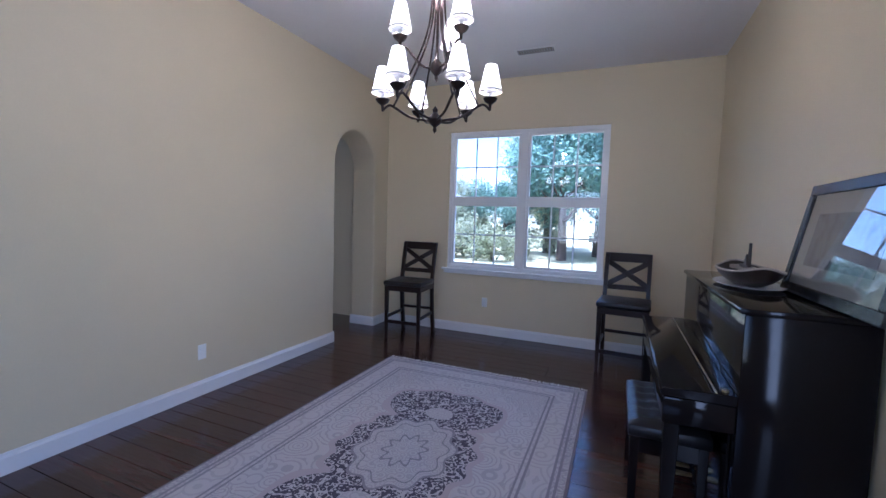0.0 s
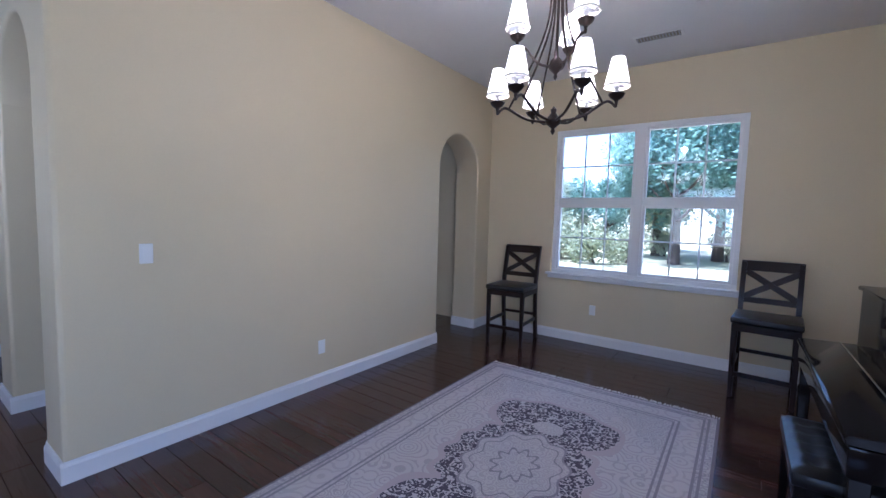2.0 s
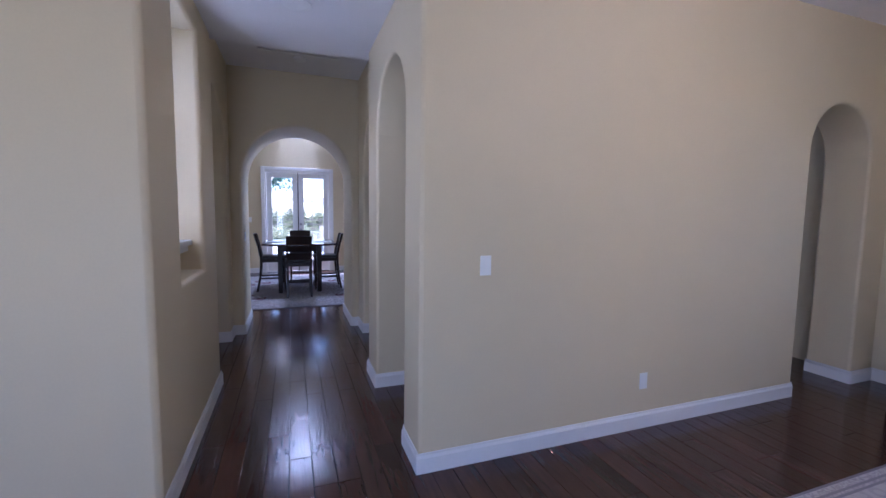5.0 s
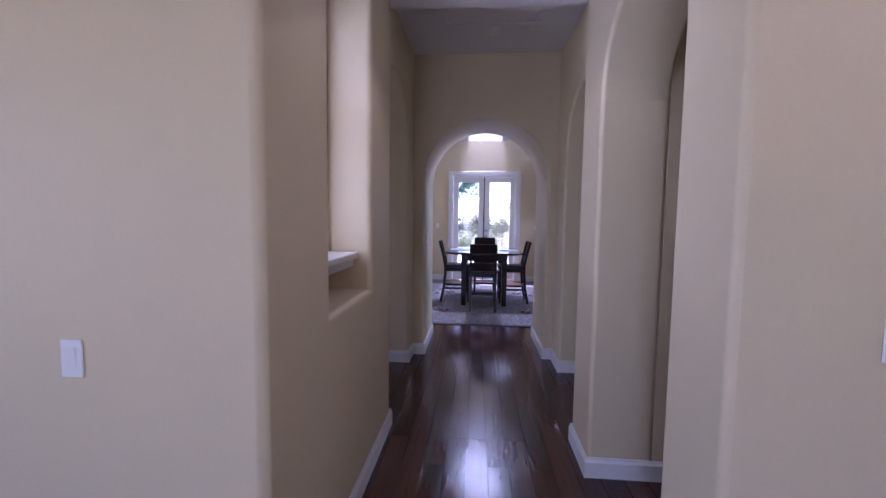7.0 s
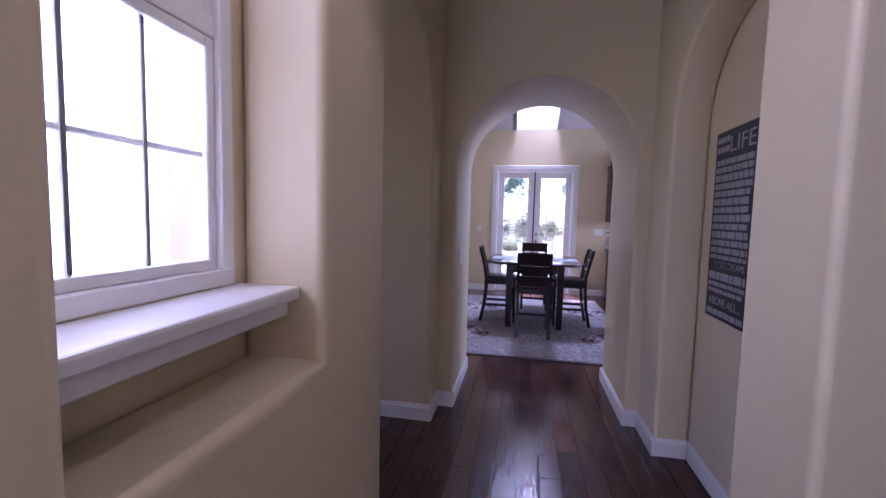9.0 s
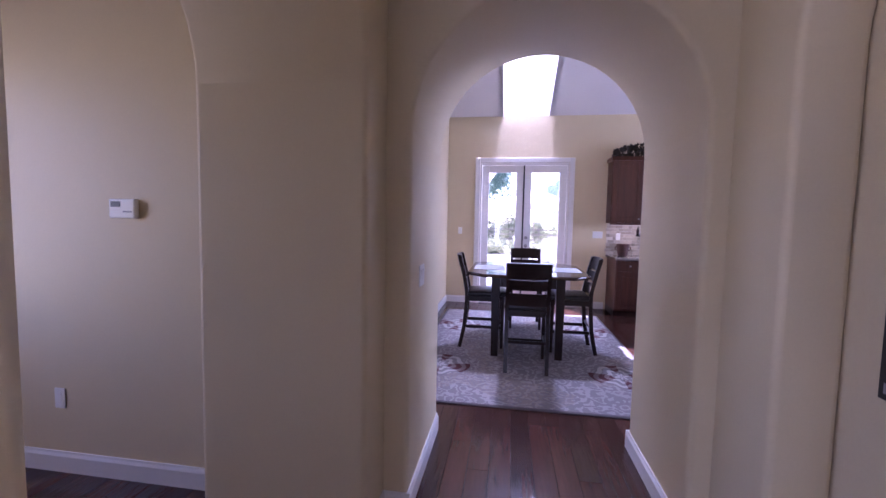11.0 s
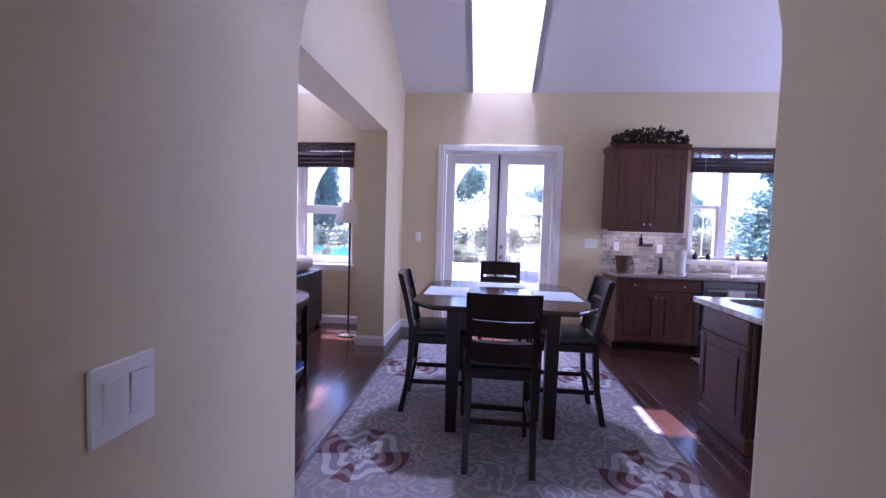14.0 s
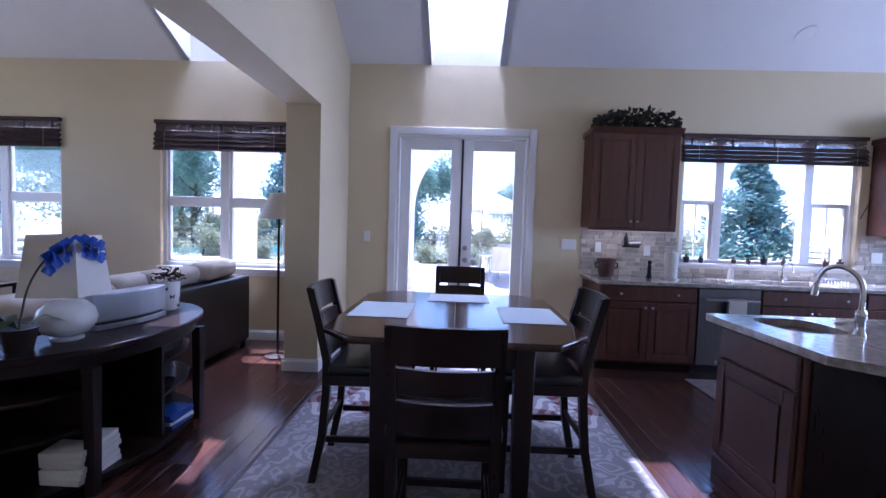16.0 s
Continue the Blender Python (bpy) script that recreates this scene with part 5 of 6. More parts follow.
for x, y, w, d in ((-9.14, -0.40, 0.44, 0.34), (-9.12, 0.46, 0.44, 0.34), (-9.62, 0.05, 0.30, 0.42)):
    bm = bx(B(), x - w / 2, x + w / 2, y - d / 2, y + d / 2, 0.8882, 0.8915, 0.001)
    solid("placemat", bm, M["cloth"], "pale woven placemat on the dark table", "placemat", group="placemats on the table", smooth=0)


# -- kitchen --
def panel_door(x, y0, y1, z0, z1, parent, knob, name="door", face=1, mat_=None):
    """A raised-panel cabinet front on the plane x, facing +x."""
    mt = mat_ or M["cherry"]
    d = part(name, bx(B(), x, x + 0.018, y0, y1, z0, z1, 0.003), mt, parent, smooth=0)
    if z1 - z0 > 0.25:
        r = 0.06
        for q in ((y0, y0 + r, z0, z1), (y1 - r, y1, z0, z1), (y0 + r, y1 - r, z0, z0 + r), (y0 + r, y1 - r, z1 - r, z1)):
            part("rail", bx(B(), x + 0.0182, x + 0.024, *q, 0.002), mt, d, smooth=0)
        bm = B()
        bx(bm, x + 0.0182, x + 0.0235, y0 + r + 0.02, y1 - r - 0.02, z0 + r + 0.02, z1 - r - 0.02, 0.005)
        part("panel", bm, mt, d, smooth=0)
    for ky, kz in knob:
        part("knob", lathe(B(), [(0.005, 0), (0.005, 0.012), (0.013, 0.017), (0.013, 0.024), (0.0, 0.028)], seg=12), M["steel"], d).matrix_basis = pose(x + 0.022, ky, kz, 0, 90, 0)
    return d


def base_cabinet(y0, y1, label, drawers=1):
    c = thing("base_cabinet", label, "cabinet", group="kitchen base cabinets")
    x0, x1 = XF + 0.001, -10.84
    part("body", bx(B(), x0, x1, y0 + 0.001, y1 - 0.001, 0.10, 0.88, 0.002), M["cherry"], c, smooth=0)
    part("toe_kick", bx(B(), x0, x1 - 0.06, y0 + 0.001, y1 - 0.001, 0.0, 0.10), M["espresso"], c, smooth=0)
    ym = (y0 + y1) / 2
    panel_door(x1, y0 + 0.01, y1 - 0.01, 0.725, 0.865, c, ((y0 + 0.2, 0.795), (y1 - 0.2, 0.795)), "drawer")
    panel_door(x1, y0 + 0.01, ym - 0.003, 0.13, 0.71, c, ((ym - 0.035, 0.66),))
    panel_door(x1, ym + 0.003, y1 - 0.01, 0.13, 0.71, c, ((ym + 0.035, 0.66),))


base_cabinet(1.45, 2.40, "cherry wood base cabinet with raised-panel doors")
base_cabinet(3.01, 4.00, "cherry wood sink base cabinet with panel doors")
base_cabinet(4.00, 5.00, "cherry wood base cabinet with panel doors")
base_cabinet(5.00, 6.45, "cherry wood base cabinet beside the end wall")


def dishwasher():
    d = thing("dishwasher", "stainless steel dishwasher with a bar handle", "dishwasher")
    part("body", bx(B(), XF + 0.002, -10.85, 2.405, 3.005, 0.10, 0.875), M["darkplastic"], d, smooth=0)
    part("front_panel", bx(B(), -10.85, -10.82, 2.41, 3.0, 0.11, 0.79, 0.006, 2), M["dishwasher"], d, smooth=0)
    part("control_strip", bx(B(), -10.85, -10.822, 2.41, 3.0, 0.795, 0.872, 0.004), M["dishwasher"], d, smooth=0)
    part("kick_plate", bx(B(), XF + 0.1, -10.89, 2.41, 3.0, 0.0, 0.099), M["darkplastic"], d, smooth=0)
    h = part("handle", tube(B(), [(-10.775, 2.45, 0.765), (-10.775, 2.96, 0.765)], 0.011, 10), M["steel"], d)
    for y in (2.50, 2.91):
        part("bracket", cyl(B(), (-10.82, y, 0.765), (-10.775, y, 0.765), 0.008), M["steel"], h)
    t = thing("dish_towel", "beige dish towel hung over the dishwasher handle", "towel")
    part("cloth", board(B(), [(-10.760, 0.52), (-10.757, 0.75), (-10.775, 0.780), (-10.791, 0.75), (-10.795, 0.60), (-10.791, 0.60), (-10.788, 0.75), (-10.775, 0.777), (-10.761, 0.75), (-10.764, 0.52)], 1, 2.66, 2.83), M["towel"], t, smooth=0)


dishwasher()


def counter():
    c = thing("worktop", "speckled beige granite worktop along the window wall", "countertop")
    part("slab", bx(B(), XF + 0.002, -10.79, 1.42, 3.12, 0.881, 0.92, 0.007, 2), M["granite"], c, smooth=0)
    part("slab", bx(B(), XF + 0.002, -11.33, 3.12, 3.86, 0.881, 0.92, 0.004), M["granite"], c, smooth=0)
    part("slab", bx(B(), -10.93, -10.79, 3.12, 3.86, 0.881, 0.92, 0.004), M["granite"], c, smooth=0)
    part("slab", bx(B(), XF + 0.002, -10.79, 3.86, 6.45, 0.881, 0.92, 0.007, 2), M["granite"], c, smooth=0)
    k = thing("kitchen_sink", "stainless undermount sink below the window", "sink")
    part("basin", bx(B(), -11.33, -10.93, 3.12, 3.86, 0.885, 0.887), M["steel"], k, smooth=0)
    part("rim", bx(B(), -11.335, -10.925, 3.115, 3.865, 0.8872, 0.8885), M["chrome"], k, smooth=0)


counter()


def backsplash():
    b = thing("backsplash", "tumbled beige stone tile backsplash", "backsplash", kind="structure")
    rng = random.Random(12)
    meshes = []
    for w in (0.06, 0.10, 0.145):
        meshes.append((w, finish(bx(B(), 0, 0.012, 0, w - 0.003, 0, 0.045, 0.002), "tile", M["stone"], 0)))
    for q in ((1.42, 2.455, 1.436), (2.455, 4.445, 1.044), (4.445, 6.45, 1.436)):
        part("grout", bx(B(), XF + 0.0008, XF + 0.004, q[0], q[1], 0.9205, q[2]), M["stucco"], b, smooth=0)
    n = 0
    z = 0.924
    while z < 1.40:
        y = 1.42 - rng.uniform(0, 0.05)
        while y < 5.2:
            w, me = meshes[rng.randrange(3)]
            inside = 2.44 < y + w / 2 < 4.46 and z > 0.998
            if not inside and y > 1.40 and n < 300:
                ob = new("tile", me)
                ob.parent = b
                ob.location = (XF + 0.0045 + rng.uniform(-0.002, 0.001), y, z)
                n += 1
            y += w
        z += 0.048


def upper_cabinet(y0, y1, label, knobs=True):
    c = thing("wall_cabinet", label, "cabinet", group="kitchen wall cabinets")
    x0, x1 = XF + 0.001, -11.115
    part("body", bx(B(), x0, x1, y0, y1, 1.44, 2.42, 0.003), M["cherry"], c, smooth=0)
    bm = board(B(), [(x0, 2.421), (x1 + 0.02, 2.421), (x1 + 0.03, 2.44), (x1 + 0.055, 2.475), (x0, 2.475)], 1, y0 - 0.02, y1 + 0.02)
    part("crown_moulding", bm, M["cherry"], c, smooth=0)
    part("light_rail", bx(B(), x1 - 0.02, x1, y0, y1, 1.415, 1.439), M["cherry"], c, smooth=0)
    ym = (y0 + y1) / 2
    panel_door(x1, y0 + 0.008, ym - 0.002, 1.445, 2.415, c, ((ym - 0.035, 1.51),))
    panel_door(x1, ym + 0.002, y1 - 0.008, 1.445, 2.415, c, ((ym + 0.035, 1.51),))


upper_cabinet(1.40, 2.29, "cherry wood wall cabinet with arched crown")
upper_cabinet(4.50, 5.40, "cherry wood wall cabinet beside the window")
# the lit strip below the wall cabinet
st = thing("under_cabinet_light", "lit strip lamp under the wall cabinet", "light")
part("housing", bx(B(), -11.30, -11.24, 1.50, 2.19, 1.424, 1.4395), M["white"], st, smooth=0)
part("lens", bx(B(), -11.295, -11.245, 1.51, 2.18, 1.421, 1.4238), M["strip_lens"], st, smooth=0)


def garland(y0, y1):
    g = thing("leaf_garland", "dark dried leaf garland on top of the cabinet", "garland")
    rng = random.Random(int(y0 * 10))
    part("vine", tube(B(), [(-11.22, y0 + 0.02 + (y1 - y0 - 0.04) * k / 8, 2.487 + 0.02 * math.sin(k)) for k in range(9)], 0.012, 6), M["garland"], g)
    vs, fs = [], []
    for k in range(420):
        s = rng.uniform(-1, 1)
        y = (y0 + y1) / 2 + s * (y1 - y0) / 2
        hgt = 0.19 * (1 - 0.55 * s * s)
        p = Vector((-11.2 + rng.uniform(-0.10, 0.12), y, 2.487 + rng.uniform(0.0, 1.0) ** 1.3 * hgt + 0.01))
        u = Vector((rng.gauss(0, 1), rng.gauss(0, 1), rng.gauss(0, 1))).normalized()
        w = u.orthogonal().normalized()
        q = rng.uniform(0.026, 0.046)
        i = len(vs)
        nrm = u.cross(w) * 0.006
        vs += [p - u * q, p + w * q * 0.6 + nrm, p + u * q, p - w * q * 0.6 + nrm]
        fs += [(i, i + 1, i + 2), (i, i + 2, i + 3)]
    me = bpy.data.meshes.new("leaves")
    me.from_pydata([tuple(v) for v in vs], [], fs)
    me.materials.append(M["garland"])
    ob = new("leaves", me)
    ob.parent = g


garland(1.40, 2.30)
garland(4.52, 5.38)


def roman_blind(y0, y1, zt, zb, label):
    b = thing("roman_blind", label, "blind", group="woven window blinds")
    part("headrail", bx(B(), XF + 0.001, XF + 0.05, y0, y1, zt - 0.04, zt, 0.003), M["blind"], b, smooth=0)
    # loosely woven reeds at the top let daylight through
    rng = random.Random(int(100 * (y0 + 20)))
    zr = zt - 0.045
    while zr > zt - 0.125:
        y = y0 + 0.004
        while y < y1 - 0.03:
            w = min(rng.uniform(0.10, 0.45), y1 - 0.004 - y)
            part("reed", bx(B(), XF + 0.014, XF + 0.022, y, y + w, zr - 0.0075 - rng.uniform(0, 0.002), zr), M["blind"], b, smooth=0)
            y += w + rng.uniform(0.0, 0.03)
        zr -= 0.0125
    for s in np.linspace(y0 + 0.10, y1 - 0.10, 5):
        part("reed_tape", bx(B(), XF + 0.0225, XF + 0.0245, s - 0.01, s + 0.01, zt - 0.13, zt - 0.041), M["blind"], b, smooth=0)
    n = 4
    h = (zt - 0.125 - zb) / n
    for k in range(n):
        z1 = zt - 0.125 - k * h
        prof = [(XF + 0.012, z1), (XF + 0.03, z1 - 0.003), (XF + 0.05 + 0.012 * (k / n), z1 - h * 0.55), (XF + 0.062 + 0.014 * (k / n), z1 - h * 1.0), (XF + 0.05, z1 - h * 1.12), (XF + 0.015, z1 - h * 0.6)]
        part("fold", board(B(), prof, 1, y0 + 0.004, y1 - 0.004), M["blind"], b, smooth=30)
    for s in np.linspace(y0 + 0.15, y1 - 0.15, 3):
        part("cord", tube(B(), [(XF + 0.082, s, zt - 0.05), (XF + 0.088, s, zb + 0.01)], 0.0015, 5), M["towel"], b)


roman_blind(2.46, 4.42, 2.50, 2.19, "dark woven wood roman blind, raised above the sink")
roman_blind(-3.50, -1.93, 2.52, 2.18, "dark woven wood roman blind, raised")
roman_blind(-6.20, -4.63, 2.52, 2.18, "dark woven wood roman blind, raised")
cd = thing("blind_cord", "dark looped blind cord beside the kitchen window", "cord")
part("loop", tube(B(), curve_pts([(XF + 0.03, 4.47, 2.0), (XF + 0.03, 4.52, 1.9), (XF + 0.03, 4.46, 1.75), (XF + 0.03, 4.40, 1.62)], 6), 0.004, 6), M["espresso"], cd)


def island():
    c = thing("kitchen_island", "cherry wood island with panelled drawer front", "island")
    x0, x1, y0, y1 = -9.15, -8.57, 1.60, 3.35
    part("body", bx(B(), x0, x1, y0, y1, 0.10, 0.88, 0.004), M["cherry"], c, smooth=0)
    part("plinth", bx(B(), x0 - 0.012, x1 + 0.012, y0 - 0.012, y1, 0.0, 0.10, 0.006), M["cherry"], c, smooth=0)
    dr = part("drawer", bx(B(), x0 + 0.012, x1 - 0.012, y0 - 0.02, y0 - 0.001, 0.70, 0.865, 0.004), M["cherry"], c, smooth=0)
    d = part("door", bx(B(), x0 + 0.012, x1 - 0.012, y0 - 0.018, y0 - 0.001, 0.13, 0.685, 0.003), M["cherry"], c, smooth=0)
    for q in ((x0 + 0.012, x0 + 0.075, 0.13, 0.685), (x1 - 0.075, x1 - 0.012, 0.13, 0.685), (x0 + 0.075, x1 - 0.075, 0.13, 0.195), (x0 + 0.075, x1 - 0.075, 0.62, 0.685)):
        part("rail", bx(B(), q[0], q[1], y0 - 0.025, y0 - 0.0182, q[2], q[3], 0.003), M["cherry"], d, smooth=0)
    part("panel", bx(B(), x0 + 0.095, x1 - 0.095, y0 - 0.024, y0 - 0.0182, 0.215, 0.60, 0.006), M["cherry"], d, smooth=0)
    part("knob", lathe(B(), [(0.005, 0), (0.005, 0.012), (0.014, 0.018), (0.014, 0.026), (0.0, 0.03)], seg=12), M["steel"], d).matrix_basis = pose(x0 + 0.035, y0 - 0.024, 0.655, 90, 0, 0)
    part("seating_panel", bx(B(), x1 + 0.001, x1 + 0.012, y0 + 0.03, y1, 0.115, 0.878, 0.003), M["espresso"], c, "dark panel under the overhang", smooth=0)
    for y in (2.1, 2.9):
        part("corbel", board(B(), [(x1 + 0.0125, 0.55), (x1 + 0.03, 0.55), (x1 + 0.30, 0.82), (x1 + 0.30, 0.879), (x1 + 0.0125, 0.879)], 1, y - 0.03, y + 0.03, 0.004), M["espresso"], c, smooth=0)
    t = thing("island_worktop", "polished granite island top with a prep sink", "countertop")
    # the top is laid round the sink opening
    X0, X1, Y0, Y1, a0, a1, b0, b1 = -9.25, -8.18, 1.545, 3.40, -9.17, -8.80, 1.72, 2.06
    bm = wall_top(X0, X1, Y0, Y1, a0, a1, b0, b1)
    part("slab", bm, M["granite"], t, smooth=30)
    s = thing("prep_sink", "stainless undermount prep sink in the island", "sink")
    bm = B()
    lathe(bm, [(0.27, 0.879), (0.255, 0.8795), (0.235, 0.80), (0.19, 0.74), (0.03, 0.735), (0.0, 0.733)], ((a0 + a1) / 2, (b0 + b1) / 2, 0), 28, 0.72, 0.66)
    part("basin", bm, M["steel"], s, smooth=60)
    part("drain", lathe(B(), [(0.04, 0.738), (0.035, 0.742), (0.0, 0.74)], ((a0 + a1) / 2, (b0 + b1) / 2, 0), 16), M["chrome"], s)


def wall_top(X0, X1, Y0, Y1, a0, a1, b0, b1):
    cx, cy, rx, ry = (a0 + a1) / 2, (b0 + b1) / 2, (a1 - a0) / 2, (b1 - b0) / 2
    hole = []
    for k in range(28):
        an = -2 * math.pi * k / 28
        c, s = math.cos(an), math.sin(an)
        q = (abs(c) ** 3 + abs(s) ** 3) ** (-1 / 3)
        hole.append((cx + rx * q * c, cy + ry * q * s))
    outer = [(X0, Y0 + 0.02), (X0 + 0.02, Y0), (X1 - 0.22, Y0), (X1, Y0 + 0.22), (X1, Y1), (X0, Y1)]
    loops = [outer, hole]
    tr = tessellate_polygon([[Vector((u, v, 0)) for u, v in lp] for lp in loops])
    flat = outer + hole
    bm = B()
    lo = [bm.verts.new((u, v, 0.881)) for u, v in flat]
    hi = [bm.verts.new((u, v, 0.92)) for u, v in flat]
    for t in tr:
        bm.faces.new([lo[k] for k in t])
        bm.faces.new([hi[k] for k in t])
    i = 0
    for lp in loops:
        n = len(lp)
        for k in range(n):
            bm.faces.new((lo[i + k], lo[i + (k + 1) % n], hi[i + (k + 1) % n], hi[i + k]))
        i += n
    return bm


island()


def faucet(m, s, label):
    f = thing("faucet", label, "faucet", m)
    part("base", lathe(B(), [(0.032 * s, 0), (0.032 * s, 0.008), (0.024 * s, 0.02), (0.022 * s, 0.09 * s), (0.028 * s, 0.10 * s), (0.028 * s, 0.13 * s), (0.017 * s, 0.15 * s), (0.0, 0.15 * s)]), M["chrome"], f)
    pts = curve_pts([(0, 0, 0.12 * s), (0, 0, 0.27 * s), (-0.03 * s, -0.01, 0.345 * s), (-0.10 * s, -0.02, 0.385 * s), (-0.17 * s, -0.03, 0.36 * s), (-0.20 * s, -0.035, 0.29 * s), (-0.205 * s, -0.036, 0.25 * s)], 7)
    part("gooseneck", tube(B(), pts, 0.014 * s, 12), M["chrome"], f)
    part("spray_head", cyl(B(), (-0.205 * s, -0.036, 0.262 * s), (-0.21 * s, -0.037, 0.20 * s), 0.018 * s, 0.02 * s, 14), M["chrome"], f)
    part("lever", tube(B(), [(-0.02 * s, -0.01, 0.08 * s), (-0.09 * s, -0.05 * s, 0.05 * s)], 0.009 * s, 8, 0.014 * s), M["chrome"], f)


faucet(pose(-8.79, 2.03, 0.9205, 0, 0, 20), 0.87, "tall chrome gooseneck faucet on the island")
faucet(pose(-11.24, 3.50, 0.9205, 0, 0, 170), 0.55, "chrome faucet at the window sink")


def counter_clutter():
    z = 0.9205
    j = thing("utensil_crock", "brown glazed two-handled crock on the worktop", "crock", pose(-11.17, 1.62, z))
    part("pot", lathe(B(), [(0.065, 0), (0.075, 0.02), (0.088, 0.12), (0.092, 0.17), (0.10, 0.18), (0.10, 0.19), (0.085, 0.19), (0.08, 0.10), (0.0, 0.05)]), M["terracotta"], j)
    for s in (-1, 1):
        part("handle", tube(B(), curve_pts([(0, s * 0.088, 0.15), (0, s * 0.115, 0.14), (0, s * 0.11, 0.10), (0, s * 0.084, 0.09)], 5), 0.008, 7), M["terracotta"], j)
    k = thing("knife_block", "dark knife rack and steel can opener on the wall", "rack", pose(XF + 0.012, 1.93, 1.23))
    part("bar", bx(B(), 0, 0.03, -0.06, 0.12, 0.0, 0.02, 0.003), M["darkplastic"], k, smooth=0)
    part("can", cyl(B(), (0.05, -0.02, 0.045), (0.05, 0.11, 0.045), 0.026, seg=16), M["steel"], k)
    part("bottle", lathe(B(), [(0.022, 0.0201), (0.022, 0.10), (0.009, 0.13), (0.009, 0.16), (0, 0.16)], (0.03, -0.03, 0), 12), M["espresso"], k)
    p = thing("pepper_mill", "dark wooden pepper mill on the worktop", "pepper mill", pose(-11.14, 2.06, z))
    part("body", lathe(B(), [(0.028, 0), (0.03, 0.01), (0.02, 0.06), (0.022, 0.13), (0.014, 0.14), (0.022, 0.165), (0.016, 0.185), (0, 0.19)]), M["espresso"], p)
    r = thing("paper_towel_roll", "white paper towel roll on a steel stand", "paper towel", pose(-11.12, 2.27, z))
    part("base", lathe(B(), [(0.085, 0), (0.085, 0.01), (0, 0.012)]), M["steel"], r)
    part("roll", lathe(B(), [(0.065, 0.0125), (0.066, 0.28), (0.02, 0.281), (0.0, 0.281)], seg=28), M["paper"], r)
    part("rod", cyl(B(), (0, 0, 0.281), (0, 0, 0.32), 0.006), M["steel"], r)
    so = thing("soap_bottle", "clear white soap bottle by the sink", "bottle", pose(-11.33, 3.02, z))
    part("body", lathe(B(), [(0.03, 0), (0.032, 0.01), (0.03, 0.10), (0.012, 0.12), (0.012, 0.14), (0, 0.14)]), M["ceramic"], so)
    part("pump", tube(B(), [(0, 0, 0.14), (0, 0, 0.17), (0.035, 0, 0.172)], 0.005, 6), M["ceramic"], so)
    sp = thing("dish_rack", "small steel dish rack beside the sink", "rack", pose(-11.2, 3.98, z))
    for q in range(7):
        part("wire", tube(B(), curve_pts([(-0.08, -0.10 + 0.033 * q, 0.002), (-0.06, -0.10 + 0.033 * q, 0.05), (0.06, -0.10 + 0.033 * q, 0.05), (0.08, -0.10 + 0.033 * q, 0.002)], 4), 0.003, 5), M["chrome"], sp)
    rng = random.Random(5)
    for y, kind, s in ((2.60, 0, 1.0), (2.76, 0, 0.85), (3.12, 1, 0.8), (3.28, 1, 0.7), (3.45, 0, 1.1), (3.66, 1, 0.75), (4.12, 1, 0.9), (4.27, 1, 1.0)):
        g = thing("potted_plant", "small potted plant on the window sill", "plant", pose(XF - 0.022, y, 1.0805), group="plants on the kitchen sill")
        part("pot", lathe(B(), [(0.024 * s, 0), (0.034 * s, 0.055 * s), (0.036 * s, 0.065 * s), (0.03 * s, 0.065 * s), (0, 0.05 * s)], seg=14), M["darkplastic"] if kind == 0 else M["terracotta"], g)
        bm = B()
        for q in range(16):
            a, h = rng.uniform(0, 6.3), rng.uniform(0.02, 0.06) * s
            u = Vector((0.5 * math.cos(a), math.sin(a), 0)) * rng.uniform(0.01, 0.045) * s
            b0 = Vector((0, 0, 0.055 * s))
            tip = b0 + u + Vector((0, 0, h))
            sd = Vector((-math.sin(a), math.cos(a), 0)) * 0.008 * s
            md = (b0 + tip) / 2
            v4 = [bm.verts.new(t_) for t_ in (b0, md + sd, tip, md - sd)]
            bm.faces.new(v4)
        part("leaves", bm, M["leafgreen"], g, smooth=0)
    plate("wall_outlet", "white double outlet in the stone backsplash", "outlet", pose(XF + 0.018, 1.60, 1.22, 0, 0, 90), 1, "outlet")
    plate("wall_outlet", "white double outlet in the stone backsplash", "outlet", pose(XF + 0.018, 2.14, 1.20, 0, 0, 90), 1, "outlet")
    plate("wall_outlet", "white double outlet in the stone backsplash", "outlet", pose(XF + 0.018, 4.62, 1.20, 0, 0, 90), 2, "outlet")


counter_clutter()


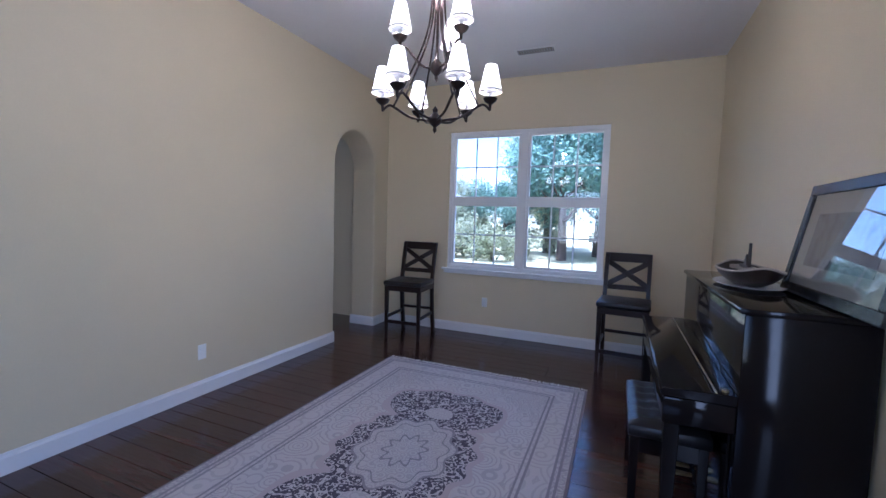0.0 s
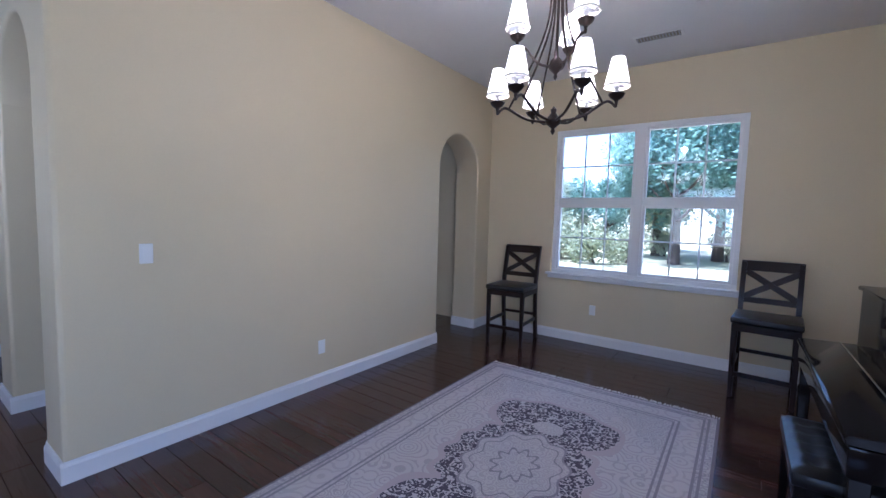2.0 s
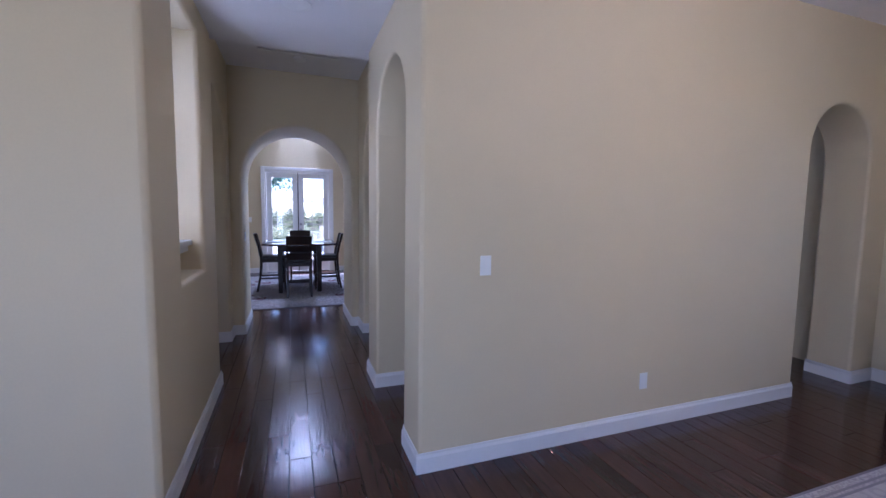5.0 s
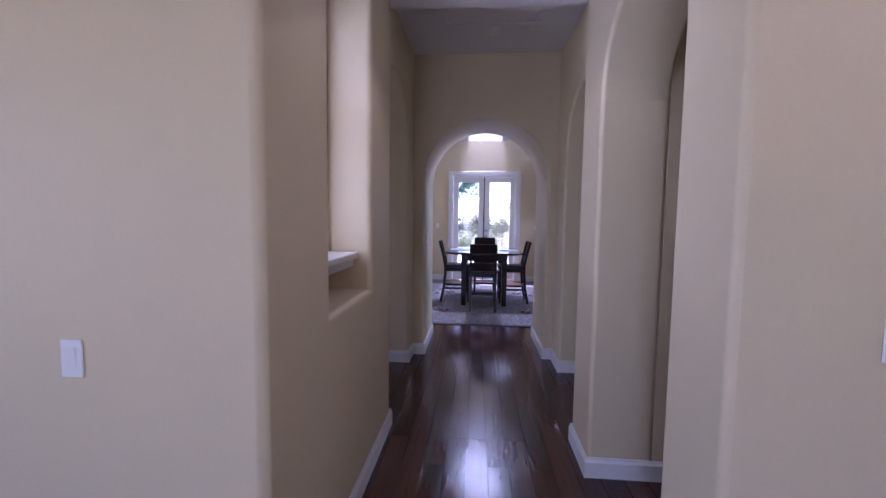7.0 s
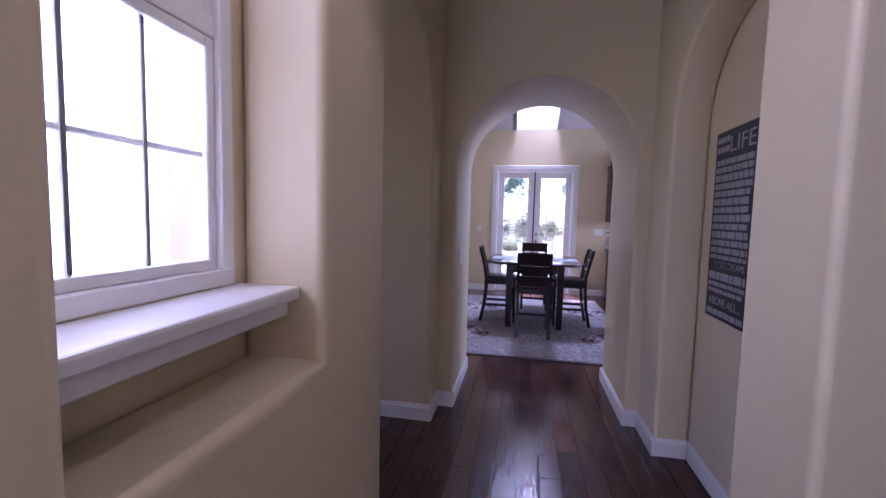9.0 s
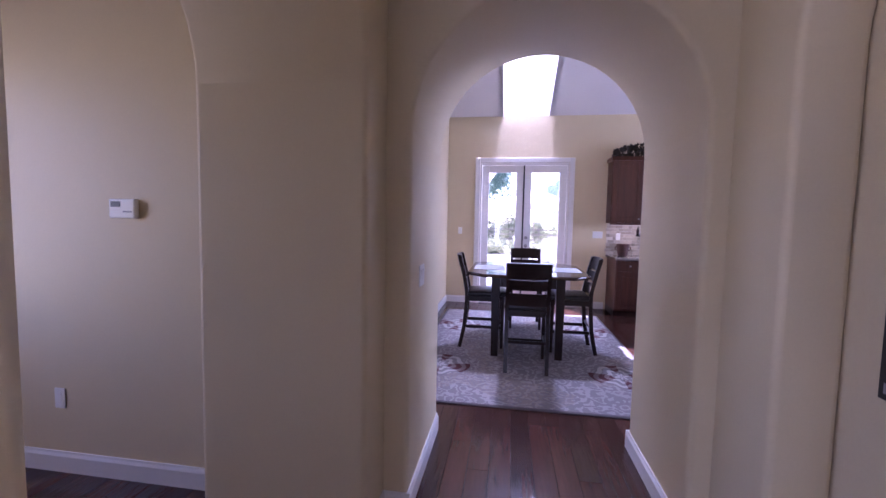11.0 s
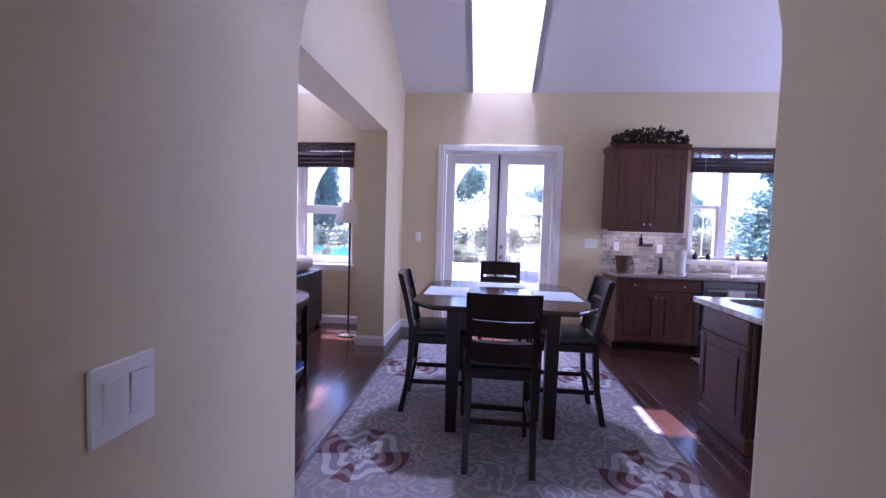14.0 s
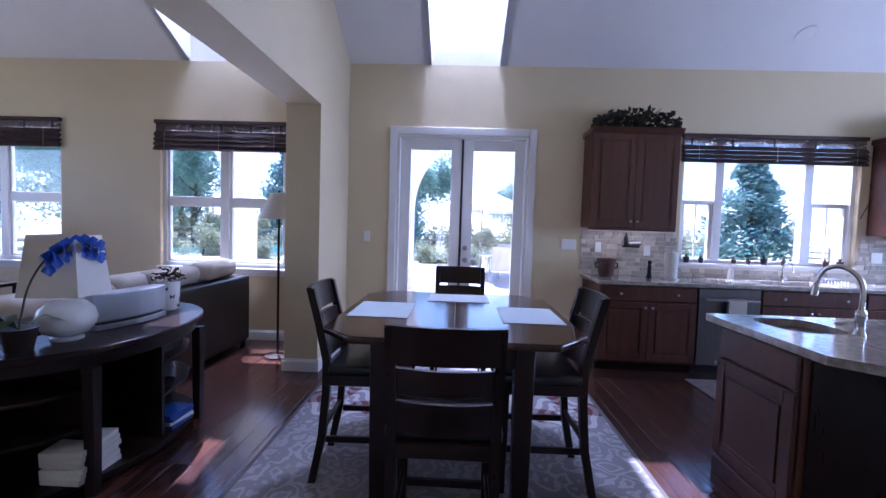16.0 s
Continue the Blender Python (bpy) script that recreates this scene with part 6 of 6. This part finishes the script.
# -- living room --
def console():
    c = thing("console_table", "dark half-round console table with open shelves", "console table", pose(-9.05, -2.17, 0))
    A, D = 0.74, 0.55

    def half(a, d, n=26):
        return [(a * math.cos(math.pi * k / n), d * math.sin(math.pi * k / n)) for k in range(n + 1)]
    part("top", board(B(), half(A, D), 2, 0.715, 0.75, 0.006), M["espresso"], c)
    part("apron", board(B(), half(A - 0.05, D - 0.04), 2, 0.65, 0.714), M["espresso"], c)
    part("bottom_shelf", board(B(), half(A - 0.06, D - 0.05), 2, 0.04, 0.07, 0.004), M["espresso"], c)
    for side in (-1, 1):
        for z in (0.30, 0.50):
            edge = [(0.36, 0.0), (0.67, 0.0), (0.64, 0.14), (0.55, 0.27), (0.36, 0.36)] if side > 0 else [(0.03, 0.0), (0.67, 0.0), (0.64, 0.14), (0.55, 0.27), (0.36, 0.38), (0.03, 0.45)]
            pts = [(side * u, v) for u, v in edge]
            part("shelf", board(B(), pts if side > 0 else pts[::-1], 2, z, z + 0.02, 0.002), M["espresso"], c)
        part("divider", bx(B(), max(0.35 * side, -0.02) - 0.011, max(0.35 * side, -0.02) + 0.011, 0.0, 0.38 if side > 0 else 0.46, 0.071, 0.65), M["espresso"], c)
        part("leg", rect_leg(B(), side * (A - 0.08), 0.04, 0, 0.65, 0.05, 0.06), M["espresso"], c)
        part("leg", rect_leg(B(), side * 0.42, D - 0.13, 0, 0.65, 0.05, 0.06), M["espresso"], c)
    part("back_panel", bx(B(), -A + 0.05, A - 0.05, -0.012, -0.001, 0.07, 0.65), M["espresso"], c)


console()


def console_things():
    z = 0.7505
    l = thing("table_lamp", "round white ceramic lamp with square cream shade", "lamp", pose(-8.74, -1.98, z))
    part("foot", lathe(B(), [(0.07, 0), (0.07, 0.012), (0.04, 0.02), (0, 0.02)]), M["ceramic"], l)
    part("body", lathe(B(), [(0.05, 0.0205), (0.095, 0.04), (0.122, 0.08), (0.128, 0.115), (0.115, 0.16), (0.08, 0.195), (0.03, 0.213), (0, 0.215)], seg=28), M["ceramic"], l)
    part("neck", cyl(B(), (0, 0, 0.2145), (0, 0, 0.26), 0.008), M["steel"], l)
    bm = B()
    r = []
    for w, h in ((0.135, 0.235), (0.105, 0.54), (0.100, 0.54), (0.130, 0.237)):
        r.append([bm.verts.new((u * w, v * w, h)) for u, v in ((-1, -1), (1, -1), (1, 1), (-1, 1))])
    for a, b in zip(r, r[1:]):
        for k in range(4):
            bm.faces.new((a[k], a[(k + 1) % 4], b[(k + 1) % 4], b[k]))
    part("shade", bm, M["shade"], l, "cream fabric shade").matrix_basis = pose(0, 0, 0, 0, 0, 12)
    o = thing("orchid", "blue orchid with drooping stem in a dark pot", "plant", pose(-8.52, -2.0, z))
    part("pot", lathe(B(), [(0.05, 0), (0.07, 0.10), (0.075, 0.11), (0.06, 0.11), (0, 0.09)]), M["wovenbowl"], o)
    stem = curve_pts([(0, 0, 0.1), (-0.02, 0.03, 0.30), (-0.07, 0.08, 0.44), (-0.17, 0.12, 0.50), (-0.29, 0.14, 0.46)], 6)
    part("stem", tube(B(), stem, 0.005, 6), M["leafgreen"], o)
    rng = random.Random(8)
    for k in range(7):
        p = stem[11 + 2 * k] if 11 + 2 * k < len(stem) else stem[-1]
        bm = B()
        for q in range(5):
            a = 2 * math.pi * q / 5 + rng.uniform(-0.2, 0.2)
            u = Vector((0.5 * math.cos(a), 0.3 * math.cos(a), math.sin(a))).normalized() * 0.066
            w = Vector((0.2, 0.9, 0)).cross(u).normalized() * 0.034
            cpt = Vector(p) + Vector((0, 0.02, -0.01))
            bm.faces.new([bm.verts.new(t_) for t_ in (cpt, cpt + u * 0.6 + w, cpt + u + Vector((0, 0.01, 0)), cpt + u * 0.6 - w)])
        part("flower", bm, M["blue"], o, "blue orchid flower", smooth=0)
    for a in (20, 140, 250):
        u = Vector((math.cos(radians(a)), math.sin(radians(a)), 0))
        w = Vector((-u.y, u.x, 0)) * 0.03
        bm = B()
        vs = [bm.verts.new(t_) for t_ in (Vector((0, 0, 0.1)), u * 0.09 + w + Vector((0, 0, 0.16)), u * 0.2 + Vector((0, 0, 0.10)), u * 0.09 - w + Vector((0, 0, 0.16)))]
        bm.faces.new(vs)
        part("leaf", bm, M["leafgreen"], o, smooth=0)
    s = thing("speaker_dock", "pale grey curved speaker dock", "speaker", pose(-9.12, -1.95, z, 0, 0, 172))
    front = [(-0.24, -0.02), (-0.12, -0.055), (0, -0.065), (0.12, -0.055), (0.24, -0.02), (0.23, 0.06), (-0.23, 0.06)]
    part("body", board(B(), front, 2, 0.045, 0.205, 0.008), M["greyplastic"], s)
    part("base", board(B(), [(u * 0.97, v * 0.9 - 0.012) for u, v in front], 2, 0.0, 0.03, 0.004), M["greyplastic"], s)
    part("slot", board(B(), [(u * 0.9, v * 0.85) for u, v in front], 2, 0.0302, 0.0448), M["darkplastic"], s)
    v = thing("flower_vase", "cream vase with butterfly print and dried flowers", "vase", pose(-9.52, -2.0, z))
    part("vessel", lathe(B(), [(0.06, 0), (0.07, 0.01), (0.075, 0.20), (0.068, 0.20), (0.064, 0.05), (0, 0.03)], seg=24), M["ceramic"], v)
    for k in range(16):
        a, h = rng.uniform(0, 6.3), rng.uniform(0.03, 0.16)
        e = 0.016
        bm = B()
        pts = [(-e, e), (0, 0.003), (e, e), (e * 0.7, -e), (0, -0.003), (-e * 0.7, -e)]
        bm.faces.new([bm.verts.new((0.0775 * math.cos(a + q[0] / 0.075), 0.0775 * math.sin(a + q[0] / 0.075), h + q[1])) for q in pts])
        part("butterfly_mark", bm, M["wovenbowl"], v, "dark butterfly print", smooth=0)
    bm = B()
    for k in range(140):
        d = Vector((rng.gauss(0, 1), rng.gauss(0, 1), abs(rng.gauss(0, 0.7)))).normalized() * rng.uniform(0.05, 0.105)
        p = Vector((0, 0, 0.21)) + d
        u = Vector((rng.gauss(0, 1), rng.gauss(0, 1), rng.gauss(0, 1))).normalized() * 0.014
        w = u.orthogonal().normalized() * 0.011
        bm.faces.new([bm.verts.new(t_) for t_ in (p - u, p + w, p + u, p - w)])
    part("blossoms", bm, M["garland"], v, "greyish dried blossoms", smooth=0)
    # on the shelves
    for k in range(6):
        bm = bx(B(), -0.13, 0.13, -0.10, 0.10, 0, 0.028, 0.002)
        solid("book", bm, M["paper"], "white paperback in a stack on the low shelf", "book", group="stack of white books", m=pose(-8.70 + 0.004 * (k % 3), -1.87, 0.0705 + 0.0285 * k, 0, 0, 4 * (k % 3)), smooth=0)
    for k in range(4):
        bm = bx(B(), -0.10, 0.10, -0.08, 0.08, 0, 0.022, 0.002)
        solid("book", bm, M["bluebook"] if k != 1 else M["paper"], "blue book stacked on the low shelf", "book", group="stack of blue books", m=pose(-9.25, -1.79, 0.0705 + 0.0225 * k, 0, 0, -6 * (k % 2)), smooth=0)
    b = thing("glass_jug", "clear glass jug on the console shelf", "jug", pose(-9.30, -1.86, 0.3205))
    part("vessel", lathe(B(), [(0.05, 0), (0.06, 0.02), (0.065, 0.09), (0.05, 0.14), (0.055, 0.15), (0.046, 0.14), (0.058, 0.09), (0.05, 0.02), (0.0, 0.012)], seg=20), M["glass"], b)
    t = thing("media_box", "dark media box on the upper console shelf", "media box", pose(-9.32, -1.93, 0.5205))
    part("body", bx(B(), -0.12, 0.12, -0.09, 0.09, 0.0, 0.05, 0.004), M["darkplastic"], t, smooth=0)


console_things()


def sofa():
    s = thing("sofa", "beige fabric sofa with dark leather back and loose cushions", "sofa", pose(-9.95, -2.62, 0))
    part("base", bx(B(), -1.35, 1.05, -0.75, 0.22, 0.08, 0.42, 0.02, 2), M["darkleather"], s)
    part("back_panel", bx(B(), -1.35, 1.05, 0.10, 0.30, 0.05, 0.78, 0.025, 3), M["darkleather"], s, "dark leather back of the sofa")
    for k in range(3):
        x0 = -1.31 + 0.78 * k
        part("seat_cushion", bx(B(), x0, x0 + 0.76, -0.74, 0.0, 0.42, 0.56, 0.04, 3), M["sofa"], s)
        part("back_cushion", bx(B(), x0, x0 + 0.76, -0.14, 0.13, 0.5, 0.90 + 0.03 * (k == 1), 0.07, 4), M["sofa"], s)
    for x in (-1.30, 1.0):
        for y in (-0.7, 0.25):
            part("foot", rect_leg(B(), x, y, 0, 0.08, 0.04, 0.06), M["espresso"], s)
    bm = bx(B(), -0.33, 0.33, -0.12, 0.12, 0, 0.18, 0.075, 4)
    solid("bolster_cushion", bm, M["sofa"], "beige bolster cushion lying on the sofa back", "cushion", m=pose(-10.85, -2.47, 0.795, 0, 0, 8))
    bm = bx(B(), -0.28, 0.28, -0.10, 0.10, 0, 0.16, 0.07, 4)
    solid("bolster_cushion", bm, M["sofa"], "pale beige cushion leaning on the sofa back", "cushion", m=pose(-10.25, -2.50, 0.795, 0, 0, -6))


sofa()


def floor_lamp():
    l = thing("floor_lamp", "dark floor lamp with cream cone shade behind the pier", "lamp", pose(-10.86, -1.80, 0))
    part("base", lathe(B(), [(0.13, 0), (0.13, 0.015), (0.03, 0.03), (0, 0.03)]), M["bronze"], l)
    part("pole", cyl(B(), (0, 0, 0.03), (0, 0, 1.50), 0.012), M["bronze"], l)
    part("shade", lathe(B(), [(0.20, 1.42), (0.08, 1.68), (0.076, 1.68), (0.196, 1.422)], seg=28), M["shade"], l, "cream fabric cone shade")
    part("finial", lathe(B(), [(0.008, 1.50), (0.008, 1.69), (0.015, 1.70), (0, 1.715)]), M["bronze"], l)


floor_lamp()


def end_table_and_lamp():
    e = thing("end_table", "dark wooden end table behind the sofa", "table", pose(-10.95, -5.2, 0))
    part("tabletop", bx(B(), -0.28, 0.28, -0.28, 0.28, 0.58, 0.62, 0.008, 2), M["bronze"], e)
    for sx in (-1, 1):
        for sy in (-1, 1):
            part("leg", cyl(B(), (sx * 0.23, sy * 0.23, 0), (sx * 0.23, sy * 0.23, 0.581), 0.02, 0.028), M["bronze"], e)
    l = thing("table_lamp", "dark turned table lamp with cream shade by the window", "lamp", pose(-10.95, -5.2, 0.6205))
    part("base", lathe(B(), [(0, 0), (0.10, 0), (0.10, 0.02), (0.04, 0.05), (0.075, 0.16), (0.09, 0.30), (0.05, 0.44), (0.02, 0.50), (0.012, 0.62), (0, 0.62)]), M["bronze"], l)
    part("shade", lathe(B(), [(0.22, 0.56), (0.13, 0.84), (0.126, 0.84), (0.216, 0.562)], seg=28), M["shade"], l, "cream fabric shade")
    part("finial", lathe(B(), [(0.008, 0.61), (0.008, 0.86), (0.014, 0.87), (0, 0.885)]), M["bronze"], l)


end_table_and_lamp()


# -- garden things --
def patio_set():
    t = thing("patio_table", "pale metal patio table with a tiled top", "patio table", pose(-18.3, 1.2, -0.0595))
    part("top", lathe(B(), [(0.0, 0.70), (0.62, 0.70), (0.62, 0.72), (0, 0.72)], seg=28), M["sling"], t)
    for k in range(4):
        a = math.pi / 4 + k * math.pi / 2
        part("leg", cyl(B(), (0.5 * math.cos(a), 0.5 * math.sin(a), 0), (0.4 * math.cos(a), 0.4 * math.sin(a), 0.70), 0.018), M["steel"], t)
    u = thing("patio_umbrella", "open white canvas patio umbrella", "umbrella", pose(-19.9, 0.75, -0.0595))
    part("base", lathe(B(), [(0.28, 0), (0.28, 0.05), (0.05, 0.09), (0, 0.09)]), M["gravel"], u)
    part("pole", cyl(B(), (0, 0, 0.05), (0, 0, 2.75), 0.02), M["gravel"], u)
    bm = B()
    ring = [bm.verts.new((1.45 * math.cos(math.pi * k / 4), 1.45 * math.sin(math.pi * k / 4), 2.12)) for k in range(8)]
    tip = bm.verts.new((0, 0, 2.72))
    low = [bm.verts.new(v.co + Vector((0, 0, -0.16))) for v in ring]
    for k in range(8):
        bm.faces.new((ring[k], ring[(k + 1) % 8], tip))
        bm.faces.new((low[k], low[(k + 1) % 8], ring[(k + 1) % 8], ring[k]))
    part("canopy", bm, M["canvas"], u, smooth=0)
    for k in range(8):
        a = math.pi * k / 4
        part("rib", cyl(B(), (1.43 * math.cos(a), 1.43 * math.sin(a), 2.105), (0, 0, 2.70), 0.008, seg=6), M["gravel"], u)

    def chair(m):
        c = thing("patio_chair", "pale sling patio chair with tubular frame", "chair", m, group="patio chairs")
        for s in (-0.27, 0.27):
            part("frame", tube(B(), curve_pts([(s, 0.42, 0), (s, 0.40, 0.38), (s, 0.0, 0.36), (s, -0.12, 0.6), (s, -0.2, 1.0)], 5), 0.014, 7), M["steel"], c)
            part("rear_leg", tube(B(), [(s, 0.0, 0.36), (s, -0.15, 0)], 0.013, 7), M["steel"], c)
            part("arm", tube(B(), [(s, -0.12, 0.6), (s, 0.36, 0.6), (s, 0.40, 0.38)], 0.013, 7), M["steel"], c)
        bm = B()
        cols = [[bm.verts.new((s, y, z)) for y, z in ((0.40, 0.385), (0.0, 0.365), (-0.12, 0.61), (-0.2, 0.99))] for s in (-0.265, 0.265)]
        for k in range(3):
            bm.faces.new((cols[0][k], cols[0][k + 1], cols[1][k + 1], cols[1][k]))
        part("sling", bm, M["sling"], c, smooth=60)
    for x, y, a in ((-17.3, 1.15, 90), (-19.2, 1.5, -90), (-18.3, 2.2, 180), (-18.2, 0.2, 5)):
        chair(pose(x, y, -0.0595, 0, 0, a))


patio_set()


def garden_fence():
    f = thing("fence", "grey wooden rail fence at the end of the garden", "fence", pose(-34.5, 0, -0.32))
    for k in range(24):
        part("post", bx(B(), -0.05, 0.05, -22 + 2 * k - 0.05, -22 + 2 * k + 0.05, 0, 1.3), M["gravel"], f, smooth=0)
    for z in (0.45, 0.8, 1.15):
        part("rail", bx(B(), 0.051, 0.08, -22, 24, z - 0.05, z + 0.05), M["gravel"], f, smooth=0)


garden_fence()
backsplash()

# ---- planks ----
def planks():
    rng = random.Random(7)
    fl = thing("floor", "dark brown glossy hand-scraped hardwood plank floor", "floor", kind="structure")
    W = 0.127
    lengths = (0.9, 1.2, 1.5, 1.8)
    meshes = []
    for L in lengths:
        bm = bx(B(), 0, L - 0.002, 0, W - 0.0015, -0.012, 0.0, 0.002)
        meshes.append(finish(bm, "plank", M["floor"], 0))
    rest_v, rest_f = [], []
    n = 0
    y = -7.0
    while y < 6.5:
        x = XF - 0.19
        stop = XE + 0.19 if y > -3.66 and y < 5.0 else -6.82
        while x < stop - 0.01:
            k = rng.randrange(4)
            if x < XF:
                k = rng.randrange(2)
            L = lengths[k]
            if x + L > stop:
                L = stop - x
            near = -6.9 < x + L / 2 < -2.3 and -0.75 < y + W / 2 < 0.72 or -7.6 < x + L / 2 < -6.9 and -0.7 < y < 0.6 or -11 < x + L / 2 < -8.0 and (-1.7 < y < -1.1 or 1.1 < y < 1.7)
            if near and n < 300 and L == lengths[k]:
                ob = new("plank", meshes[k])
                ob.parent = fl
                ob.location = (x, y, rng.uniform(-0.001, 0.0))
                n += 1
            else:
                i = len(rest_v)
                z = rng.uniform(-0.001, 0.0)
                x1, y1 = x + L - 0.002, y + W - 0.0015
                b = 0.0015
                rest_v += [(x, y, -0.012), (x1, y, -0.012), (x1, y1, -0.012), (x, y1, -0.012), (x + b, y + b, z), (x1 - b, y + b, z), (x1 - b, y1 - b, z), (x + b, y1 - b, z)]
                rest_f += [(i + 4, i + 5, i + 6, i + 7), (i, i + 1, i + 5, i + 4), (i + 1, i + 2, i + 6, i + 5), (i + 2, i + 3, i + 7, i + 6), (i + 3, i, i + 4, i + 7)]
            x += L
        y += W
    me = bpy.data.meshes.new("planks")
    me.from_pydata(rest_v, [], rest_f)
    me.materials.append(M["floor_rest"])
    ob = new("planks", me)
    ob.parent = fl
    tagged(ob, "dark hardwood planks of the outer floor", kind="stuff")


def island_random(m):
    """Varies a joined mesh piece by piece."""
    n, l = m.node_tree.nodes, m.node_tree.links
    g = n.new("ShaderNodeNewGeometry")
    for node in n:
        if node.type == "OBJECT_INFO":
            for lk in list(node.outputs["Random"].links):
                to = lk.to_socket
                l.remove(lk)
                l.new(g.outputs["Random Per Island"], to)


M["floor_rest"] = mat("dark_plank_rest", (0.080, 0.033, 0.023), 0.14, var=0.2, scale=1.5, fine=14, bump=0.35, rand=0.25, stretch=(0.35, 3.5, 1), col2=(0.032, 0.015, 0.013))
island_random(M["floor_rest"])
planks()
